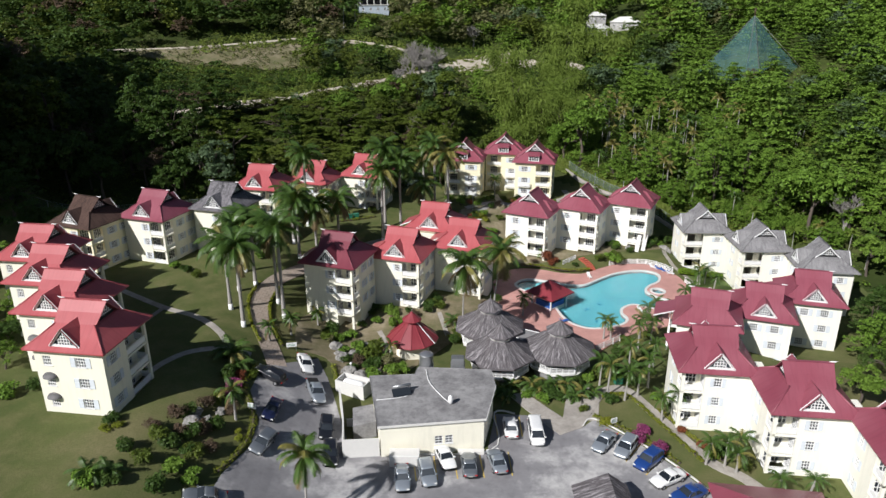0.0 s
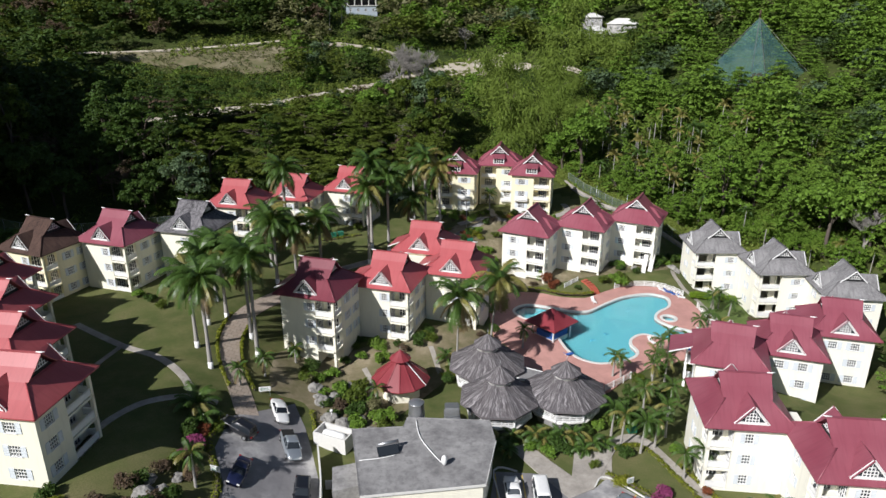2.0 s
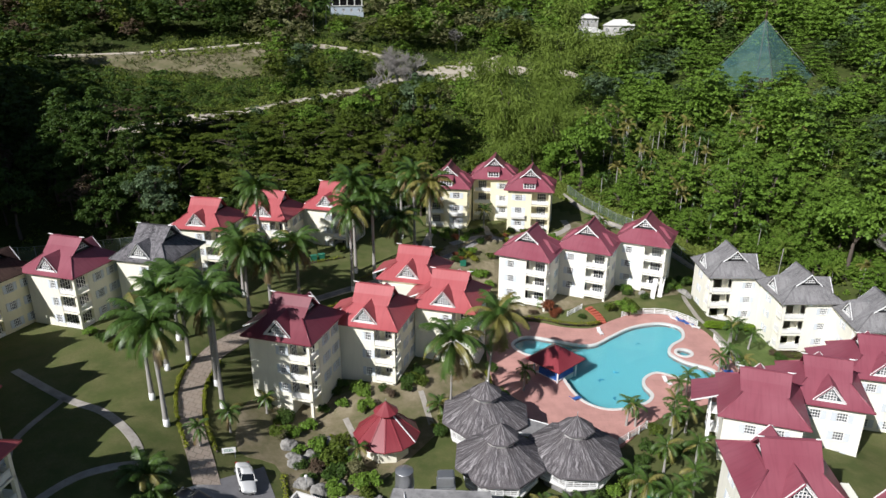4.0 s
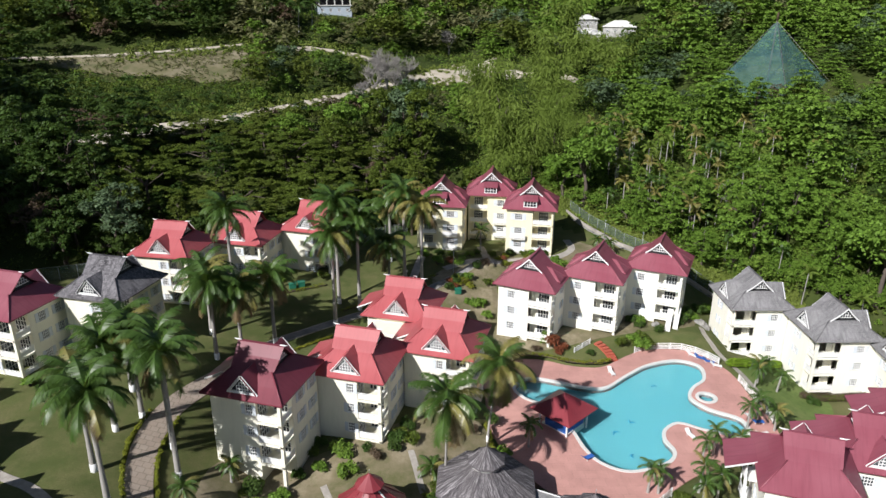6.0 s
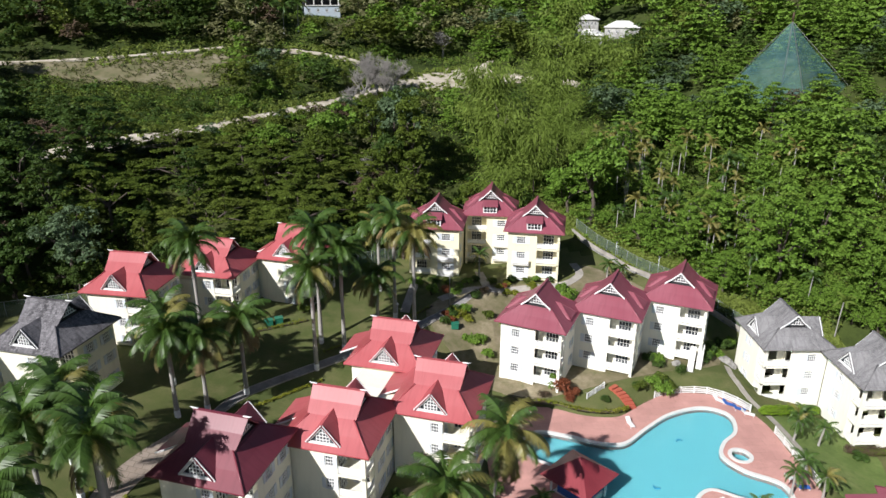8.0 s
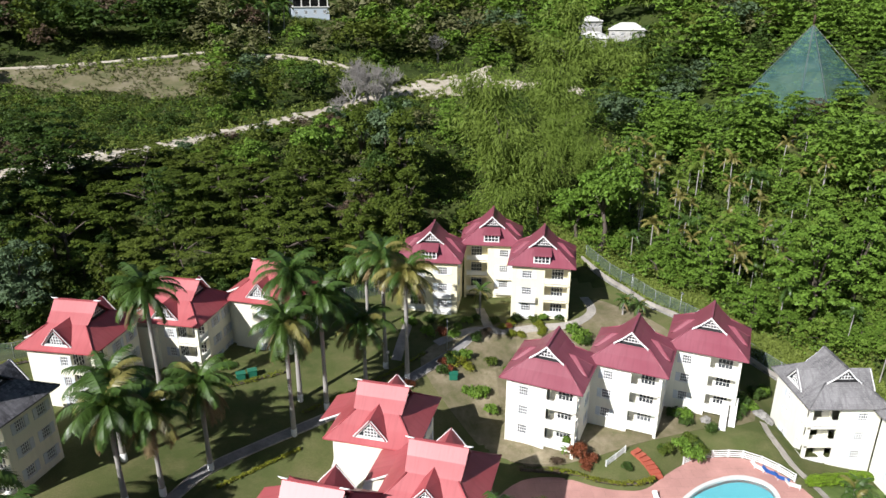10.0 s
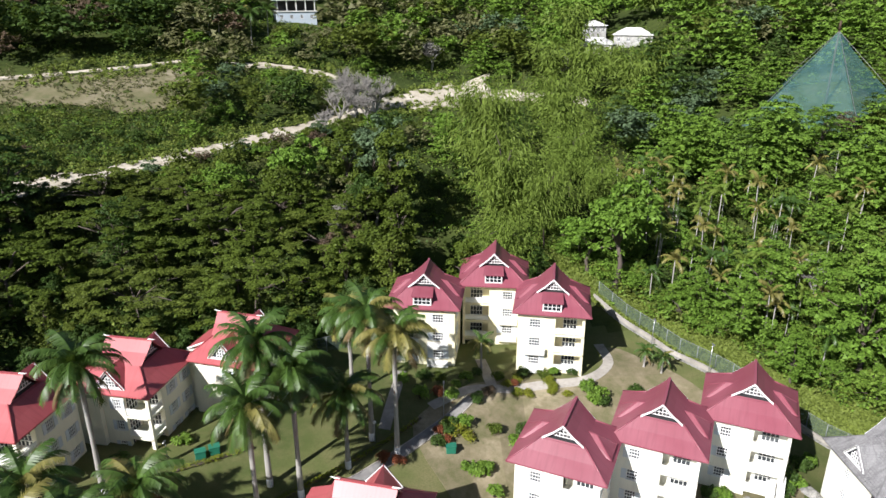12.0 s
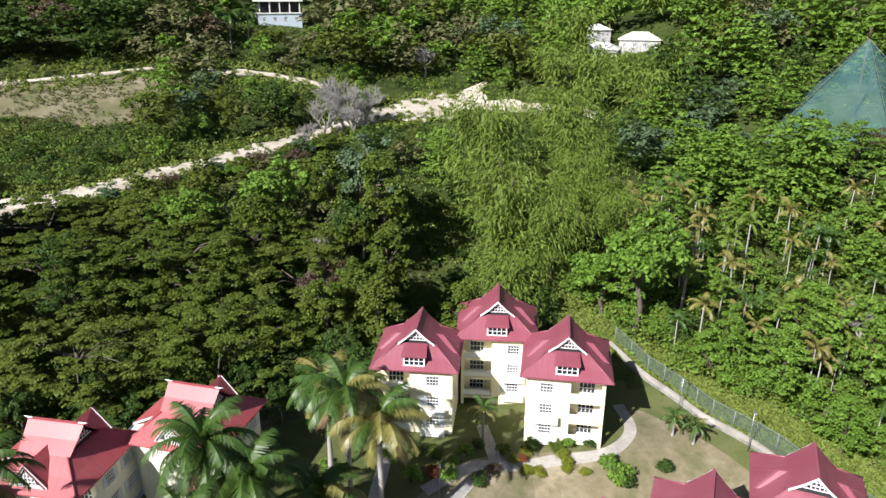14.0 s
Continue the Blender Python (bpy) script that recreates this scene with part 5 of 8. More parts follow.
for kind, paint, x, y, turn, label in (
        ("sedan", "white", -20.6, 94.4, -66, "white saloon car parked at the edge of the drive"),
        ("suv", "black", -24.4, 88.4, 160, "black estate car parked across the drive"),
        ("pickup", "silver", -17.9, 88.0, -66, "silver pickup truck with an open dark bed"),
        ("sedan", "navy", -22.4, 81.0, -93, "dark navy saloon car parked on the asphalt"),
        ("suv", "black", -15.0, 80.0, -83, "black sport utility car beside a white wall"),
        ("suv", "grey", -21.9, 73.9, -103, "grey hatchback parked at an angle by the kerb"),
        ("suv", "black", -13.6, 74.8, -80, "black car parked under a palm"),
        ("sedan", "grey", -25.2, 62.4, 200, "grey saloon car parked at the kerb"),
        ("sedan", "silver", -4.7, 70.4, -84, "silver saloon car in a marked bay"),
        ("suv", "silver", -1.7, 71.2, -78, "silver estate car in a marked bay"),
        ("sedan", "white", 0.5, 74.4, -72, "white saloon car in a marked bay"),
        ("sedan", "grey", 3.5, 72.9, 93, "grey saloon car with a dark roof in a bay"),
        ("sedan", "silver", 7.0, 73.6, 101, "silver saloon car in a marked bay"),
        ("sedan", "white", 9.3, 80.8, 91, "white hatchback beside a white van"),
        ("van", "white", 12.6, 79.4, -90, "white passenger van with a dark windscreen"),
        ("sedan", "silver", 21.0, 77.6, 233, "silver saloon car in an angled bay"),
        ("suv", "silver", 23.6, 76.4, 235, "silver hatchback in an angled bay"),
        ("suv", "blue", 25.8, 73.8, 222, "dark blue sport utility car in an angled bay"),
        ("sedan", "white", 27.2, 70.4, 208, "white saloon car with dark windows in an angled bay"),
        ("sedan", "blue", 28.8, 67.6, 205, "dark blue saloon car in an angled bay")):
    car(kind, paint, x, y, turn, label)


# ---- thatched pavilions, kiosk, bar ----
def cone_roof(bm, r0, z0, r1, z1, sides, sag=0.0, thick=0.2, twist=0.0):
    uv = bm.loops.layers.uv.verify()
    steps = 5
    rings = []
    for i in range(steps + 1):
        t = i / steps
        r, z = r0 + (r1 - r0) * t, z0 + (z1 - z0) * t - sag * math.sin(math.pi * t)
        rings.append([bm.verts.new((r * math.cos(twist + math.tau * k / sides), r * math.sin(twist + math.tau * k / sides), z)) for k in range(sides)])
    for i, (a, b) in enumerate(zip(rings, rings[1:])):
        for k in range(sides):
            f = bm.faces.new((a[k], a[(k + 1) % sides], b[(k + 1) % sides], b[k]))
            for l, (du, dv) in zip(f.loops, ((0, 0), (1, 0), (1, 1), (0, 1))):
                l[uv].uv = ((k + du) * math.tau * r0 / sides, (i + dv) * (r0 - r1) / steps)
    under = [bm.verts.new(v.co - Vector((0, 0, thick))) for v in rings[0]]
    for k in range(sides):
        bm.faces.new((under[k], under[(k + 1) % sides], rings[0][(k + 1) % sides], rings[0][k]))
    bm.faces.new(under[::-1])
    if r1 > 0.05:
        bm.faces.new(rings[-1])


def pavilion(x, y, r, eave, cap, top, floor, label, rails=True):
    z0 = gz(x, y) if not in_pool(x, y) else DECK_Z
    home = thing("thatched_pavilion", pose(x, y, z0), label, "pavilion", "thatched pavilions")
    rng = random.Random(int(x * 10))
    bm = bmesh.new()
    cone_roof(bm, r, eave - z0, 1.65, cap - z0, 8, 0.15, 0.3, 0.3)
    for v in bm.verts:
        if v.co.z < eave - z0 + 0.1:
            v.co.z += rng.uniform(-0.12, 0.06)
    part("roof", bm, THATCH, home)
    bm = bmesh.new()
    tube(bm, [(0, 0, cap - z0 - 0.15), (0, 0, cap - z0 + 0.55)], [1.74, 1.70], 16)
    part("collar", bm, WHITE_CONC, home, "white painted collar below the roof cap")
    bm = bmesh.new()
    cone_roof(bm, 2.2, cap - z0 + 0.55, 0.08, top - z0 - 0.45, 8, 0.05, 0.2, 0.3)
    part("roof_cap", bm, THATCH, home)
    bm = bmesh.new()
    tube(bm, [(0, 0, top - z0 - 0.65), (0, 0, top - z0 + 0.25)], [0.06, 0.03], 6)
    part("finial", bm, STEEL, home)
    bm = bmesh.new()
    tube(bm, [(0, 0, floor - 0.3), (0, 0, floor)], [r - 1.0, r - 1.0], 8)
    part("floor_slab", bm, WHITE_CONC, home)
    # plinth in the dark slab grey, standing in for shade under the floor
    bm = bmesh.new()
    tube(bm, [(0, 0, -0.5), (0, 0, floor - 0.3)], [r - 1.7, r - 1.7], 8)
    part("plinth", bm, ROOF_SLAB, home)
    for k in range(8):
        a = math.tau * (k + 0.5) / 8
        bm = bmesh.new()
        tube(bm, [((r - 1.2) * math.cos(a), (r - 1.2) * math.sin(a), floor - 0.2), ((r - 1.2) * math.cos(a), (r - 1.2) * math.sin(a), eave - z0 + 0.3)], [0.13, 0.12], 8)
        part("post", bm, WHITE, home)
        if rails:
            b = math.tau * (k + 1.5) / 8
            p, q = Vector(((r - 1.1) * math.cos(a), (r - 1.1) * math.sin(a), floor)), Vector(((r - 1.1) * math.cos(b), (r - 1.1) * math.sin(b), floor))
            bm = bmesh.new()
            for hh, w in ((1.0, 0.12), (0.72, 0.08), (0.45, 0.08), (0.15, 0.22)):
                beam(bm, p + Vector((0, 0, hh)), q + Vector((0, 0, hh)), 0.08, w)
            for t in (0, 0.25, 0.5, 0.75):
                c = p.lerp(q, t)
                beam(bm, c, c + Vector((0, 0, 1.0)), 0.09)
            part("railing", bm, WHITE, home)
    return home


THATCH_L = "grey weathered thatched restaurant pavilion with a capped roof"
pavilion(8.0, 104.4, 6.0, -7.3, -4.7, -2.1, 1.2, THATCH_L)
pavilion(9.0, 94.9, 5.7, -7.2, -4.6, -2.0, 1.5, THATCH_L)
pavilion(18.3, 96.4, 6.0, -7.3, -4.7, -2.2, 1.5, THATCH_L + " beside palms")
link = thing("link_roof", pose(14.0, 101.4, -11, 0, 0, -28), "low flat grey roof with white gutters between pavilions", "roof")
bm = bmesh.new()
box(bm, -3.6, -1.6, 3.0, 3.6, 1.6, 3.2)
part("roof", bm, ROOF_SLAB, link)
for yy in (-1.68, 1.60):
    bm = bmesh.new()
    box(bm, -3.6, yy, 2.95, 3.6, yy + 0.08, 3.3)
    part("gutter", bm, WHITE, link, "white painted gutter")
for xx in (-3.2, 3.2):
    for yy in (-1.3, 1.3):
        bm = bmesh.new()
        box(bm, xx - 0.1, yy - 0.1, -0.4, xx + 0.1, yy + 0.1, 3.0)
        part("post", bm, WHITE, link)

kiosk = thing("kiosk", pose(-4.9, 101.6, gz(-4.9, 101.6)), "cream octagonal kiosk with a red ribbed metal roof", "kiosk")
kb = gz(-4.9, 101.6)
bm = bmesh.new()
tube(bm, [(0, 0, -1), (0, 0, -7.6 - kb)], [2.9, 2.9], 8)
for f in bm.faces:
    f.smooth = False
part("wall", bm, CREAM, kiosk)
bm = bmesh.new()
cone_roof(bm, 4.3, -8.3 - kb, 1.0, -5.4 - kb, 12, 0.0, 0.12)
part("roof", bm, RED_WINE, kiosk)
for k in range(12):
    a = math.tau * k / 12
    bm = bmesh.new()
    beam(bm, (4.3 * math.cos(a), 4.3 * math.sin(a), -8.26 - kb), (1.0 * math.cos(a), 1.0 * math.sin(a), -5.36 - kb), 0.14, 0.08)
    part("roof_rib", bm, WHITE if k == 11 else RED_WINE, kiosk)
bm = bmesh.new()
tube(bm, [(0, 0, -5.5 - kb), (0, 0, -4.9 - kb)], [0.95, 0.95], 12)
part("collar", bm, WHITE_CONC, kiosk, "white painted collar")
bm = bmesh.new()
cone_roof(bm, 1.6, -4.95 - kb, 0.05, -3.6 - kb, 10, 0.05, 0.1)
part("roof_cap", bm, RED_WINE, kiosk)
bm = bmesh.new()
tube(bm, [(0, 0, -3.7 - kb), (0, 0, -3.1 - kb)], [0.05, 0.02], 6)
part("finial", bm, STEEL, kiosk)
for k in (5, 6):
    a = math.tau * (k + 0.5) / 8
    fr, pa, sh = window_meshes(0.9, 1.0)
    w = put("window", fr, kiosk, pose(2.70 * math.cos(a), 2.70 * math.sin(a), 1.2, 0, 0, math.degrees(a) + 90))
    put("pane", pa, w)

# pool bar: square red roof on posts at the water's edge
bar = thing("pool_bar", pose(20.4, 121.2, DECK_Z, 0, 0, 42), "square red metal roof over the poolside bar", "pool bar")
bm = bmesh.new()
cone_roof(bm, 4.7, 2.5, 0.05, 4.9, 4, 0.0, 0.12, math.pi / 4)
bm.normal_update()
# one red for the whole roof, with palm shade averaged into it
part("roof", bm, RED_WINE, bar)
for sx in (-1, 1):
    for sy in (-1, 1):
        bm = bmesh.new()
        box(bm, sx * 2.3 - 0.1, sy * 2.3 - 0.1, -1.6, sx * 2.3 + 0.1, sy * 2.3 + 0.1, 2.8)
        part("post", bm, WHITE, bar)
bm = bmesh.new()
box(bm, -2.1, -2.1, -1.6, 2.1, 2.1, 0.1)
part("floor_slab", bm, WHITE_CONC, bar)
bm = bmesh.new()
box(bm, -2.0, -2.0, 0.1, 2.0, -1.4, 1.1)
box(bm, -2.0, -1.4, 0.1, -1.4, 1.6, 1.1)
part("counter", bm, BLUE, bar, "blue painted bar counter")

# ---- flat-roofed service building ----
FLAT = [(-7.9, 73.6), (5.9, 75.4), (7.6, 83.2), (7.2, 87.6), (-3.4, 88.4), (-3.8, 86.4), (-10.2, 85.9)]
svc = thing("service_building", Matrix(), "cream service building with a stained grey flat roof", "building")
bm = bmesh.new()
c = Vector((-1, 81))
shr = [Vector(c).lerp(Vector(p), 0.955) for p in FLAT]
for i, (p, q) in enumerate(zip(shr, shr[1:] + shr[:1])):
    L = (q - p).length
    wall_face(bm, p, q, -12.5, -6.4, [(L * 0.52, L * 0.52 + 1.0, -9.6, -8.4), (L * 0.62, L * 0.62 + 1.0, -9.6, -8.4)] if i == 0 else [])
part("wall", bm, CREAM, svc)
d = (shr[1] - shr[0]).normalized()
L = (shr[1] - shr[0]).length
for s in (0.52, 0.62):
    p = shr[0] + d * (L * s + 0.5)
    place_window(svc, (p.x, p.y), (d.y, -d.x), -9.6, 1.0, 1.2, False)
bm = bmesh.new()
lo = [bm.verts.new((*p, -6.5)) for p in FLAT]
hi = [bm.verts.new((*p, -6.15)) for p in FLAT]
inn = [bm.verts.new((*Vector(c).lerp(Vector(p), 0.975), -6.2)) for p in FLAT]
n = len(FLAT)
for k in range(n):
    bm.faces.new((lo[k], lo[(k + 1) % n], hi[(k + 1) % n], hi[k]))
    bm.faces.new((hi[k], hi[(k + 1) % n], inn[(k + 1) % n], inn[k]))
bm.faces.new(inn)
bm.faces.new(lo[::-1])
part("roof", bm, ROOF_SLAB, svc, "stained grey concrete roof slab")
bm = bmesh.new()
for p, q in zip(FLAT[:2], FLAT[1:3]):
    beam(bm, (*p, -6.3), (*q, -6.3), 0.06, 0.32)
part("fascia", bm, WHITE_CONC, svc)


def pipe(name, pts, r, mat, label, category):
    bm = bmesh.new()
    tube(bm, smooth_loop(pts, 4, False), [r] * ((len(pts) - 1) * 4 + 1), 6)
    tagged(put(name, mesh_of(name, bm, mat)), label, category)


pipe("roof_pipe", [(-2.2, 87.6, -6.1), (-1.6, 84.0, -6.1), (0.2, 80.4, -6.1), (1.2, 78.9, -6.1)], 0.07, WHITE, "white hose lying across the flat roof", "pipe")
pipe("roof_pipe", [(-8.6, 79.6, -6.1), (-6.2, 80.0, -6.1), (-4.4, 80.6, -6.1)], 0.06, WHITE, "white water pipe on the flat roof", "pipe")
heater = thing("solar_heater", pose(-5.3, 81.4, -6.18, 0, 0, 18), "grey solar water heater on a tilted frame", "solar heater")
bm = bmesh.new()
v = [bm.verts.new(p) for p in ((-1.4, -0.9, 0.12), (1.1, -0.9, 0.12), (1.1, 0.1, 0.75), (-1.4, 0.1, 0.75))]
g = bmesh.ops.extrude_face_region(bm, geom=[bm.faces.new(v)])["geom"]
for w in g:
    if isinstance(w, bmesh.types.BMVert):
        w.co.z += 0.06
part("panel", bm, GLASS, heater)
bm = bmesh.new()
tube(bm, [(-1.2, 0.3, 0.98), (1.3, 0.3, 0.98)], [0.2, 0.2], 12)
part("cylinder", bm, STEEL, heater)
for xx in (-1.3, 1.3):
    for yy, zz in ((-0.8, 0.18), (0.3, 0.85)):
        bm = bmesh.new()
        box(bm, xx - 0.04, yy - 0.04, 0, xx + 0.04, yy + 0.04, zz)
        part("leg", bm, STEEL, heater)
ball = thing("vent", pose(1.3, 78.8, -6.2), "white oval roof vent", "roof vent")
bm = bmesh.new()
tube(bm, [(0, 0, 0), (0, 0, 0.3), (0, 0, 0.8), (0, 0, 1.2), (0, 0, 1.35)], [0.12, 0.3, 0.36, 0.26, 0.05], 12)
part("cowl", bm, WHITE, ball)
for tx, ty, tr, th, nm in ((-2.2, 89.2, 1.0, 1.9, "galvanised round water tank on a frame"), (2.4, 89.4, 0.95, 1.3, "pale grey square water tank on a frame")):
    tk = thing("water_tank", pose(tx, ty, gz(tx, ty)), nm, "water tank", "water tanks")
    zt = 4.6
    bm = bmesh.new()
    if "round" in nm:
        tube(bm, [(0, 0, zt), (0, 0, zt + 0.04), (0, 0, zt + th * 0.5), (0, 0, zt + th - 0.04), (0, 0, zt + th), (0, 0, zt + th + 0.05), (0, 0, zt + th + 0.3)], [tr * 0.97, tr, tr, tr, tr * 1.03, tr * 0.96, 0.25], 20)
    else:
        box(bm, -tr, -tr * 0.8, zt, tr, tr * 0.8, zt + th)
        bmesh.ops.bevel(bm, geom=bm.edges[:], offset=0.12, segments=2, affect="EDGES")
    part("tank", bm, STEEL, tk)
    for sx in (-1, 1):
        for sy in (-1, 1):
            bm = bmesh.new()
            beam(bm, (sx * 0.7, sy * 0.7, 0), (sx * 0.7, sy * 0.7, zt), 0.12)
            part("leg", bm, STEEL, tk)
    bm = bmesh.new()
    box(bm, -1.05, -1.05, zt - 0.15, 1.05, 1.05, zt)
    part("platform", bm, STEEL, tk)
# yard walls
for pts, hgt, lab in (([(-12.4, 73.8), (-7.8, 74.2)], 2.7, "white yard wall facing the car park"), ([(-12.4, 73.8), (-13.2, 79.5), (-14.6, 86.0)], 2.5, "white yard wall beside the drive"),
                      ([(-12.9, 80.6), (-9.6, 81.0)], 1.2, "low white yard wall")):
    strip("wall_yard", pts, 0.2, WHITE_CONC, 0, hgt, lab, "wall")
bm = bmesh.new()
box(bm, -6.4, 71.9, -11, -2.6, 73.6, -9.3)
bmesh.ops.bevel(bm, geom=bm.edges[:], offset=0.05, segments=1, affect="EDGES")
tagged(put("canopy", mesh_of("canopy", bm, WHITE_CONC)), "white boxed bin store at the wall", "bin store")
bm = bmesh.new()
for v in ((-12.2, 82.0, -8.9), (-9.4, 82.3, -8.5), (-8.6, 78.2, -8.5), (-11.6, 77.6, -8.9)):
    bm.verts.new(v)
bm.faces.new(bm.verts[:])
g = bmesh.ops.extrude_face_region(bm, geom=bm.faces[:])["geom"]
for v in g:
    if isinstance(v, bmesh.types.BMVert):
        v.co.z -= 2.4
bmesh.ops.recalc_face_normals(bm, faces=bm.faces[:])
tagged(put("shed", mesh_of("shed", bm, ROOF_SLAB)), "low shed with a rusty stained roof", "shed")
trough = thing("gas_tank_enclosure", pose(-13.0, 89.2, gz(-13, 89.2), 0, 0, -24), "white walled enclosure around a gas tank", "enclosure")
for k, (x0, y0, x1, y1) in enumerate(((-2.4, -1.3, 2.4, -1.1), (-2.4, 1.1, 2.4, 1.3), (-2.4, -1.1, -2.2, 1.1), (2.2, -1.1, 2.4, 1.1))):
    bm = bmesh.new()
    box(bm, x0, y0, -1.0, x1, y1, 2.2)
    part("wall", bm, WHITE_CONC, trough)
gas = thing("gas_tank", pose(-13.0, 89.2, gz(-13, 89.2), 0, 0, -24), "white cylindrical gas tank on cradles", "gas tank")
bm = bmesh.new()
tube(bm, [(-1.75, 0, 1.5), (-1.6, 0, 1.5), (-1.3, 0, 1.5), (1.3, 0, 1.5), (1.6, 0, 1.5), (1.75, 0, 1.5)], [0.1, 0.42, 0.6, 0.6, 0.42, 0.1], 16)
part("tank", bm, WHITE, gas)
for xx in (-1, 1):
    bm = bmesh.new()
    box(bm, xx - 0.12, -0.5, 0, xx + 0.12, 0.5, 1.15)
    part("cradle", bm, WHITE_CONC, gas)
bm = bmesh.new()
box(bm, 2.2, 74.4, -11.1, 5.6, 75.1, -10.5)
tagged(put("planter", mesh_of("planter", bm, WHITE_CONC)), "long white concrete planter", "planter")

# ---- lodge roofs at the gate ----
hut = thing("gate_hut", pose(18.2, 61.6, -11), "small hut with a grey thatched gable roof", "hut")
bm = bmesh.new()
uv = bm.loops.layers.uv.verify()
for sx in (-1, 1):
    f = bm.faces.new([bm.verts.new(p) for p in ((sx * 3.2, -3.4, 3.0), (sx * 3.2, 3.4, 3.0), (0.9, 3.4, 4.7), (0.9, -3.4, 4.7))])
    for l in f.loops:
        l[uv].uv = (l.vert.co.y, l.vert.co.x)
f = bm.faces.new([bm.verts.new(p) for p in ((-3.2, 3.4, 2.95), (3.2, 3.4, 2.95), (0.9, 3.4, 4.65))])
f = bm.faces.new([bm.verts.new(p) for p in ((-3.2, -3.4, 2.95), (3.2, -3.4, 2.95), (0.9, -3.4, 4.65))])
part("roof", bm, THATCH, hut)
bm = bmesh.new()
box(bm, -2.7, -2.9, -0.5, 2.7, 2.9, 3.1)
part("wall", bm, CREAM, hut)
lodge = thing("gate_lodge", pose(36.2, 59.5, -11, 0, 0, -8), "gate lodge with a rose red hipped metal roof", "lodge")
bm = bmesh.new()
uv = bm.loops.layers.uv.verify()
rg = [[bm.verts.new((sx * a, sy * b, z)) for sx, sy in ((-1, -1), (1, -1), (1, 1), (-1, 1))] for a, b, z in ((6.2, 5.4, 2.9), (2.2, 0.05, 5.3))]
for k in range(4):
    bm.faces.new((rg[0][k], rg[0][(k + 1) % 4], rg[1][(k + 1) % 4], rg[1][k]))
bm.normal_update()
roof_uv(bm)
part("roof", bm, RED_ROSE, lodge)
bm = bmesh.new()
box(bm, -5.4, -4.6, -0.5, 5.4, 4.6, 3.1)
part("wall", bm, CREAM, lodge)


# ---- fences, lamps, loungers ----
def white_fence(points, z=None, h=1.05, label="white slatted pool fence", step=1.8, mat=None):
    mat = mat or WHITE
    pts = smooth_loop([(*p, 0) for p in points], 6, False)
    line, acc = [pts[0]], 0.0
    for a, b in zip(pts, pts[1:]):
        acc += (b - a).length
        if acc >= step:
            line.append(b)
            acc = 0
    p0 = line[0]
    z0 = gz(p0.x, p0.y) if z is None else z
    home = thing("fence", pose(0, 0, 0), label, "fence", "white fences")
    def hgt(p):
        return gz(p.x, p.y) if z is None else z
    for p in line:
        bm = bmesh.new()
        box(bm, p.x - 0.07, p.y - 0.07, hgt(p) - 0.3, p.x + 0.07, p.y + 0.07, hgt(p) + h + 0.08)
        part("post", bm, mat, home)
    for a, b in zip(line, line[1:]):
        for hh, w in ((h - 0.02, 0.11), (h * 0.66, 0.16), (h * 0.38, 0.16), (h * 0.12, 0.14)):
            bm = bmesh.new()
            beam(bm, (a.x, a.y, hgt(a) + hh), (b.x, b.y, hgt(b) + hh), 0.05, w)
            part("slat", bm, mat, home)


white_fence([(36.2, 140.7), (38.8, 141.7), (44.4, 141.6), (47.7, 138.7), (49.4, 135.2)], DECK_Z)
white_fence([(49.7, 131.5), (49.8, 126.0), (49.8, 120.0)], DECK_Z)
white_fence([(25.6, 102.4), (29.0, 105.0), (31.4, 107.0)], DECK_Z)
white_fence([(26.0, 140.2), (29.0, 142.2)], None, 0.9, "low white garden rail by the blocks")


def mesh_net(name, alpha, color):
    m = Mat(name, color, 0.8)
    tr = m.node("BsdfTransparent")
    mx = m.node("MixShader", Fac=alpha)
    m.link(tr.outputs[0], mx.inputs[1])
    m.link(m.b.outputs[0], mx.inputs[2])
    m.link(mx.outputs[0], m.t.nodes["Material Output"].inputs["Surface"])
    return m


WIRE = mesh_net("chain_link_mesh", 0.34, (0.13, 0.18, 0.15)).m
FENCE_POST = plain("dull_grey_fence_steel", (0.26, 0.28, 0.27), 0.6, 0.3)
NETM = mesh_net("blue_green_netting_mesh", 0.30, (0.10, 0.24, 0.25))
nz = NETM.noise(0.35, 5, 0.65, (1, 1, 0.4))
NETM.base(NETM.ramp(nz, [(0.3, (0.05, 0.15, 0.14)), (0.55, (0.11, 0.25, 0.25)), (0.8, (0.20, 0.32, 0.32))]))


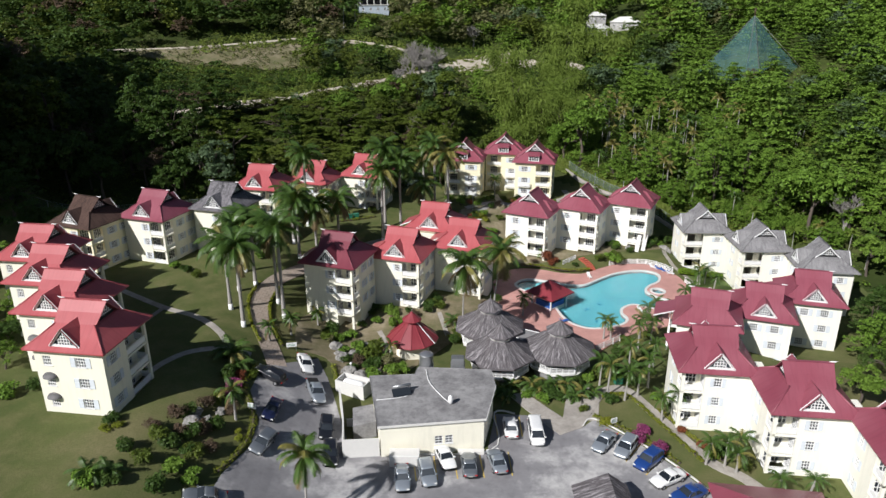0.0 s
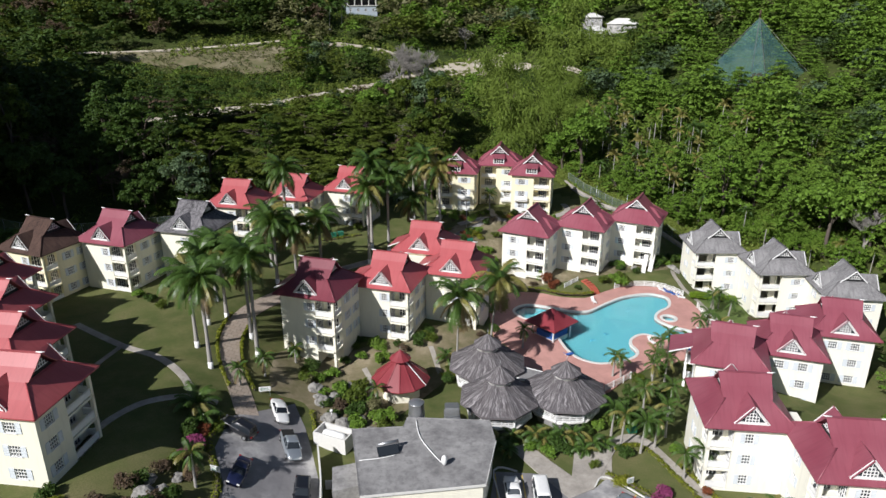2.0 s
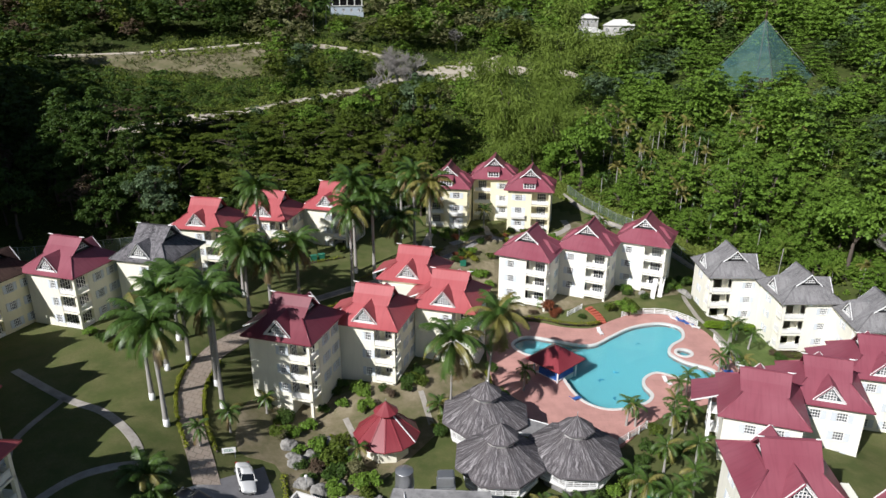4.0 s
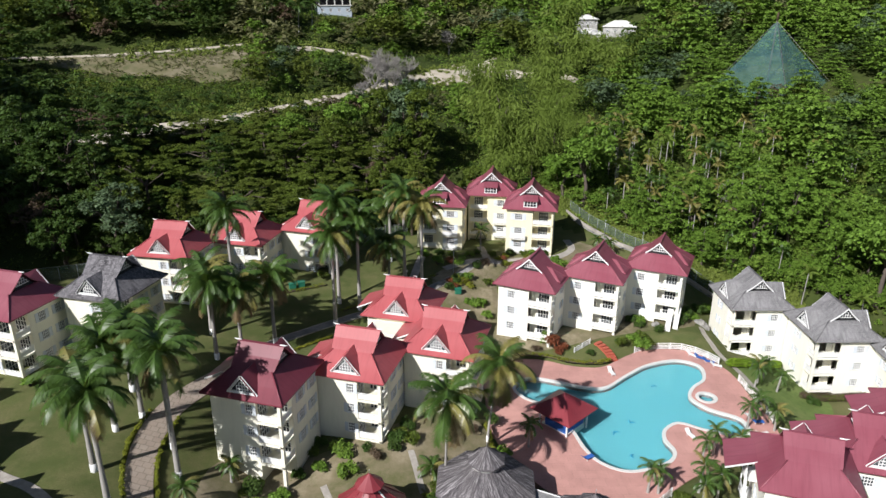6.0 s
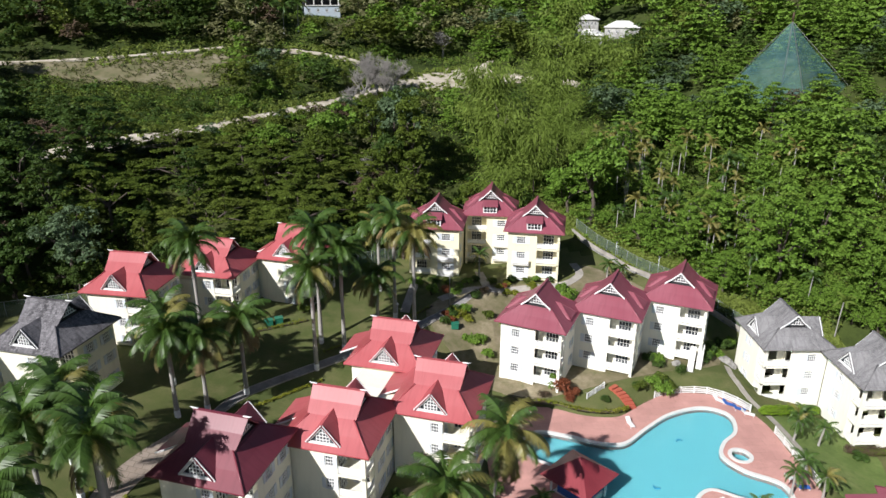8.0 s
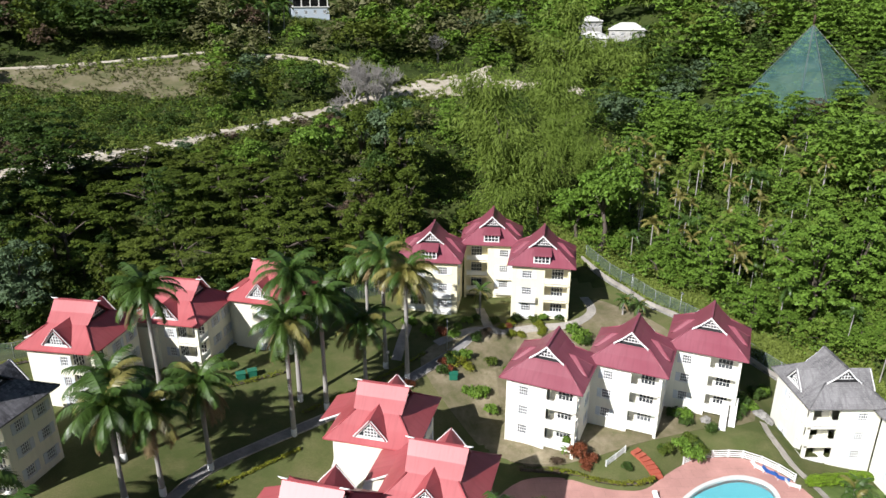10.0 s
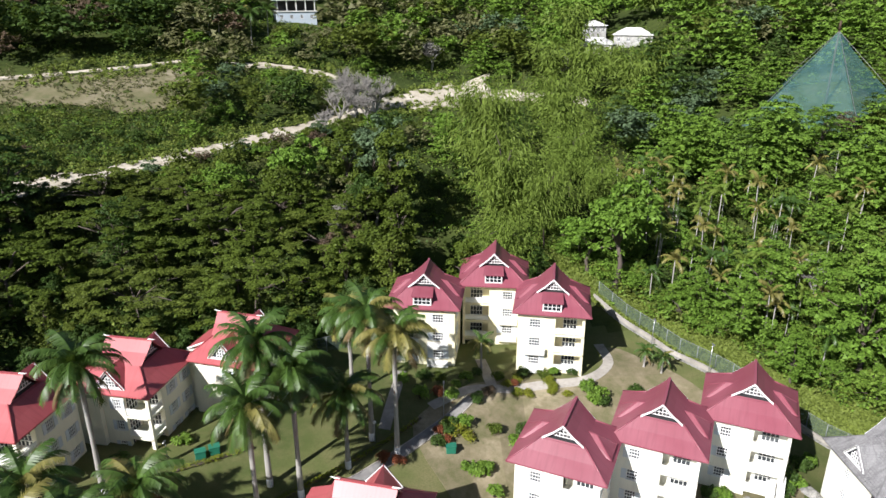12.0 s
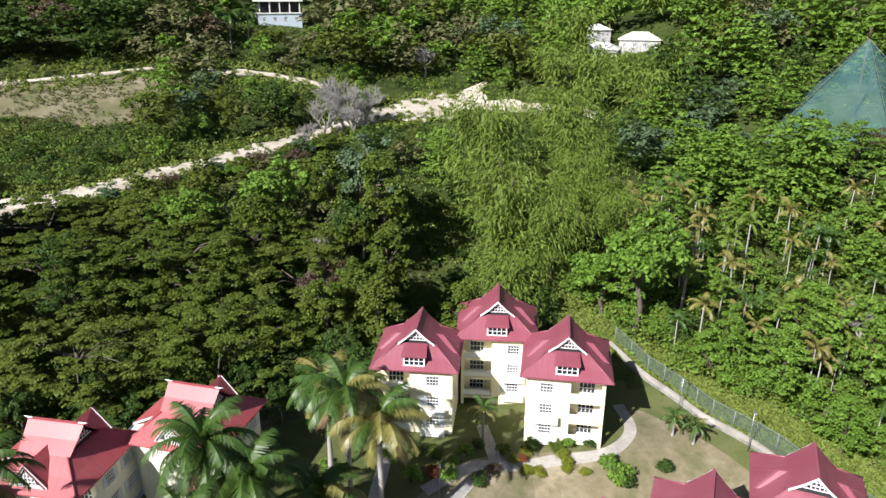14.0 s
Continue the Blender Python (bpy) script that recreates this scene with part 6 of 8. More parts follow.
def chain_fence(points, h=2.6, label="tall green-grey chain-link boundary fence"):
    pts = [Vector((*p, 0)) for p in points]
    home = thing("fence", pose(0, 0, 0), label, "fence", "boundary fences")
    line = []
    for a, b in zip(pts, pts[1:]):
        n = max(1, round((b - a).length / 3.0))
        line += [a.lerp(b, k / n) for k in range(n)]
    line.append(pts[-1])
    for p in line:
        bm = bmesh.new()
        z = gz(p.x, p.y)
        tube(bm, [(p.x, p.y, z - 0.4), (p.x, p.y, z + h)], [0.05, 0.05], 6)
        part("post", bm, FENCE_POST, home)
    for a, b in zip(line, line[1:]):
        bm = bmesh.new()
        za, zb = gz(a.x, a.y), gz(b.x, b.y)
        n = Vector((b - a).normalized())
        o = Vector((-n.y, n.x, 0)) * 0.02
        v = [bm.verts.new(q) for q in ((a.x, a.y, za), (b.x, b.y, zb), (b.x, b.y, zb + h - 0.05), (a.x, a.y, za + h - 0.05))]
        bm.faces.new(v)
        part("wire_panel", bm, WIRE, home)
        bm = bmesh.new()
        beam(bm, (a.x, a.y, za + h), (b.x, b.y, zb + h), 0.05)
        part("rail", bm, FENCE_POST, home)


EDGE_LINE = [(34.0, 189.0), (36.6, 182.0), (39.4, 177.0), (41.8, 172.4), (45.2, 167.8), (48.8, 164.2), (56.0, 161.2), (63.0, 158.0)]
chain_fence([(p[0] + 1.0, p[1] + 0.8) for p in EDGE_LINE])
strip("wall_boundary", EDGE_LINE, 0.3, ROCK, 0, 0.95, "low rough stone boundary wall below a fence", "wall")
strip("trim", EDGE_LINE, 0.34, CONCRETE, 0.9, 0.1, "pale concrete capping of a low stone wall", "wall capping")
chain_fence([(-95, 148), (-75, 152.5), (-55, 159), (-45, 163), (-30, 169.5), (-12, 175.5), (-2, 180)])


def lamp_post(x, y, h, globe):
    home = thing("street_lamp", pose(x, y, gz(x, y)), "thin grey garden lamp post with a white globe" if globe else "tall grey lamp post with a small lamp head", "lamp post", "lamp posts")
    bm = bmesh.new()
    tube(bm, [(0, 0, -0.3), (0, 0, h)], [0.07, 0.045], 8)
    part("pole", bm, STEEL, home)
    bm = bmesh.new()
    if globe:
        bmesh.ops.create_icosphere(bm, subdivisions=2, radius=0.22, matrix=Matrix.Translation((0, 0, h + 0.15)))
        part("globe", bm, WHITE, home)
    else:
        box(bm, -0.12, -0.5, h - 0.05, 0.12, 0.15, h + 0.1)
        bmesh.ops.bevel(bm, geom=bm.edges[:], offset=0.03, segments=1, affect="EDGES")
        part("lamp_head", bm, STEEL, home)


for x, y, h, gl in ((-1.7, 156.0, 2.6, True), (-23.5, 124.0, 2.4, True), (-14.0, 93.8, 2.0, True), (44.6, 167.0, 5.5, False), (39.2, 175.0, 5.0, False), (-6.5, 177.6, 5.5, False), (-48.0, 160.5, 5.5, False), (49.0, 163.0, 5.0, False), (-25.2, 152.0, 3.0, False), (7.0, 160.8, 5.0, False)):
    lamp_post(x, y, h, gl)


def lounger(x, y, turn, mat, label):
    home = thing("sun_lounger", pose(x, y, DECK_Z, 0, 0, turn), label, "sun lounger", "sun loungers")
    bm = bmesh.new()
    box(bm, -0.32, -0.95, 0.28, 0.32, 0.35, 0.36)
    part("seat", bm, mat, home)
    bm = bmesh.new()
    v = [bm.verts.new(p) for p in ((-0.32, 0.35, 0.30), (0.32, 0.35, 0.30), (0.32, 0.9, 0.75), (-0.32, 0.9, 0.75))]
    f = bm.faces.new(v)
    g = bmesh.ops.extrude_face_region(bm, geom=[f])["geom"]
    for w in g:
        if isinstance(w, bmesh.types.BMVert):
            w.co.z += 0.08
    part("backrest", bm, mat, home)
    for sx in (-0.28, 0.28):
        for sy in (-0.85, 0.3):
            bm = bmesh.new()
            box(bm, sx - 0.03, sy - 0.03, 0, sx + 0.03, sy + 0.03, 0.28)
            part("leg", bm, WHITE, home)


for x, y, a, k in ((45.3, 139.3, 40, 0), (46.3, 138.3, 50, 1), (47.2, 137.1, 55, 1), (47.9, 135.8, 60, 0), (47.0, 122.0, 80, 0), (47.4, 120.4, 85, 1), (46.8, 117.5, 100, 0), (44.6, 115.0, 130, 0), (22.0, 113.2, 120, 1), (37.0, 117.6, 20, 0), (30.6, 134.2, 10, 0), (46.2, 115.8, 110, 0), (42.6, 114.6, 160, 1)):
    lounger(x, y, a, BLUE if k else WHITE, "blue cushioned sun lounger on the pool deck" if k else "white plastic sun lounger on the pool deck")
# signboards with unreadable lettering, bins
def sign(x, y, turn, w, h, label):
    home = thing("sign", pose(x, y, gz(x, y), 0, 0, turn), label, "sign", "garden signs")
    bm = bmesh.new()
    box(bm, -w / 2, -0.04, 0.6, w / 2, 0.04, 0.6 + h)
    part("board", bm, WHITE, home)
    for sx in (-1, 1):
        bm = bmesh.new()
        box(bm, sx * w * 0.4 - 0.04, 0.04, -0.3, sx * w * 0.4 + 0.04, 0.1, 0.6 + h * 0.8)
        part("post", bm, STEEL, home)
    for k in range(3):
        bm = bmesh.new()
        box(bm, -w * 0.36, -0.05, 0.6 + h * (0.25 + 0.22 * k), w * (0.36 - 0.06 * k), -0.042, 0.6 + h * (0.25 + 0.22 * k) + 0.06)
        part("bar", bm, GREEN_PAINT, home)


sign(-25.0, 78.6, -20, 1.3, 0.8, "white garden sign with plain dark bars")
sign(-23.6, 96.6, 10, 1.6, 0.7, "white garden sign with plain dark bars")
sign(23.6, 80.6, 25, 1.0, 0.8, "white garden sign with plain dark bars")
for x, y, a in ((-21.8, 153.0, 20), (-20.4, 153.8, 20), (7.6, 155.4, 0), (26.8, 91.8, 10)):
    bn = thing("bin", pose(x, y, gz(x, y), 0, 0, a), "dark green painted metal bin on the grass", "bin", "bins")
    bm = bmesh.new()
    box(bm, -0.6, -0.45, 0, 0.6, 0.45, 0.95)
    bmesh.ops.bevel(bm, geom=bm.edges[:], offset=0.06, segments=1, affect="EDGES")
    part("body", bm, GREEN_PAINT, bn)
    bm = bmesh.new()
    box(bm, -0.65, -0.5, 0.95, 0.65, 0.5, 1.05)
    part("lid", bm, GREEN_PAINT, bn)

# brick steps by the pool block and a leaning white slab stair
for k in range(7):
    bm = bmesh.new()
    box(bm, -0.7, -0.33, -0.6, 0.7, 0.33, 0.14)
    tagged(put("step", mesh_of("step", bm, RED_TRIM), None, pose(32.0 - 0.05 * k - 0.035 * k * k, 138.4 + 0.62 * k, DECK_Z + 0.08 + 0.17 * k, 0, 0, 4 + 5 * k)), "red brick garden step", "step", "garden steps", "structure")
for (x, y, a) in ((44.0, 147.2, -27), (45.6, 147.9, -27)):
    bm = bmesh.new()
    v = [bm.verts.new(p) for p in ((-0.45, -1.8, 0), (0.45, -1.8, 0), (0.45, 0.6, 3.4), (-0.45, 0.6, 3.4))]
    f = bm.faces.new(v)
    g = bmesh.ops.extrude_face_region(bm, geom=[f])["geom"]
    for w in g:
        if isinstance(w, bmesh.types.BMVert):
            w.co.y += 0.25
    bmesh.ops.recalc_face_normals(bm, faces=bm.faces[:])
    tagged(put("buttress", mesh_of("buttress", bm, WHITE_CONC), None, pose(x, y, gz(x, y) - 0.2, 0, 0, a)), "sloping white concrete buttress at a wall", "buttress", "buttresses", "structure")

# ---- net pyramid and hill houses ----
px, py, ptop = 106.0, 250.0, 37.0
pyr = thing("net_pyramid", pose(px, py, 0), "blue-green net pyramid on a central mast", "net tent")
pz = gz(px, py) + 1.0
bm = bmesh.new()
base = [(px + 22 * math.cos(a), py + 22 * math.sin(a)) for a in (radians(-100), radians(-28), radians(44), radians(116), radians(188))]
rings = []
for t in (0, 0.33, 0.66, 1):
    rings.append([bm.verts.new(((bx - px) * (1 - t) ** 1.12, (by - py) * (1 - t) ** 1.12, (pz - 6 if t == 0 else pz - 6 + (ptop - pz + 6) * t))) for bx, by in base])
for r, s in zip(rings, rings[1:]):
    for k in range(5):
        bm.faces.new((r[k], r[(k + 1) % 5], s[(k + 1) % 5], s[k]))
part("net", bm, NETM.m, pyr)
bm = bmesh.new()
tube(bm, [(0, 0, pz - 3), (0, 0, ptop + 0.3)], [0.3, 0.22], 8)
part("mast", bm, BARK, pyr)
bm = bmesh.new()
tube(bm, [(0, 0, ptop + 0.2), (0, 0, ptop + 2.4)], [0.35, 0.25], 8)
part("mast_top", bm, LEAF_RUST, pyr, "rusty red mast top")
for k in range(5):
    bm = bmesh.new()
    bx, by = base[k]
    beam(bm, (bx - px, by - py, pz - 6), (0, 0, ptop), 0.09)
    part("cable", bm, STEEL, pyr)


def hill_house(x, y, w, d, h, turn, wall, roof, label, z=None):
    home = thing("house", pose(x, y, (gz(x, y) if z is None else z), 0, 0, turn), label, "house", "hill houses")
    bm = bmesh.new()
    holes = [(w * (k + 0.5) / 4 - 0.5, w * (k + 0.5) / 4 + 0.5, h * 0.45, h * 0.75) for k in range(4)]
    wall_face(bm, (-w / 2, -d / 2), (w / 2, -d / 2), -5, h, holes)
    wall_face(bm, (w / 2, -d / 2), (w / 2, d / 2), -5, h)
    wall_face(bm, (w / 2, d / 2), (-w / 2, d / 2), -5, h)
    wall_face(bm, (-w / 2, d / 2), (-w / 2, -d / 2), -5, h)
    part("wall", bm, wall, home)
    for a, b, c, e in holes:
        place_window(home, ((a + b) / 2 - w / 2, -d / 2), (0, -1), c, b - a, e - c, False)
    bm = bmesh.new()
    if roof is None:
        box(bm, -w / 2 - 0.3, -d / 2 - 0.3, h, w / 2 + 0.3, d / 2 + 0.3, h + 0.3)
        part("floor_slab", bm, WHITE_CONC, home)
        bm = bmesh.new()                                         # set-back upper storey behind a columned porch, porch shade put into its colour
        box(bm, -w / 2 + 0.5, -d / 2 + 2.6, h + 0.3, w / 2 - 0.5, d / 2 - 0.3, h + 3.6)
        part("upper_wall", bm, DARK, home, "dark shaded upper storey")
        for k in range(5):
            bm = bmesh.new()
            xx = -w / 2 + 0.5 + (w - 1.0) * k / 4
            box(bm, xx - 0.17, -d / 2 + 0.1, h + 0.3, xx + 0.17, -d / 2 + 0.44, h + 3.6)
            part("column", bm, WHITE_CONC, home)
        bm = bmesh.new()
        box(bm, -w / 2 - 0.6, -d / 2 - 0.4, h + 3.6, w / 2 + 0.6, d / 2 + 0.4, h + 3.9)
        part("roof", bm, WHITE_CONC, home)
    else:
        a = [bm.verts.new((sx * (w / 2 + 0.5), sy * (d / 2 + 0.5), h)) for sx, sy in ((-1, -1), (1, -1), (1, 1), (-1, 1))]
        b = [bm.verts.new((sx * (w / 2 - d / 2 + 0.3), 0, h + d * 0.28)) for sx in (-1, 1)]
        for f in ((a[0], a[1], b[1], b[0]), (a[2], a[3], b[0], b[1]), (a[1], a[2], b[1]), (a[3], a[0], b[0]), a[::-1]):
            bm.faces.new(f)
        part("roof", bm, roof, home)
    return home


WORN_WHITE = concrete_mat("stained_white_render", (0.46, 0.45, 0.43), (0.22, 0.21, 0.20), (0.62, 0.61, 0.59), 0.5)
PALE_BLUE = plain("pale_blue_render", (0.50, 0.57, 0.64), 0.8)
hill_house(-33.6, 336.5, 13.4, 9, 3.9, 16, PALE_BLUE, None, "pale blue two-storey house with a dark columned porch", 35.4)
hill_house(78, 316, 12, 8, 3.6, -16, WORN_WHITE, WHITE_CONC, "white house with a white hipped roof on the hill", 28.8)
hill_house(66, 314.5, 10, 7, 3.2, -24, WORN_WHITE, WHITE_CONC, "low white outbuilding on the hill", 26.6)
hill_house(67, 325, 7, 6, 3.4, 10, WORN_WHITE, WHITE_CONC, "small white house with a hipped roof among trees", 31.4)

# ---- plants ----
rs = np.random.RandomState(7)


def leaf_cloud(rng, centres, radii, per, size, up=0.8, droop=0.0, long=1.0):
    """Loose leaf sprays in clumps: ellipsoids of the given centres and radii; an array (n, 3, 3)."""
    centres, radii = np.asarray(centres, float), np.asarray(radii, float)
    n = len(centres) * per
    c, r = np.repeat(centres, per, 0), np.repeat(radii, per, 0)
    d = rng.normal(size=(n, 3))
    d /= np.linalg.norm(d, axis=1)[:, None]
    d[:, 2] = np.where(d[:, 2] < -0.35, -d[:, 2], d[:, 2])
    p = c + d * r * rng.uniform(0.55, 1.0, (n, 1))
    nrm = d * 0.7 + np.array([0, 0, up]) + rng.normal(size=(n, 3)) * 0.45
    nrm /= np.linalg.norm(nrm, axis=1)[:, None]
    a = np.cross(nrm, rng.normal(size=(n, 3)))
    a /= np.linalg.norm(a, axis=1)[:, None]
    b = np.cross(nrm, a)
    s = size * rng.uniform(0.6, 1.3, (n, 1))
    a, b = a * s * 0.5 * long, b * s * 0.5
    fold = nrm * s * 0.16
    return np.stack([p - a - b * 0.75 - fold * 0.3, p + a * 0.9 - b * 0.5 + fold * 0.5, p + b * 0.95 - fold - np.array([0, 0, droop]) * s], 1)


def crown_shape(rng, kind):
    """Clump centres and radii of a crown about 10 m high, 10 m wide."""
    C, Rr = [], []
    if kind == "layered":
        for lv in range(7):
            z = 3.0 + lv * 1.3
            rad = (4.3, 5.0, 4.8, 4.2, 3.4, 2.3, 1.0)[lv]
            n = (6, 7, 7, 6, 5, 4, 2)[lv]
            for k in range(n):
                a = math.tau * (k + rng.uniform(-0.45, 0.45)) / n + lv * 1.9
                reach, tip = rad * rng.uniform(0.65, 1.1), rng.uniform(-0.7, 0.5)
                for t in (0.4, 0.72, 1.0):
                    r = reach * t
                    C.append((r * math.cos(a), r * math.sin(a), z + 0.5 * math.sin(t * 2.6) + tip * t * t))
                    w = rng.uniform(0.75, 1.15) * (1.15 - 0.3 * t)
                    Rr.append((w, w, w * 0.4))
    elif kind == "flat":
        for k in range(52):                                      # pads of foliage, each several clumps wide
            a, r = rng.uniform(0, math.tau), 11.0 * math.sqrt(rng.uniform(0.0, 1))
            z = 10.8 - 0.046 * r * r + rng.uniform(-1.5, 0.8) + 0.8 * math.sin(a * 5 + r)
            x0, y0 = r * math.cos(a), r * math.sin(a)
            for _ in range(5):
                u, v = rng.normal(0, 1.25), rng.normal(0, 0.7)
                C.append((x0 - u * math.sin(a) + v * math.cos(a), y0 + u * math.cos(a) + v * math.sin(a), z - 0.08 * abs(u) - 0.12 * v))
                w = rng.uniform(0.65, 1.1)
                Rr.append((w, w, w * 0.27))
    elif kind == "round":
        lobes = [(rng.uniform(-2.4, 2.4), rng.uniform(-2.4, 2.4), rng.uniform(4.5, 7.6), rng.uniform(1.9, 3.1)) for _ in range(6)]
        for k in range(66):
            lx, ly, lz, lr = lobes[k % 6]
            d = rng.normal(size=3)
            d /= np.linalg.norm(d)
            d[2] = abs(d[2]) * 0.9 - 0.25
            C.append((lx + d[0] * lr, ly + d[1] * lr, lz + d[2] * lr))
            w = rng.uniform(0.65, 1.2)
            Rr.append((w, w, w * 0.75))
    elif kind == "tall":
        for k in range(60):
            z = rng.uniform(3.0, 11.5)
            rad = 2.9 * math.sin(math.pi * min(1, (z - 1.2) / 11.5)) ** 0.7
            a, r = rng.uniform(0, math.tau), rad * math.sqrt(rng.uniform(0.15, 1))
            C.append((r * math.cos(a), r * math.sin(a), z))
            w = rng.uniform(0.6, 1.15)
            Rr.append((w, w, w * 0.8))
    elif kind == "scrub":
        for k in range(34):
            a, r = rng.uniform(0, math.tau), 4.2 * math.sqrt(rng.uniform(0, 1))
            C.append((r * math.cos(a), r * math.sin(a), 1.0 + rng.uniform(0.35, 1.0) * 5.5 * (1 - (r / 5.2) ** 2)))
            w = rng.uniform(0.7, 1.2)
            Rr.append((w, w, w * 0.7))
    return C, Rr


def plume_cloud(rng, plumes, per, length):
    """Bamboo: arching culms, their thin leaves hanging along the outer half; an array (n, 3, 3)."""
    out, tips = [], []
    for k in range(plumes):
        az, reach, top = rng.uniform(0, math.tau), rng.uniform(0.6, 5.4), rng.uniform(6.5, 13.0)
        way = np.array([math.cos(az), math.sin(az), 0])
        t = rng.uniform(0.28, 1.0, per) ** 0.8
        r = 0.4 + reach * t ** 2.3
        z = top * (t - 0.34 * t ** 4)
        p = way * r[:, None] + np.array([0, 0, 1]) * z[:, None] + rng.normal(size=(per, 3)) * (0.20 + 0.42 * t[:, None])
        d = way * 0.6 + np.array([0, 0, -0.62]) + rng.normal(size=(per, 3)) * 0.42
        d /= np.linalg.norm(d, axis=1)[:, None]
        b = np.cross(d, rng.normal(size=(per, 3)) + np.array([0, 0, 0.8]))
        b /= np.linalg.norm(b, axis=1)[:, None]
        L = length * rng.uniform(0.6, 1.4, (per, 1))
        out.append(np.stack([p - b * L * 0.14, p + b * L * 0.14, p + d * L], 1))
        tips.append(tuple(way * (0.4 + reach * 0.6) + np.array([0, 0, top * 0.68])))
    return np.concatenate(out), tips


def trunk_bm(rng, kind, C, lean=0.3):
    bm = bmesh.new()
    top = 1.6 if kind == "scrub" else 4.2 if kind in ("layered", "round") else 6.5
    r0 = 0.34 if kind != "plume" else 0.16
    mid = (rng.uniform(-lean, lean), rng.uniform(-lean, lean), top * 0.55)
    end = (rng.uniform(-lean, lean) * 1.6, rng.uniform(-lean, lean) * 1.6, top)
    tube(bm, [(0, 0, -1.6), (0, 0, 0.2), mid, end], [r0 * 1.35, r0, r0 * 0.75, r0 * 0.55], 7)
    for k in range(7):
        c = C[rng.randint(len(C))]
        m = (np.array(end) * 0.5 + np.array(c) * 0.5) + np.array([0, 0, 0.5])
        tube(bm, [(end[0] * 0.8, end[1] * 0.8, end[2] * 0.85), m, c], [r0 * 0.5, r0 * 0.3, r0 * 0.1], 5)
    return bm


def tree_kind(kind, mat, per, size, variants, seed):
    out = []
    for k in range(variants):
        rng = np.random.RandomState(seed + k)
        if kind == "plume":
            q, C = plume_cloud(rng, 48, per, size)
        else:
            C, Rr = crown_shape(rng, kind)
            q = leaf_cloud(rng, C, Rr, per, size, 1.8 if kind == "flat" else 1.5 if kind == "layered" else 1.1)
        out.append((mesh_of("trunk", trunk_bm(rng, kind, C), BARK), quads("crown", q, mat)))
    return out


TREES = {
    "layered": tree_kind("layered", LEAF_MID, 37, 0.44, 4, 11), "layered_deep": tree_kind("layered", LEAF_DEEP, 42, 0.40, 2, 21),
    "flat": tree_kind("flat", LEAF_OLIVE, 46, 0.40, 3, 31), "round": tree_kind("round", LEAF_DEEP, 52, 0.48, 3, 41), "round_mid": tree_kind("round", LEAF_MID, 54, 0.46, 2, 51),
    "tall": tree_kind("tall", LEAF_OLIVE, 60, 0.42, 2, 61), "bamboo": tree_kind("plume", LEAF_BAMBOO, 140, 0.48, 3, 71), "scrub": tree_kind("scrub", LEAF_MID, 44, 0.42, 3, 76), "scrub_dry": tree_kind("scrub", LEAF_SCRUB, 40, 0.42, 2, 79), "tall_dry": tree_kind("tall", LEAF_SCRUB, 34, 0.42, 2, 66), "blue": tree_kind("round", LEAF_BLUE, 60, 0.42, 2, 81), "olive_round": tree_kind("round", LEAF_OLIVE, 62, 0.40, 2, 86), "rust": tree_kind("round", LEAF_RUST, 34, 0.38, 2, 91)}
TREE_LABEL = {"layered": "broad tree with layered bright green leaves", "layered_deep": "broad tree with layered dark green leaves", "flat": "wide flat-topped olive green rain tree", "round": "dense dark green broadleaf tree",
              "round_mid": "dense mid-green broadleaf tree", "tall": "tall narrow olive green tree", "bamboo": "feathery yellow-green bamboo clump", "blue": "grey-green broadleaf tree on the hillside", "olive_round": "dense olive green broadleaf tree", "scrub": "low bushy mid-green tree", "scrub_dry": "low dry olive-brown bushy tree", "tall_dry": "tall thin-leaved grey-olive tree", "rust": "half-bare tree with rusty brown leaves"}


def tree(kind, x, y, s, k, turn, group="trees at the wood's edge", sz=None):
    tr, cr = TREES[kind][k % len(TREES[kind])]
    home = thing("tree", pose(x, y, gz(x, y) - 0.1, 0, 0, turn), TREE_LABEL[kind], "tree", group)
    home.scale = (s, s, sz or s)
    put("trunk", tr, home)
    put("crown", cr, home)


# keep-out: tracks, clearings, houses, blocks
TRACK = np.array([(-84, 205), (-62.5, 216.2), (-50.7, 225.1), (-32.4, 241.4), (-24.9, 249.1), (-14.0, 262), (-0.4, 274.3), (10.4, 280.1), (20, 285)], float)
TRACK4 = np.array([(18, 284), (27, 282), (36, 277), (44, 272), (52, 268)], float)
TRACK2 = np.array([(-130, 264), (-98.3, 272.7), (-71.1, 284.0), (-59.9, 290.3)], float)
TRACK3 = np.array([(-48, 292), (-34, 293), (-21.3, 291.4), (-10, 286)], float)


def track_gap(x, y, line):
    """Distance to the line, and how far the point lies before it (towards the drive)."""
    best = 1e9
    for p, q in zip(line, line[1:]):
        d = q - p
        t = min(1, max(0, ((x - p[0]) * d[0] + (y - p[1]) * d[1]) / d.dot(d)))
        best = min(best, math.hypot(x - p[0] - t * d[0], y - p[1] - t * d[1]))
    return best


def grass_line(x):
    """Where the tall grass outside the fence begins."""
    return float(np.interp(x, [28, 36, 45, 56, 74], [196, 184, 169, 163, 152]))


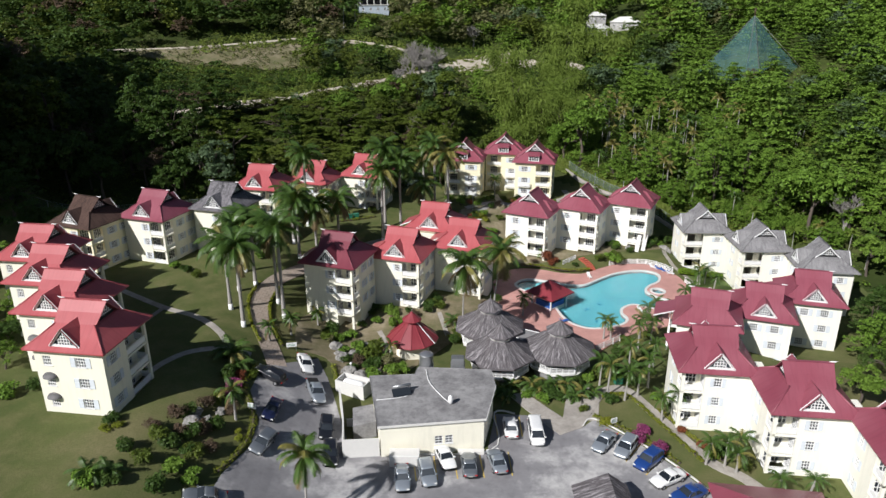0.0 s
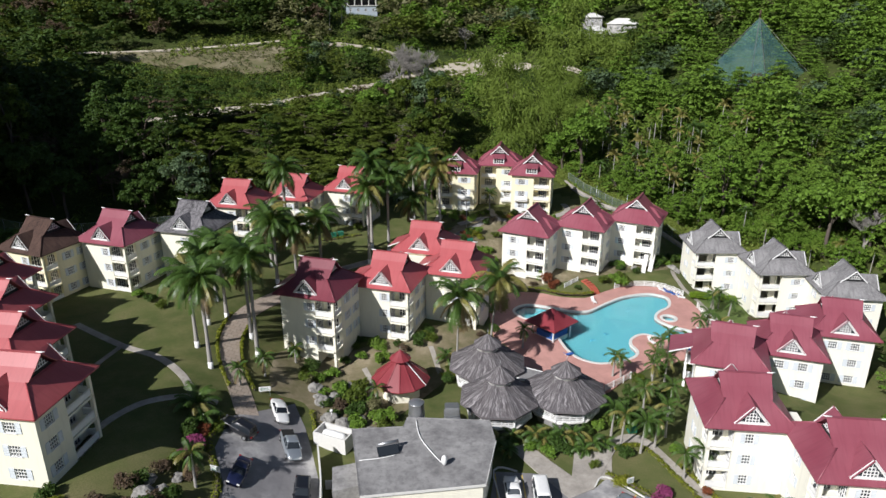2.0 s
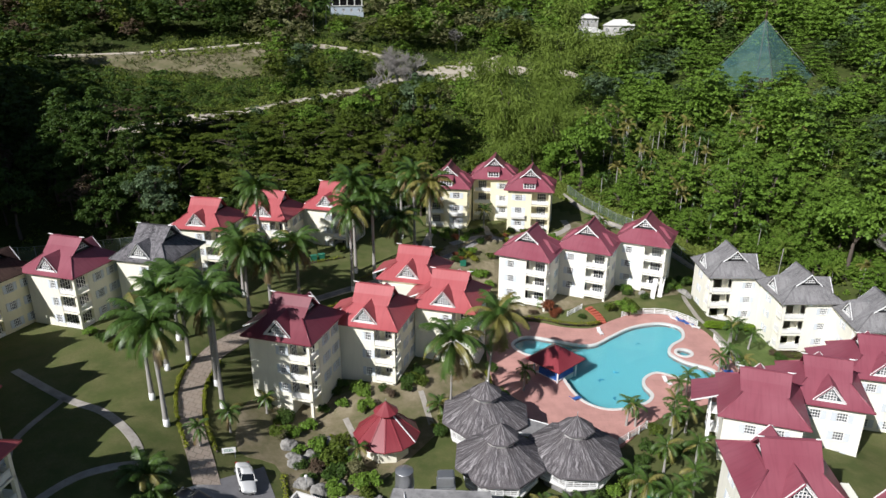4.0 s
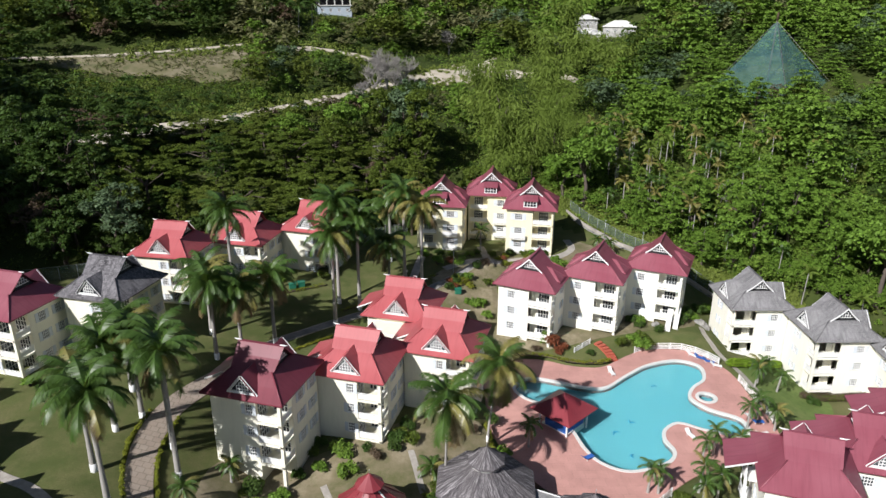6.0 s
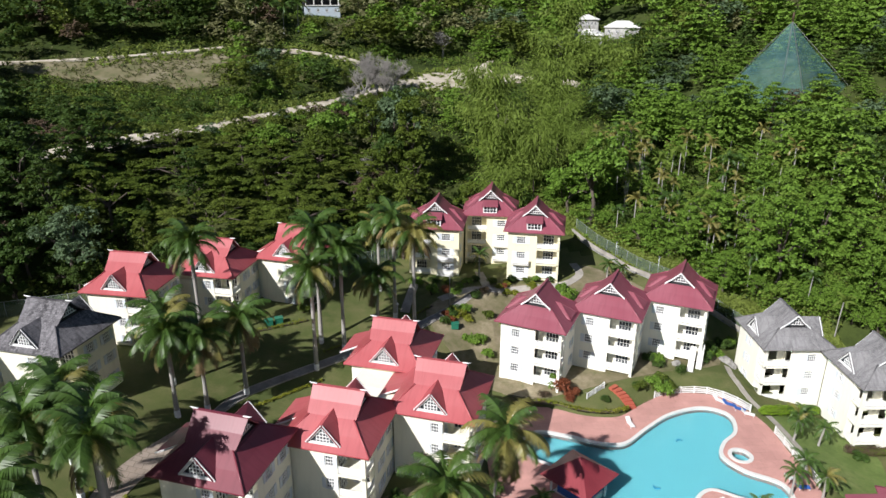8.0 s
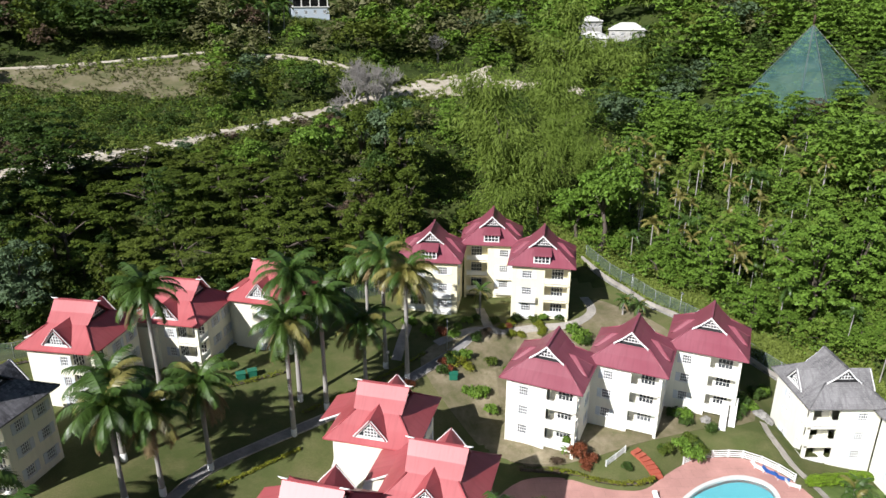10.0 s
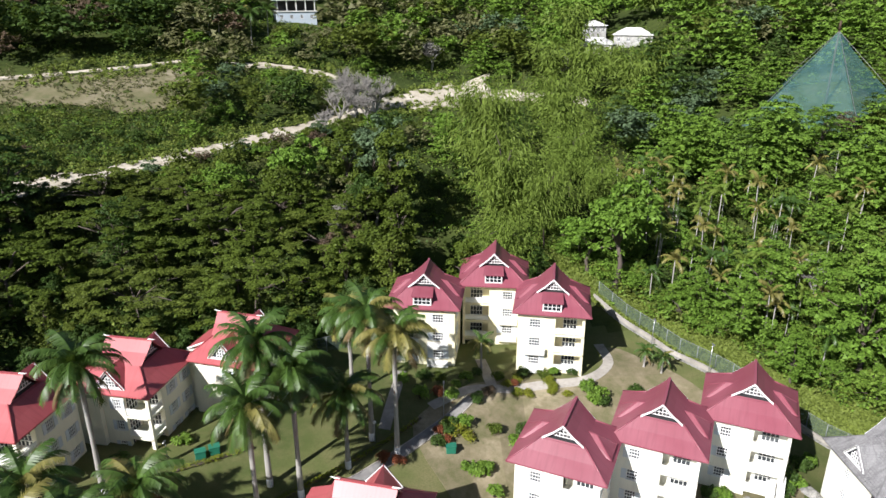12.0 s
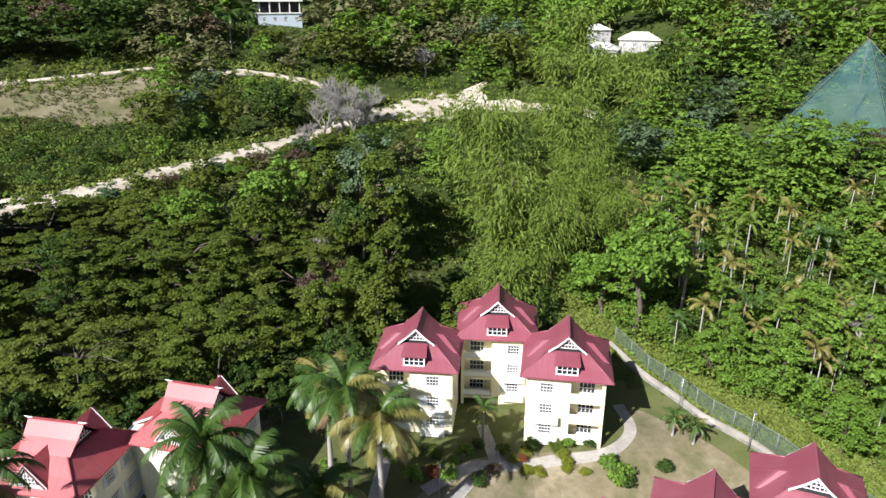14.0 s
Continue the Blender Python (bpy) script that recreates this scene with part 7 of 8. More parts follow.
def allowed(x, y):
    """0: no tree, else the tallest scale that fits there."""
    s = 1.0
    for line, w in ((TRACK, 4.0), (TRACK2, 3.0), (TRACK3, 3.0), (TRACK4, 3.6)):
        g = track_gap(x, y, line)
        if g < w:
            return 0
        before = y < np.interp(x, line[:, 0], line[:, 1]) and max(line[0, 0], -63) < x < line[-1, 0] + 3
        if before and g < 27:
            s = min(s, 0.20 + 0.60 * max(0, g - w) / 22)
    if 40 < x < 97 and 186 < y < 219 and y - float(forest_edge(x)) < 62:
        return 0.52
    if 3 < x < 18 and 190 < y < 234:
        return 0.36
    if -15 < x < -3 and 232 < y < 250:
        return 0.0 if y > 241 else 0.5
    if -112 < x < -50 and 224 < y < 288 + (x + 75) * 0.3:
        return 0.0 if y > 254 else 0.2 if y > 244 else 0.34
    if -4 < x < 31 and 250 < y < 295:
        return 0.0 if y > 265 else 0.32
    for hx, hy, w, b in ((-34, 338, 12, 30), (73, 316, 17, 26)):
        if abs(x - hx) < w and hy - b < y < hy + 8:
            return 0.0 if y > hy - 8 else 0.27
    if math.hypot(x - 106, y - 250) < 9:
        return 0
    if math.hypot((x - 106) / 1.2, (y - 240)) < 24 and y < 250:
        s = min(s, 0.7)
    return s


def pick(x, y, u):
    d = y - float(forest_edge(x))
    if 19 + max(0, y - 232) * 0.5 < x < 42 + (y - 215) * 0.48 and 194 < y < 330 and d > 8 and u < 0.88:
        return "bamboo"
    if x > 20:
        if d < 22 and y < 215 and 45 < x < 100:
            return ("round_mid", "layered", "bamboo", "round_mid")[int(u * 4)]
        if y > 285:
            return ("layered", "olive_round", "round_mid", "tall_dry", "layered", "scrub_dry", "blue", "round_mid")[int(u * 8)]
        return ("layered", "layered", "layered", "layered", "blue" if d > 45 else "round_mid", "round_mid", "layered", "layered_deep")[int(u * 8)]
    # gully: deep green kinds only, the hollow's shade put into leaf colour
    if 1 < x < 19 and 190 < y < 234:
        return ("round", "layered_deep")[int(u * 2)]
    if -58 < x < 4 and 168 < y < 206:
        return ("layered_deep", "round", "tall")[int(u * 3)]
    if x < -62:
        return ("round", "layered_deep", "round", "rust", "round", "layered_deep", "tall", "round")[int(u * 8)]
    if u > 0.97:
        return "rust"
    if y > 218 and x < -62:
        return ("round", "scrub_dry", "olive_round", "round", "scrub", "layered_deep", "scrub_dry", "olive_round")[int(u * 8)]
    if y > 280:
        return ("round_mid", "tall_dry", "olive_round", "scrub_dry", "tall_dry", "scrub_dry", "round_mid", "olive_round")[int(u * 8)]
    if y > 218:
        return ("round_mid", "scrub_dry", "olive_round", "tall", "scrub", "scrub_dry", "olive_round", "blue", "round", "layered", "scrub_dry")[int(u * 11)]
    return ("round_mid", "tall", "blue", "round", "layered", "flat", "tall", "olive_round")[int(u * 8)]


near, far = [], []
gx = np.arange(-330, 372, 8.0)
for j, y0 in enumerate(np.arange(104, 415, 7.0)):
    for i, x0 in enumerate(gx):
        x, y = x0 + rs.uniform(-3.2, 3.2) + 4.0 * (j % 2), y0 + rs.uniform(-2.9, 2.9)
        d = y - float(forest_edge(x))
        if d < 2.5 or abs(x) > 0.70 * (y + 14) + 14 or (y < 150 and abs(x) < 60):
            continue
        if x > 60 and y < 150 and x < 84:
            continue
        if 27 < x < 78 and y < grass_line(x) + 6.0:
            continue
        s = allowed(x, y)
        if s <= 0:
            continue
        if d < 14 and x > 24:
            s *= 0.62
        u, v, w = rs.uniform(), rs.choice((0.75, 0.95, 1.15, 1.3, 1.5)) * rs.uniform(0.9, 1.1), rs.uniform(0, 360)
        kind = pick(x, y, u)
        s2 = s * v
        if kind == "flat":
            s2 *= 0.6
        if kind == "bamboo":                                     # tall separate clumps
            if rs.uniform() < 0.4:
                continue
            s2 *= 1.3
        if -62 < x < 0 and 168 < y < 206:                        # under the rain trees
            s2 *= 0.5
        if kind.startswith("scrub"):
            s2 *= 1.15
        if d < 42 and -100 < x < 122 and len(near) < 330:
            near.append((kind, x, y, s2, w))
        else:
            if d > 190 and rs.uniform() < 0.22:
                continue
            far.append((kind, x, y, s2, w))
for k in range(230):                                             # trees on the unseen spurs that were added for shade
    x, y = rs.normal(-124, 20), rs.normal(132, 40)
    if x < -92:
        far.append(("round", x, y, rs.uniform(0.9, 1.4), rs.uniform(0, 360)))
for i, (kind, x, y, s, w) in enumerate(near):
    tree(kind, x, y, s, i, w, sz=s * (1.0 + 0.45 * ((i * 0.618) % 1)))
for kind, x, y, s in (("rust", 98.6, 229.0, 0.95), ("layered", 92.0, 226.0, 1.1), ("olive_round", 104.5, 227.5, 0.9), ("layered", 86.0, 232.0, 1.2)):
    tree(kind, x, y, s, 1, x * 7)
for i in range(15):                                              # dense dark trees right behind the blocks
    x = -64 + i * 4.3
    y = float(forest_edge(x)) + 2.5 + 3.5 * (i % 2)
    tree(("round", "layered_deep", "round")[i % 3], x, y, 0.46 + 0.10 * (i % 3), i, i * 71)
for i, (x, y, s) in enumerate(((-56, 181, 1.05), (-45, 193, 1.05), (-37, 179, 1.0), (-29, 196, 1.1), (-20, 183, 1.05), (-11.5, 196, 0.95), (-66, 189, 1.0), (-51, 205, 0.9), (-37, 208, 0.9), (-20, 206, 0.85))):
    tree("flat", x, y, s, i, i * 67)
for i in range(22):                                              # crowns that just screen the track
    x = -64 + i * 2.4
    ty = float(np.interp(x, TRACK[:, 0], TRACK[:, 1]))
    gap = 8.5 + 4.0 * ((i * 0.618) % 1)
    x1, y1 = x + 0.15 * gap, ty - gap
    tall = gz(x, ty) + 0.3 + 0.185 * gap + 0.7 * math.sin(i * 2.1) - gz(x1, y1)
    tree(("olive_round", "blue", "round_mid", "olive_round", "rust", "round")[i % 6], x1, y1, 0.62, i, i * 57, sz=max(0.3, tall / 9.4))
for i, (kind, x, y, s) in enumerate((("tall", -7, 186, 1.1), ("olive_round", -3, 193, 1.2), ("tall", 0.5, 187, 1.15), ("tall", 1.5, 199, 1.2), ("olive_round", -6, 206, 1.1), ("tall", 0, 209, 1.1), ("round", -1, 180, 0.9), ("round", 3.5, 191, 0.8), ("rust", -8, 195, 1.0), ("scrub_dry", -10, 212, 1.3))):
    tree(kind, x, y, s, i, i * 49)
for i, (x, y, s) in enumerate(((60, 303, 0.4), (65, 301, 0.3), (70, 303, 0.3), (76, 302, 0.3), (85, 306, 0.6), (73.0, 309.0, 0.36), (60, 310, 0.36), (72.5, 319, 0.4))):
    tree(("round_mid", "olive_round", "scrub")[i % 3], x, y, s, i, i * 61)
for i in range(46):                                              # wall of leaves behind the tall grass
    x = 31 + i * 1.45
    y = grass_line(x) + 9.5 + 9.0 * ((i * 0.618) % 1)
    tree(("layered", "scrub", "scrub", "round_mid")[i % 4], x, y, (0.40, 0.62, 0.75, 0.45)[i % 4] * (0.85 + 0.4 * ((i * 0.38) % 1)), i, i * 83)

# the far wood: one mesh a leaf colour, crowns of leaf sprays with stems
KIND_MAT = {"layered": LEAF_MID, "layered_deep": LEAF_DEEP, "flat": LEAF_OLIVE, "round": LEAF_DEEP, "round_mid": LEAF_MID, "tall": LEAF_OLIVE, "bamboo": LEAF_BAMBOO, "blue": LEAF_BLUE, "olive_round": LEAF_OLIVE, "rust": LEAF_RUST, "tall_dry": LEAF_SCRUB, "scrub": LEAF_MID, "scrub_dry": LEAF_SCRUB}
proto = {}
for kind in KIND_MAT:
    proto[kind] = []
    for k in range(3):
        rng = np.random.RandomState(100 + k)
        if kind == "bamboo":
            proto[kind].append(plume_cloud(rng, 44, 72, 0.6)[0])
            continue
        C, Rr = crown_shape(rng, "layered" if kind.startswith("layered") else "scrub" if kind.startswith("scrub") else "tall" if kind.startswith("tall") else kind if kind == "flat" else "round")
        proto[kind].append(leaf_cloud(rng, C, Rr, {"layered": 13, "layered_deep": 10, "flat": 9, "scrub": 22, "scrub_dry": 22, "tall_dry": 14}.get(kind, 20), 0.62, 1.2))
far_q = {}
for i, (kind, x, y, s, w) in enumerate(far):
    q = proto[kind][i % 3]
    if y > 262 or x > 125 or x < -92:                              # farther off: fewer, larger sprays
        mid = q[::2].mean(1, keepdims=True)
        q = mid + (q[::2] - mid) * 1.36
    if y > 322 or abs(x) > 0.70 * (y + 14) + 8:
        mid = q[::2].mean(1, keepdims=True)
        q = mid + (q[::2] - mid) * 1.36
    c, sn = math.cos(radians(w)) * s, math.sin(radians(w)) * s
    z = gz(x, y) - 0.4
    o = np.empty_like(q)
    o[..., 0] = q[..., 0] * c - q[..., 1] * sn + x
    o[..., 1] = q[..., 0] * sn + q[..., 1] * c + y
    o[..., 2] = q[..., 2] * s + z
    far_q.setdefault(KIND_MAT[kind].name, []).append(o)
for mname, arrs in far_q.items():
    word = mname.replace("_leaves", "").replace("_", " ")
    tagged(new("woods", quads("woods", np.concatenate(arrs), bpy.data.materials[mname])), "distant hillside woods with " + word + " crowns", "woods", kind="stuff")

# undergrowth over the wooded slope
uc, ur = [], []
while len(uc) < 7000:
    x, y = (rs.uniform(-190, 210), rs.uniform(112, 330)) if rs.uniform() < 0.66 else (rs.uniform(-110, 60), rs.uniform(215, 305))
    d = y - float(forest_edge(x))
    if d < 1 or (27 < x < 78 and y < grass_line(x) + 8.0) or abs(x) > 0.72 * (y + 14) or (d > 60 and rs.uniform() < 0.45):
        continue
    if min(track_gap(x, y, TRACK), track_gap(x, y, TRACK2), track_gap(x, y, TRACK3), track_gap(x, y, TRACK4)) < (1.3 if rs.uniform() < 0.12 else 3.2):
        continue
    if (-112 < x < -52 and 254 < y < 284 and rs.uniform() < 0.86) or (0 < x < 27 and 270 < y < 295 and rs.uniform() < 0.85):
        continue
    w = rs.uniform(0.7, 1.9)
    uc.append((x, y, gz(x, y) + w * 0.3))
    ur.append((w, w, w * 0.8))
for k in range(2300):                                            # bushes in front of the trunks
    x = rs.uniform(24, 92) if k % 3 else rs.uniform(-64, 2)
    y = (max(float(forest_edge(x)), grass_line(x)) + rs.uniform(8.5, 17)) if k % 3 else float(forest_edge(x)) + rs.uniform(3, 16)
    if k % 7 == 3:
        x, y = rs.uniform(40, 98), rs.uniform(188, 220)
    if k % 5 == 4:
        x, y = rs.uniform(-48, 42), rs.uniform(284, 312) if k % 2 else rs.uniform(196, 232)
    w = rs.uniform(1.0, 2.3)
    if track_gap(x, y, TRACK3) < 3.4:
        continue
    uc.append((x, y, gz(x, y) + w * 0.5))
    ur.append((w, w, w * 0.9))
for k in range(1500):                                            # scrub below the clearing
    x, y = rs.uniform(-112, -38), rs.uniform(224, 258)
    if track_gap(x, y, TRACK) < 4.5 or y < np.interp(x, TRACK[:, 0], TRACK[:, 1]) or (y > 252 and x < -58 and rs.uniform() < 0.6):
        continue
    w = rs.uniform(0.8, 1.6)
    uc.append((x, y, gz(x, y) + w * rs.uniform(0.3, 1.0)))
    ur.append((w, w, w * 0.8))
for k in range(260):                                             # bushes round the hill houses
    x, y = (rs.uniform(-46, -20), rs.uniform(316, 331)) if k % 2 else (rs.uniform(54, 92), rs.uniform(298, 311))
    w = rs.uniform(0.8, 1.5)
    uc.append((x, y, gz(x, y) + w * 0.4))
    ur.append((w, w, w * 0.8))
for k in range(420):                                             # thickets among the wild palms
    x, y = rs.uniform(38, 104), rs.uniform(172, 222)
    if y < grass_line(x) + 9:
        continue
    for _ in range(6):
        w = rs.uniform(0.7, 1.3)
        q = (x + rs.normal(0, 1.3), y + rs.normal(0, 1.3))
        uc.append((*q, gz(*q) + rs.uniform(0.3, 2.6)))
        ur.append((w, w, w * 0.7))
uc, ur = np.array(uc), np.array(ur)
pickm = np.where(uc[:, 0] > 8, rs.choice([0, 1, 1, 1, 2, 3, 3], len(uc)), rs.choice([0, 0, 0, 1, 2, 3, 3, 3], len(uc)))
for k, (mat, word) in enumerate(((LEAF_DEEP, "dark green"), (LEAF_MID, "mid-green"), (GRASS_BLADE, "yellow-green"), (LEAF_OLIVE, "olive green"))):
    sel = pickm == k
    tagged(new("undergrowth", quads("undergrowth", leaf_cloud(rs, uc[sel], ur[sel], 20, 0.5), mat)), word + " bushes and creepers under the trees", "undergrowth", kind="stuff")
# tall grass on the slope outside the fence
gp = []
while len(gp) < 9000:
    x = rs.uniform(28, 74)
    y = float(np.interp(x, [28, 36, 45, 56, 74], [196, 184, 169, 163, 152])) + rs.uniform(0.5, 11)
    gp.append((x, y, gz(x, y) + 0.25))
gp = np.array(gp)
tagged(new("tall_grass", quads("tall_grass", leaf_cloud(rs, gp, np.full((len(gp), 3), 0.4), 8, 0.42, 0.1, 0.0, 1.6), GRASS_BLADE)), "tall yellow-green grass on the slope behind the fence", "grass", kind="stuff")
gp = np.array([(x, y, 0) for x, y in zip(rs.uniform(-95, 20, 9000), rs.uniform(176, 300, 9000)) if 1.4 + 1.3 * math.sin(x * 1.7 + y) < min(track_gap(x, y, TRACK) - 0.6, track_gap(x, y, TRACK2) + 0.6, track_gap(x, y, TRACK3) + 0.5) < 8.0])
gp[:, 2] = ground(gp[:, 0], gp[:, 1]) + 0.6
tagged(new("tall_grass", quads("tall_grass", leaf_cloud(rs, gp, np.full((len(gp), 3), 0.7), 11, 0.5, 0.2, 0.0, 1.6), GRASS_BLADE)), "tall grass along the dirt tracks", "grass", kind="stuff")


gp = np.array([(x, y, 0) for x, y in zip(rs.uniform(-118, -46, 3000), rs.uniform(250, 292, 3000)) if abs(y - np.interp(x, [-112, -88, -64, -48], [265, 266, 269, 272])) < 13 + rs.normal(0, 3) and noise.noise(Vector((x * 0.12, y * 0.12, 4))) > -0.18])
gp[:, 2] = ground(gp[:, 0], gp[:, 1]) + 0.6
tagged(new("tall_grass", quads("tall_grass", leaf_cloud(rs, gp, np.full((len(gp), 3), 0.42), 8, 0.32, 0.3, 0.0, 1.5), LEAF_SCRUB)), "dry brown tufts of grass in the hill clearing", "grass", kind="stuff")
for i, (x, y, s) in enumerate(((82.0, 163.5, 0.62), (86.5, 160.0, 0.66), (79.0, 168.5, 0.6), (91.0, 157.0, 0.7), (85.5, 167.5, 0.7), (94.5, 163.0, 0.74))):   # close behind the grey blocks
    tree(("layered", "round_mid", "layered", "layered_deep")[i % 4], x, y, s, i, i * 77)
for i in range(56):
    x = 71.0 + 0.36 * i
    tree(("scrub", "round_mid", "scrub", "layered")[i % 4], x, 164.4 - 0.93 * (x - 72.0) + 5.0 * ((i * 0.618) % 1), (0.62, 0.34, 0.7, 0.36)[i % 4], i, i * 91)


# bare trees: grey twigs
def bare_tree(x, y, s, seed):
    rng = random.Random(seed)
    bm = bmesh.new()
    def grow(p, d, L, r, depth):
        q = p + d * L
        tube(bm, [p, (p + q) / 2 + Vector((rng.uniform(-0.1, 0.1), rng.uniform(-0.1, 0.1), 0)) * L, q], [r, r * 0.8, r * 0.6], 3 if depth < 2 else 4, 0, False)
        if depth:
            for _ in range(4 if depth > 1 else 3):
                nd = (d + Vector((rng.uniform(-0.8, 0.8), rng.uniform(-0.8, 0.8), rng.uniform(-0.15, 0.6)))).normalized()
                grow(q - d * L * rng.uniform(0, 0.5), nd, L * rng.uniform(0.55, 0.85), max(0.035, r * 0.55), depth - 1)
    grow(Vector((0, 0, -0.5)), Vector((rng.uniform(-0.2, 0.2), rng.uniform(-0.2, 0.2), 1)).normalized(), 3.2, 0.34, 5)
    home = thing("tree", pose(x, y, gz(x, y)), "leafless grey tree with a mass of fine twigs", "tree", "bare trees")
    home.scale = (s, s, s)
    part("branch", bm, DEAD_WOOD, home)


for k, (x, y, s) in enumerate(((-3.0, 210.0, 1.1), (-9.0, 262.0, 1.6), (-13.5, 258.0, 1.2), (-4.0, 267.0, 1.4), (-6.0, 259, 1.1), (-12.0, 266.0, 1.4), (-16.0, 250.0, 0.9), (70.0, 186.0, 1.1), (92.0, 150.0, 1.3), (12.0, 300, 1.3), (48, 282, 1.1), (-9.0, 203.0, 1.1))):
    bare_tree(x, y, s, k)


# ---- palms ----
def frond_mesh(name, mat, L, el0, el1, n, leaf, seed, hang=0.45):
    """One palm frond along +x: a curved rib and two rows of leaflets."""
    rng = np.random.RandomState(seed)
    pts, p = [], np.zeros(3)
    for i in range(13):
        a = radians(el0 + (el1 - el0) * (i / 12) ** 1.15)
        pts.append(p.copy())
        p = p + np.array([math.cos(a), 0, math.sin(a)]) * L / 12
    pts = np.array(pts)
    out = []
    for i in range(n):
        t = 0.10 + 0.90 * i / (n - 1)
        k = min(11, int(t * 12))
        base = pts[k] + (pts[k + 1] - pts[k]) * (t * 12 - k)
        d = (pts[k + 1] - pts[k]) / np.linalg.norm(pts[k + 1] - pts[k])
        ll = leaf * (0.55 + 0.75 * math.sin(math.pi * min(1, t * 0.95 + 0.05)) ** 0.8) * rng.uniform(0.85, 1.1)
        for sy in (-1, 1):
            lift = rng.uniform(-0.05, 0.3)
            way = np.array([0.55 * d[0], sy * 0.9, 0.55 * d[2] + lift - hang])
            way /= np.linalg.norm(way)
            tip = base + way * ll + np.array([0, 0, -0.18 * ll])
            wd = d * leaf * 0.074
            out.append([base - wd, base + wd, tip])
    for k in range(12):
        w = np.array([0, 0.045 * (1 - k / 14), 0])
        out.append([pts[k] - w, pts[k] + w, pts[k + 1] + w * 0.9])
        out.append([pts[k] - w, pts[k + 1] + w * 0.9, pts[k + 1] - w * 0.9])
    return quads(name, np.array(out), mat)


FR = {m: [frond_mesh("frond", mat, 3.9, 78, -20, 46, 0.85, 1), frond_mesh("frond", mat, 4.1, 55, -62, 46, 0.78, 2), frond_mesh("frond", mat, 4.0, 20, -80, 46, 0.76, 3, 0.65), frond_mesh("frond", mat, 3.6, -28, -86, 32, 0.9, 4, 0.75)]
      for m, mat in (("green", LEAF_PALM), ("gold", LEAF_GOLD), ("dry", LEAF_DRY))}
SHAFT = plain("green_crownshaft", (0.10, 0.16, 0.05), 0.5)


def palm_trunk(h, lean, r, mat_white=True):
    bm = bmesh.new()
    n = 9
    pts = [(lean[0] * (i / n) ** 1.6, lean[1] * (i / n) ** 1.6, -0.6 + (h + 0.6) * i / n) for i in range(n + 1)]
    tube(bm, pts, [r * (1.35 if i == 0 else 1.12 + 0.12 * math.sin(i * 1.1) - 0.35 * i / n) for i in range(n + 1)], 9)
    return bm, Vector(pts[-1])


def palm(kind, x, y, h, turn, s=1.0, gold=0.1, dry=2, n=17, lean=(0.0, 0.0), z=None, label="", group="palms"):
    rng = random.Random(round(x * 31 + y * 17))
    z0 = gz(x, y) if z is None else z
    home = thing("palm_tree", pose(x, y, z0), label or ("tall royal palm with a pale grey trunk and drooping fronds" if kind == "royal" else "coconut palm with long arching fronds"), "palm tree", group)
    bm, top = palm_trunk(h, lean, 0.29 if kind == "royal" else 0.16)
    part("trunk", bm, PALM_BARK, home)
    if kind == "royal" or h > 7:
        bm = bmesh.new()
        r0 = 0.29 if kind == "royal" else 0.16
        tube(bm, [(0, 0, -0.5), (0, 0, 0.1), (lean[0] * 0.02, lean[1] * 0.02, 1.0)], [r0 * 1.42, r0 * 1.32, r0 * 1.26], 10)
        part("painted_base", bm, WHITE, home, "white painted trunk base")
    if kind == "royal":
        bm = bmesh.new()
        tube(bm, [top - Vector((0, 0, 0.1)), top + Vector((0, 0, 0.7)), top + Vector((0, 0, 1.5))], [0.22, 0.24, 0.12], 8)
        part("crownshaft", bm, SHAFT, home, "smooth green crownshaft")
        top = top + Vector((0, 0, 1.35))
    for k in range(n):
        lv = k / (n - 1)
        mi = 0 if lv < 0.2 else 1 if lv < 0.55 else 2 if lv < 0.85 else 3
        tone = "gold" if rng.random() < gold else "green"
        az = k * 137.5 + rng.uniform(-14, 14)
        sc = s * rng.uniform(0.88, 1.1)
        put("frond", FR[tone][mi], home, Matrix.Translation(top) @ pose(0, 0, 0, 0, rng.uniform(-10, 10), az) @ Matrix.Scale(sc, 4))
    for k in range(dry):
        put("frond", FR["dry"][3], home, Matrix.Translation(top - Vector((0, 0, 0.5))) @ pose(0, 0, 0, 0, rng.uniform(-8, 12), rng.uniform(0, 360)) @ Matrix.Scale(s * 0.95, 4), "dry brown hanging frond")


for x, y, h, gold, dry in ((-31.5, 98.8, 11.5, 0.05, 2), (-28.6, 109.6, 12.5, 0.05, 1), (-26.6, 105.2, 14.0, 0.05, 2), (-34.8, 103.4, 9.5, 0.1, 2), (-28.8, 129.7, 10.0, 0.1, 3), (-30.3, 146.8, 14.0, 0.05, 1), (-21.8, 136.4, 9.5, 0.1, 5),
                           (-25.7, 131.8, 9.0, 0.3, 8), (-13.2, 142.8, 13.6, 0.1, 3), (-13.2, 148.9, 16.0, 0.05, 2), (-9.6, 147.6, 14.0, 0.05, 1), (-4.7, 151.9, 8.0, 0.3, 5), (-2.1, 156.3, 15.2, 0.5, 5), (1.0, 154.3, 14.2, 0.75, 8),
                           (-31.2, 136.0, 8.5, 0.1, 2), (-36.6, 119.0, 8.0, 0.05, 1), (-33.4, 113.6, 10.0, 0.05, 1), (-5.0, 165.4, 10.0, 0.5, 3), (-35.4, 110.6, 9.5, 0.1, 2)):
    palm("royal", x, y, h + 0.5, 0, 1.26, gold, dry + 1, 29)
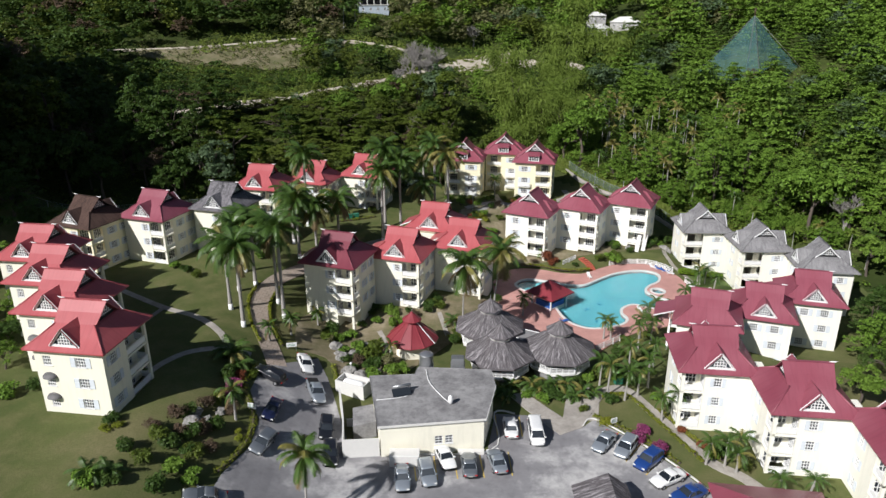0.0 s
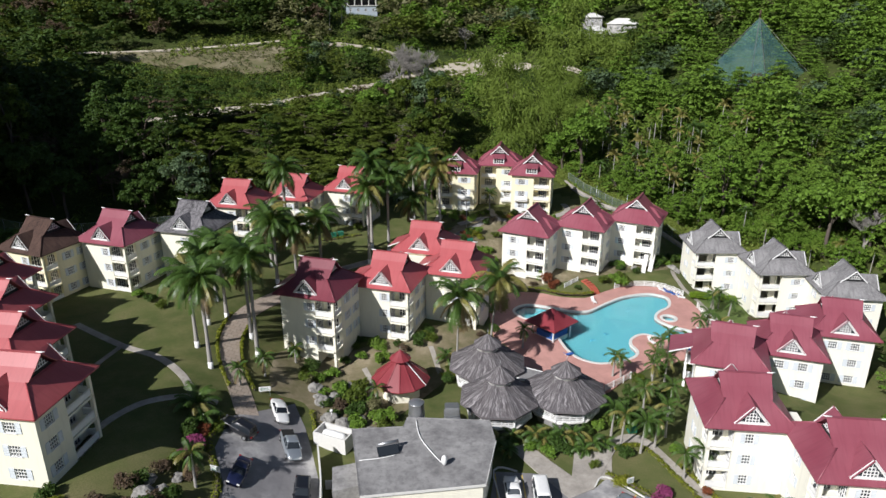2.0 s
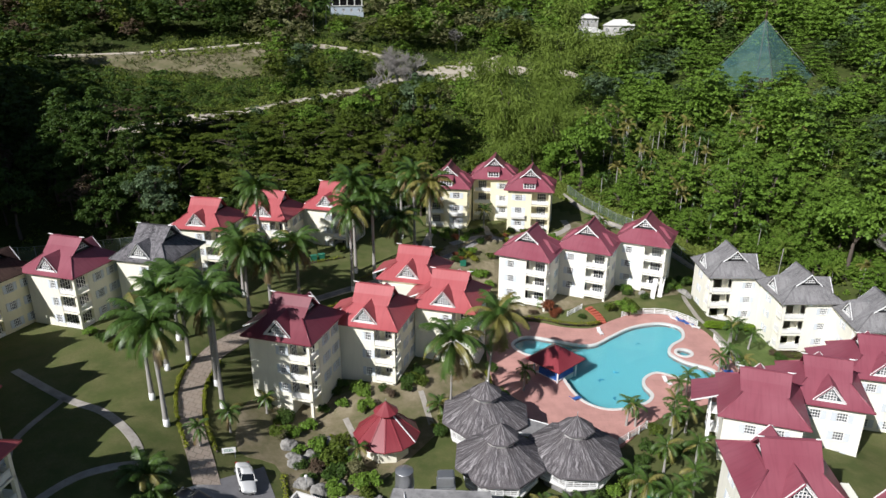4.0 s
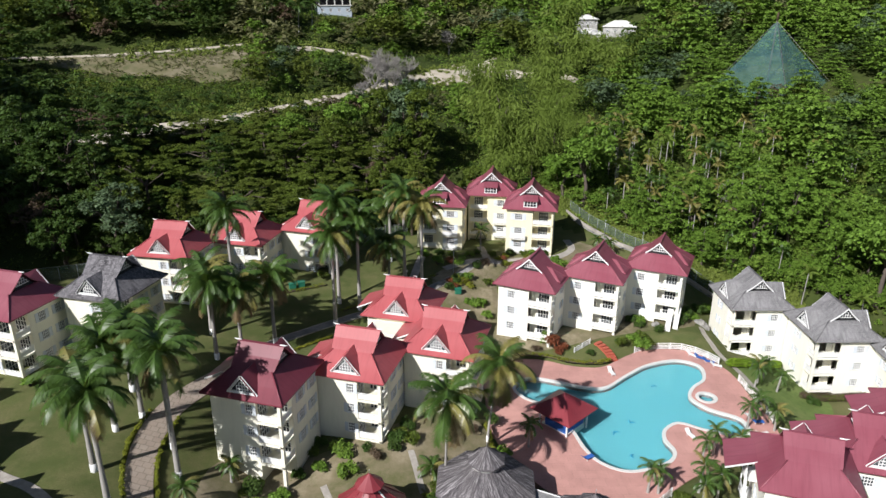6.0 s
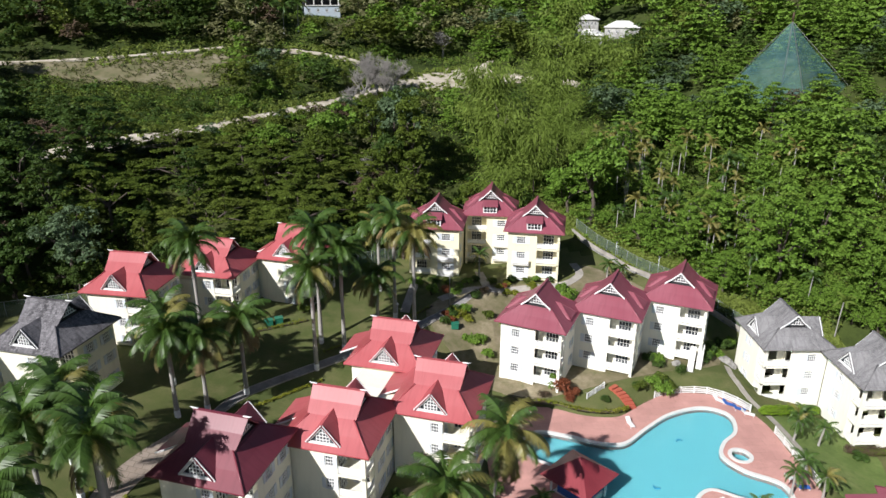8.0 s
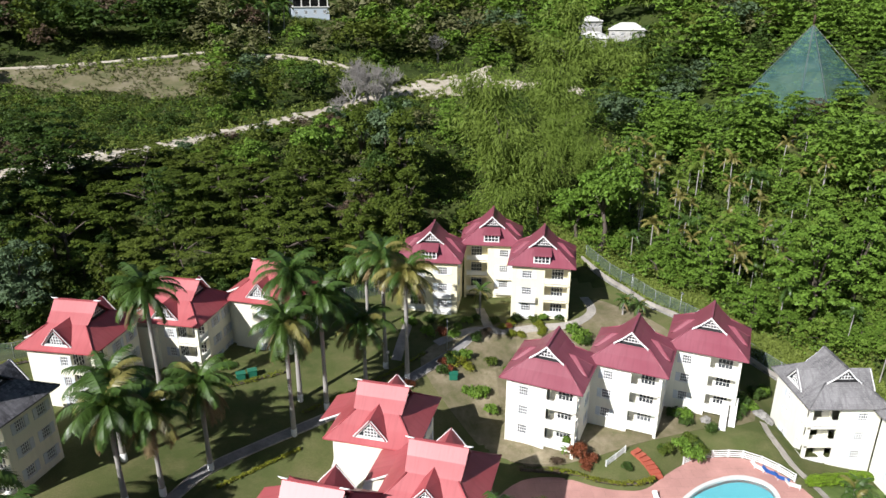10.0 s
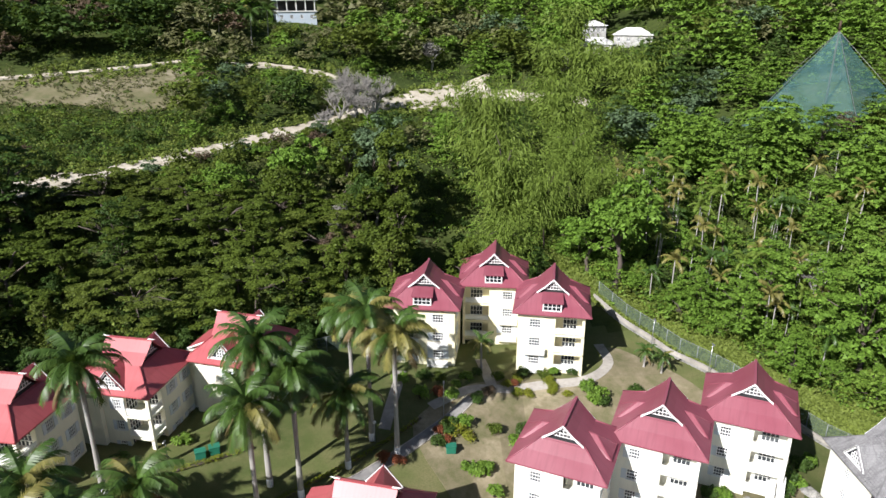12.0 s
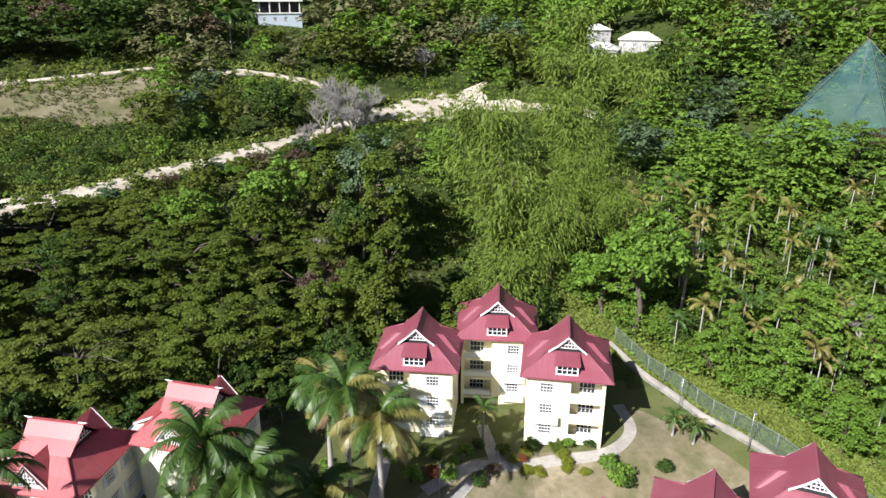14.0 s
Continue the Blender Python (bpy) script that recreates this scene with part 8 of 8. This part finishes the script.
for x, y, h, s, gold, lean in ((3.5, 107.2, 13.6, 1.25, 0.35, (0.2, -1.8)), (9.4, 116.2, 12.0, 1.25, 0.3, (1.2, -1.0)), (-14.8, 62.2, 8.6, 0.85, 0.25, (0.2, 0.3)), (-26.4, 76.0, 4.4, 0.62, 0.3, (0, 0)), (14.8, 116.0, 3.6, 0.5, 0.1, (0.1, 0)), (12.9, 170.6, 4.6, 0.6, 0.15, (0, 0)),
                               (38.4, 168.4, 2.6, 0.5, 0.1, (0, 0)), (36.4, 170.0, 2.6, 0.5, 0.1, (0, 0)), (-27.0, 96.9, 2.6, 0.5, 0.2, (0, 0)), (-24.6, 101.0, 3.0, 0.55, 0.1, (0, 0)), (-21.4, 107.0, 2.4, 0.5, 0.1, (0, 0))):
    palm("coconut", x, y, h, 0, s * (1.08 if h > 7 else 1), gold, 4 if h > 7 else 1, 24 if h > 7 else 15, lean, DECK_Z if in_pool(x, y) else None)
ARECA_L = "slender green garden palm with arching fronds"
for x, y, h, s in ((24.4, 88.4, 5.2, 0.62), (26.7, 87.2, 5.0, 0.62), (28.8, 88.2, 4.6, 0.6), (23.8, 91.0, 4.4, 0.6), (31.0, 90.6, 5.0, 0.6), (30.6, 82.1, 3.6, 0.55), (33.0, 82.3, 4.0, 0.55), (33.2, 96.0, 4.6, 0.62), (29.6, 96.4, 4.2, 0.6),
                   (36.4, 112.2, 3.6, 0.55), (38.6, 113.8, 3.8, 0.55), (45.6, 119.4, 3.6, 0.55), (27.8, 106.8, 3.4, 0.52), (29.0, 106.6, 3.0, 0.5), (41.6, 113.2, 3.2, 0.5), (33.8, 106.4, 4.0, 0.56), (35.2, 104.6, 4.2, 0.58), (32.6, 102.6, 4.4, 0.58), (48.0, 121.6, 3.4, 0.55), (49.0, 118.6, 3.4, 0.55),
                   (19.6, 87.4, 0.6, 0.55), (21.0, 88.4, 0.8, 0.58), (18.2, 88.0, 0.6, 0.5), (22.6, 88.6, 0.6, 0.5), (9.4, 87.2, 0.8, 0.5), (33.4, 72.6, 3.4, 0.56), (35.6, 72.2, 3.8, 0.58), (37.6, 73.2, 3.6, 0.56), (36.6, 71.0, 3.0, 0.52), (40.0, 66.8, 2.6, 0.5), (43.4, 66.6, 2.6, 0.5), (-8.2, 97.6, 3.6, 0.45), (53.0, 132.0, 3.6, 0.56), (54.6, 133.4, 3.2, 0.52), (51.8, 130.4, 3.4, 0.52), (55.4, 130.4, 3.0, 0.5)):
    palm("coconut", x, y, h, 0, s, 0.12, 0, 11, ((x * 7 % 1) * 0.6 - 0.3, (y * 5 % 1) * 0.6 - 0.3), DECK_Z if in_pool(x, y) and inside(DECK_LINE, np.array(x), np.array(y)) else None, ARECA_L, "garden palms")


# slope palms under the trees on the hillside: crown in one mesh
def crown_quads(seed, mat, n=10, s=0.55):
    rng = random.Random(seed)
    arrs = []
    for k in range(n):
        me = FR["green"][(0, 1, 1, 2)[k % 4]]
        co = np.empty(len(me.vertices) * 3, dtype=np.float32)
        me.vertices.foreach_get("co", co)
        m = np.array(pose(0, 0, 0, 0, rng.uniform(-12, 12), k * 137.5) @ Matrix.Scale(s * rng.uniform(0.85, 1.1), 4))
        v = co.reshape(-1, 3) @ m[:3, :3].T
        arrs.append(v.reshape(-1, 3, 3))
    return quads("crown", np.concatenate(arrs), mat)


SLOPE_CROWN = [crown_quads(1, LEAF_GOLD), crown_quads(2, LEAF_PALM), crown_quads(3, LEAF_BAMBOO)]
for x, y in ((-53.0, 309.0), (-48.6, 311.0), (-43.4, 309.0), (-57.0, 313.0), (-39.0, 313.0)):
    palm("coconut", x, y, 9.0, 0, 1.2, 0.15, 0, 13, (0.5, -0.4), None, "tall coconut palm on the far hillside", "hillside palms")
bm, _ = palm_trunk(5.5, (0.2, 0.1), 0.09)
SLOPE_TRUNK = mesh_of("trunk", bm, PALM_BARK)
for k in range(110):
    x = rs.uniform(41, 98)
    y = rs.uniform(max(184, float(forest_edge(x)) + 8), 218) if k % 4 else float(forest_edge(x)) + rs.uniform(8, 40)
    s = rs.uniform(0.8, 1.35)
    home = thing("palm_tree", pose(x, y, gz(x, y), 0, 0, rs.uniform(0, 360)), "slender wild palm on the wooded slope", "palm tree", "wild palms")
    home.scale = (s, s, s * rs.uniform(0.9, 1.3))
    put("trunk", SLOPE_TRUNK, home)
    put("crown", SLOPE_CROWN[k % 3], home, pose(0.2, 0.1, 5.5))


# ---- shrubs, hedges, flowers, rocks ----
def shrub_mesh(mat, seed, r=1.0, leaf=0.3, tall=0.85):
    rng = np.random.RandomState(seed)
    C, Rr = [], []
    for k in range(9):
        a, rr = rng.uniform(0, math.tau), r * 0.55 * math.sqrt(rng.uniform())
        C.append((rr * math.cos(a), rr * math.sin(a), r * tall * rng.uniform(0.35, 0.8)))
        w = r * rng.uniform(0.35, 0.6)
        Rr.append((w, w, w * 0.9))
    return quads("foliage", leaf_cloud(rng, C, Rr, 92, leaf * 0.72), mat)


SHRUBS = {"green": [shrub_mesh(LEAF_MID, 1), shrub_mesh(LEAF_MID, 2)], "deep": [shrub_mesh(LEAF_DEEP, 3), shrub_mesh(LEAF_DEEP, 4)], "lime": [shrub_mesh(LEAF_LIME, 5, 1, 0.22, 0.7)], "pink": [shrub_mesh(BLOSSOM, 6, 1, 0.26)], "red": [shrub_mesh(BLOSSOM_RED, 7, 1, 0.24)], "olive": [shrub_mesh(LEAF_OLIVE, 8, 1, 0.24)], "rust": [shrub_mesh(LEAF_RUST, 9, 1, 0.24)], "grey": [shrub_mesh(LEAF_SCRUB, 10, 1, 0.2), shrub_mesh(LEAF_BLUE, 11, 1, 0.2)]}
bm = bmesh.new()
for a in (0, 1.3, 2.6, 3.9, 5.2):
    tube(bm, [(0, 0, -0.3), (0.2 * math.cos(a), 0.2 * math.sin(a), 0.3), (0.5 * math.cos(a), 0.5 * math.sin(a), 0.7)], [0.05, 0.04, 0.015], 5)
STEMS = mesh_of("woody_base", bm, BARK)
SHRUB_L = {"green": "leafy mid-green garden shrub", "deep": "dense dark green garden shrub", "lime": "clipped lime-green garden shrub", "pink": "bougainvillea covered in magenta blossom", "red": "shrub with red and orange leaves", "olive": "olive green garden bush", "rust": "reddish brown low shrub", "grey": "grey-green feathery garden bush"}


def shrub(kind, x, y, r, k=0, tall=1.0):
    home = thing("shrub", pose(x, y, gz(x, y), 0, 0, (x * 53 + y * 31) % 360), SHRUB_L[kind], "shrub", "garden shrubs")
    home.scale = (r, r, r * tall)
    put("woody_base", STEMS, home)
    put("foliage", SHRUBS[kind][k % len(SHRUBS[kind])], home)


for k, (x, y, r) in enumerate(((-16.0, 100.5, 1.1), (-13.0, 98.4, 1.6), (-11.5, 101.4, 1.3), (-9.0, 98.4, 1.4), (-14.0, 95.6, 1.1), (-18.4, 103.8, 1.3), (-11.1, 96.2, 1.8), (-19.5, 105.6, 1.0), (-8.0, 94.8, 1.5), (-13.6, 102.6, 1.2), (-10.5, 93.6, 1.6), (-15.5, 97.8, 1.0), (-6.8, 92.4, 1.3),
                               (-37.3, 60.0, 1.8), (-34.9, 60.4, 1.4), (-29.7, 64.1, 1.7), (-29.4, 67.6, 1.3), (-26.9, 86.4, 1.2), (-27.6, 63.6, 1.4), (-30.4, 61.0, 1.5), (-55.6, 76.8, 1.8), (-53.2, 78.6, 1.3),
                               (-19.4, 103.0, 1.3), (-17.2, 104.0, 1.2), (-14.2, 109.6, 1.2), (-11.8, 110.4, 1.3), (-2.4, 114.6, 1.5), (-0.6, 114.4, 1.4), (-8.6, 112.4, 1.4), (-18.8, 106.2, 1.7), (-15.8, 106.0, 1.4), (2.0, 104.6, 1.3), (2.6, 107.0, 1.2), (14.7, 86.9, 1.4), (16.6, 87.5, 1.5), (12.6, 88.2, 1.2), (9.4, 88.6, 1.5),
                               (38.0, 143.6, 1.2), (36.6, 143.0, 1.3), (41.8, 145.6, 1.1), (50.2, 151.4, 1.2), (18.6, 168.8, 1.2), (21.4, 168.4, 1.1), (8.4, 164.2, 1.3), (7.6, 158.4, 1.5), (9.6, 159.4, 1.6), (6.0, 156.2, 1.3), (13.4, 158.8, 1.2), (1.4, 168.4, 1.4), (4.6, 168.6, 1.3), (10.6, 168.4, 1.2), (12.2, 169.4, 1.0), (15.0, 168.2, 1.1), (23.0, 168.8, 1.2), (25.6, 168.9, 1.1), (9.0, 166.6, 1.0), (17.4, 159.6, 1.6), (19.0, 158.4, 1.3), (15.8, 157.6, 1.2), (33.6, 165.0, 1.2), (-5.5, 166.4, 1.3), (28.6, 163.6, 1.4),
                               (-44.8, 116.4, 1.3), (-50.4, 120.6, 1.4), (-47.6, 119.0, 1.3), (-35.8, 126.4, 1.4), (-30.6, 152.0, 1.3), (-17.0, 157.4, 1.4), (-24.6, 155.6, 1.3), (10.4, 120.6, 1.2), (11.4, 113.8, 1.3), (-39.6, 70.9, 1.2), (20.2, 84.4, 0.9), (-68, 100, 2.2), (-64.5, 90, 2.0), (-66, 95, 2.2), (60.4, 128.6, 1.2))):
    shrub(("green", "deep", "olive", "green", "deep")[k % 5], x, y, r, k)
for k, (x, y, r) in enumerate(((-21.4, 109.3, 1.5), (-9.7, 113.0, 1.4), (-8.2, 109.2, 1.5), (4.1, 164.0, 1.5), (28.2, 163.9, 1.7), (27.1, 165.6, 1.4), (9.7, 153.3, 1.2), (11.9, 153.3, 1.2), (11.0, 153.1, 1.4), (12.4, 150.3, 1.3))):
    shrub("green", x, y, r, k, 1.35)
for k, (x, y, r) in enumerate(((-12.1, 114.6, 1.1), (-12.9, 113.0, 1.0), (-6.1, 113.0, 0.9), (-4.9, 111.7, 1.1), (-2.7, 113.1, 1.2), (-2.0, 115.6, 1.2), (-1.0, 117.2, 1.3), (7.7, 117.6, 1.0), (38.9, 147.4, 1.2), (36.6, 141.5, 1.0), (38.8, 143.1, 0.8), (28.6, 139.6, 0.6), (33.9, 142.3, 0.9), (7.0, 168.2, 1.2), (11.6, 163.5, 1.2), (13.3, 164.9, 1.2))):
    shrub(("deep", "olive", "deep", "rust")[k % 4], x, y, r, k)
for k, (x, y, r) in enumerate(((17.8, 168.0, 1.1), (21.9, 167.2, 1.2), (16.0, 166.7, 1.0), (17.4, 165.3, 1.1), (18.9, 165.3, 1.0), (22.3, 166.1, 1.1), (8.3, 158.1, 1.6), (10.1, 157.6, 1.3), (7.4, 159.1, 1.3))):
    shrub("lime", x, y, r, k)
for k, (x, y, r) in enumerate(((23.4, 140.6, 1.1), (6.5, 164.7, 1.2), (7.0, 156.6, 1.1))):
    shrub("red", x, y, r, k)
for k, (x, y, r) in enumerate(((-28.3, 82.2, 1.4), (-28.9, 79.8, 1.0), (25.9, 77.2, 1.3), (28.4, 75.4, 1.2), (27.2, 79.0, 1.2), (-28.2, 80.8, 0.9))):
    shrub("pink", x, y, r, k)
for k, (x, y, r) in enumerate(((-28.2, 85.0, 1.2), (24.2, 141.0, 1.2), (23.4, 139.8, 0.9), (-14.0, 60.8, 1.1), (-12.6, 61.0, 1.0), (6.2, 158.0, 1.0), (17.0, 166.8, 0.9), (34.0, 76.0, 1.0), (32.4, 79.4, 0.9), (-0.6, 153.2, 1.1), (1.2, 153.0, 1.1))):
    shrub("red", x, y, r, k)
for k, (x, y, r) in enumerate(((22.8, 81.4, 1.5), (-39.6, 69.4, 1.0), (-38.4, 70.2, 0.9), (19.2, 165.2, 0.9), (22.0, 165.6, 1.0), (24.2, 165.0, 0.9), (-25.2, 72.6, 0.8), (-25.6, 73.8, 0.7), (10.4, 128.4, 0.7))):
    shrub("lime", x, y, r, k, 0.9)
for k, (kind, x, y, r, tall) in enumerate((("red", 22.6, 141.6, 1.7, 1.5), ("green", 21.6, 142.6, 1.4, 1.5), ("deep", 28.6, 139.8, 1.0, 0.8), ("green", 39.2, 148.6, 1.6, 1.1), ("deep", 38.0, 149.4, 1.3, 1.1), ("olive", 34.2, 141.9, 1.3, 0.9), ("green", 37.6, 141.0, 1.5, 1.3),
                                           ("olive", 38.8, 141.4, 1.2, 1.2), ("deep", 46.6, 148.6, 1.4, 1.2), ("green", 47.6, 149.6, 1.3, 1.3), ("deep", 52.6, 155.0, 1.6, 1.1), ("green", 54.2, 156.0, 1.4, 1.2), ("rust", 19.8, 140.9, 1.0, 0.8), ("deep", 48.4, 151.4, 1.5, 1.3))):
    shrub(kind, x, y, r, k, tall)


def hedge(points, w, h, mat, label, clipped=False):
    pts = smooth_loop([(*p, 0) for p in points], 8, False)
    C = []
    for a, b in zip(pts, pts[1:]):
        n = max(1, int((b - a).length / (w * 0.55)))
        for k in range(n):
            p = a.lerp(b, k / n)
            C.append((p.x + rs.uniform(-0.1, 0.1), p.y + rs.uniform(-0.1, 0.1), gz(p.x, p.y) + h * 0.5))
    C = np.array(C)
    Rr = np.tile([w * 0.6, w * 0.6, h * 0.6], (len(C), 1)) * rs.uniform(0.8, 1.2, (len(C), 1))
    home = thing("hedge", Matrix(), label, "hedge", "garden hedges")
    put("foliage", quads("foliage", leaf_cloud(rs, C, Rr, 420 if clipped else 34, 0.17 if clipped else 0.2), mat), home)
    bm = bmesh.new()
    core = [(p.x, p.y, gz(p.x, p.y) + h * 0.25) for p in pts]
    tube(bm, core, [w * 0.22] * len(core), 6)
    part("woody_base", bm, BARK, home)
    if clipped:                                                  # dense inner growth
        bm = bmesh.new()
        inner = [(p.x, p.y, gz(p.x, p.y) + h * 0.5) for p in pts]
        tube(bm, inner, [w * 0.4] * len(inner), 10)
        part("inner_growth", bm, LEAF_OLIVE, home)


LIME_L = "low clipped lime-green hedge"
for pts, w, h in (([(-17.0, 95.4), (-15.6, 90.6)], 0.8, 0.7), ([(-25.6, 66), (-24.2, 71.6), (-24.5, 77.4), (-27.1, 83), (-27.2, 89.0)], 0.9, 0.7), ([(-33.1, 115), (-33.1, 108), (-31.0, 101), (-28.0, 95.4)], 0.5, 0.5), ([(-29.6, 115), (-29.6, 108), (-27.6, 101.4), (-25.0, 96.6)], 0.5, 0.5),
                  ([(21.6, 83.0), (25.8, 78.8), (30.2, 72.6)], 0.8, 0.5), ([(23.8, 88.0), (25.6, 88.6), (27.8, 87.6), (30.6, 80), (33.4, 72.6)], 0.6, 0.45), ([(31.0, 84.4), (33.2, 78.6), (35.8, 73.2)], 0.7, 0.5), ([(24.0, 137.6), (27.0, 136.8), (30.0, 137.0), (31.2, 137.6)], 0.7, 0.6), ([(18.6, 139.6), (21.0, 139.2), (24.0, 137.6)], 0.7, 0.6),
                  ([(-24.0, 150.6), (-16.0, 154.6)], 0.8, 0.6), ([(-12.4, 146.6), (-3.0, 153.6), (4.0, 160.0)], 0.7, 0.5), ([(-20.4, 134.0), (-12.0, 140.8)], 0.5, 0.4), ([(-12.6, 104.6), (-9.6, 102.2)], 0.5, 0.4), ([(1.0, 106.2), (4.6, 106.0)], 0.5, 0.5), ([(10.0, 113.0), (9.6, 120.0)], 0.6, 0.7), ([(-52.0, 158), (-60, 155)], 1.0, 0.8)):
    hedge(pts, w, h, LEAF_LIME, LIME_L)
hedge([(50.2, 135.9), (55.4, 137.6), (60.4, 139.3)], 1.5, 1.5, LEAF_HEDGE, "thick clipped bright green hedge before a white block", True)
hedge([(59.6, 129.9), (64.4, 129.9), (69.4, 130.0)], 1.3, 1.2, LEAF_RUST, "low reddish brown hedge before a white block", True)
hedge([(15.0, 140.0), (20.0, 139.2)], 0.9, 0.7, LEAF_RUST, "low reddish hedge before a white block")


def rock(x, y, s, seed):
    rng = random.Random(seed)
    bm = bmesh.new()
    bmesh.ops.create_icosphere(bm, subdivisions=3, radius=1.0)
    off = Vector((seed * 3.1, seed * 1.7, 0))
    for v in bm.verts:
        k = 1 + 0.35 * noise.noise(v.co * 1.3 + off) + 0.15 * noise.noise(v.co * 3.7 + off)
        v.co = Vector((v.co.x * k * 1.1, v.co.y * k, v.co.z * k * 0.8))
    home = put("rock", mesh_of("rock", bm, ROCK), None, pose(x, y, gz(x, y) + s * 0.12, 0, 0, rng.uniform(0, 360)))
    home.scale = (s, s, s)
    tagged(home, "rough grey limestone boulder in a rock garden", "boulder", "garden boulders")


for k, (x, y, s) in enumerate(((-16.0, 98.4, 1.1), (-14.4, 94.9, 1.0), (-12.4, 93.6, 1.1), (-10.4, 94.6, 0.9), (-17.6, 101.4, 1.0), (-12.8, 103.2, 0.9), (-9.6, 99.6, 0.9), (-16.8, 99.6, 0.7), (-14.6, 100.2, 0.8), (-8.4, 91.6, 1.1), (-9.6, 91.4, 0.9), (-7.0, 90.8, 1.2), (-5.4, 91.6, 0.8), (-15.2, 94.6, 0.6),
                               (-30.7, 72.8, 1.1), (-29.2, 73.6, 0.9), (-31.0, 75.0, 0.8), (-28.4, 76.4, 0.7), (42.0, 148.0, 0.7), (50.8, 150.0, 1.0), (51.6, 149.0, 0.7))):
    rock(x, y, s, k + 1)
for k, (x, y, r) in enumerate(((-31.6, 74.0, 1.2), (-29.0, 71.6, 1.3), (-33.0, 68.4, 1.4), (-28.0, 73.0, 1.2), (-31.2, 70.4, 1.0), (-35.6, 65.6, 1.2), (-27.2, 69.0, 1.1), (-29.2, 78.2, 1.2), (-29.6, 84.0, 1.3), (-32.6, 73.2, 1.3), (-30.0, 70.4, 1.3), (-34.2, 70.0, 1.1), (-28.6, 67.4, 1.3), (-31.4, 67.6, 1.2), (-27.0, 77.0, 1.1), (-27.6, 80.8, 1.0), (-30.2, 76.6, 1.2), (-33.2, 64.4, 1.2))):
    shrub(("deep", "rust", "olive", "deep", "rust")[k % 5], x, y, r * 1.1, k, 1.2)

for k, (x, y, r) in enumerate(((-11.4, 98.6, 2.1), (-13.9, 101.4, 1.6), (-8.4, 97.0, 1.7), (-13.2, 97.2, 1.4), (-18.6, 102.6, 1.0), (-11.0, 102.4, 1.5), (-6.6, 94.4, 1.7))):
    shrub(("olive", "green", "grey", "rust", "grey")[k % 5], x, y, r, k, 1.3)
palm("coconut", -37.3, 60.6, 0.5, 0, 0.72, 0.1, 0, 16, (0, 0), None, "clump of broad bright green garden palm fronds", "garden palms")
for x, y, s in ((1.9, 109.6, 0.6), (8.6, 88.7, 0.6), (13.4, 89.9, 0.58), (15.0, 89.4, 0.6), (16.6, 89.6, 0.6), (18.4, 90.0, 0.56), (14.2, 88.6, 0.5), (10.2, 89.6, 0.5)):
    palm("coconut", x, y, 0.9, 0, s, 0.22, 0, 16, (0.1, 0), None, "dense clump of green garden palm fronds", "garden palms")
palm("coconut", -30.4, 89.0, 0.7, 0, 0.92, 0.08, 0, 24, (0, 0), None, "broad clump of dark green garden palm fronds", "garden palms")
palm("coconut", -29.0, 87.0, 0.5, 0, 0.7, 0.08, 0, 16, (0, 0), None, "broad clump of dark green garden palm fronds", "garden palms")
palm("coconut", -35.6, 61.4, 0.4, 0, 0.6, 0.1, 0, 12, (0, 0), None, "clump of broad bright green garden palm fronds", "garden palms")
for k, (x, y, r) in enumerate(((24.6, 86.6, 1.3), (26.4, 92.2, 1.5), (28.2, 94.4, 1.4), (30.4, 98.4, 1.5), (28.8, 100.6, 1.3), (32.0, 94.0, 1.3), (33.6, 100.0, 1.4), (31.0, 104.4, 1.3), (27.4, 98.2, 1.2), (22.4, 92.4, 1.3), (20.6, 91.4, 1.2), (24.4, 93.6, 1.4), (26.6, 96.6, 1.3), (34.8, 74.2, 1.3), (36.4, 74.6, 1.4), (37.8, 71.8, 1.2), (33.0, 84.6, 1.1), (31.2, 87.2, 1.1), (29.0, 91.6, 1.2), (35.4, 106.6, 1.2))):
    shrub(("deep", "green", "deep", "olive")[k % 4], x, y, r, k, 1.15)
# small garden trees beside the lawn blocks
for kind, x, y, s, k, w in (("round", -62.0, 88.0, 0.6, 0, 30), ("round_mid", -66.5, 99.5, 0.6, 0, 130), ("round", -69.0, 88.0, 0.9, 1, 80), ("layered_deep", -74.0, 98.0, 0.9, 0, 10), ("round_mid", -60.0, 83.5, 0.5, 1, 200), ("layered", 72.0, 103.0, 0.8, 1, 20), ("layered_deep", 76.0, 111.0, 0.9, 0, 60), ("round", 68.0, 92.0, 0.8, 2, 120), ("round_mid", 60.0, 86.0, 0.7, 0, 5),
                            ("round", 74.0, 95.0, 0.9, 1, 50), ("layered", 82.0, 104.0, 1.0, 2, 90), ("round", 84.0, 118.0, 1.0, 0, 9), ("layered", 88.0, 110.0, 1.0, 1, 33), ("round", 66.0, 78.0, 0.8, 1, 140), ("layered", 61.0, 72.0, 0.7, 0, 70), ("round_mid", -78.0, 110.0, 1.0, 0, 0), ("round", -84.0, 120.0, 1.1, 2, 44), ("round", -80.0, 132.0, 1.1, 1, 77), ("layered_deep", -90.0, 138.0, 1.1, 1, 12)):
    tree(kind, x, y, s, k, w, "garden trees")
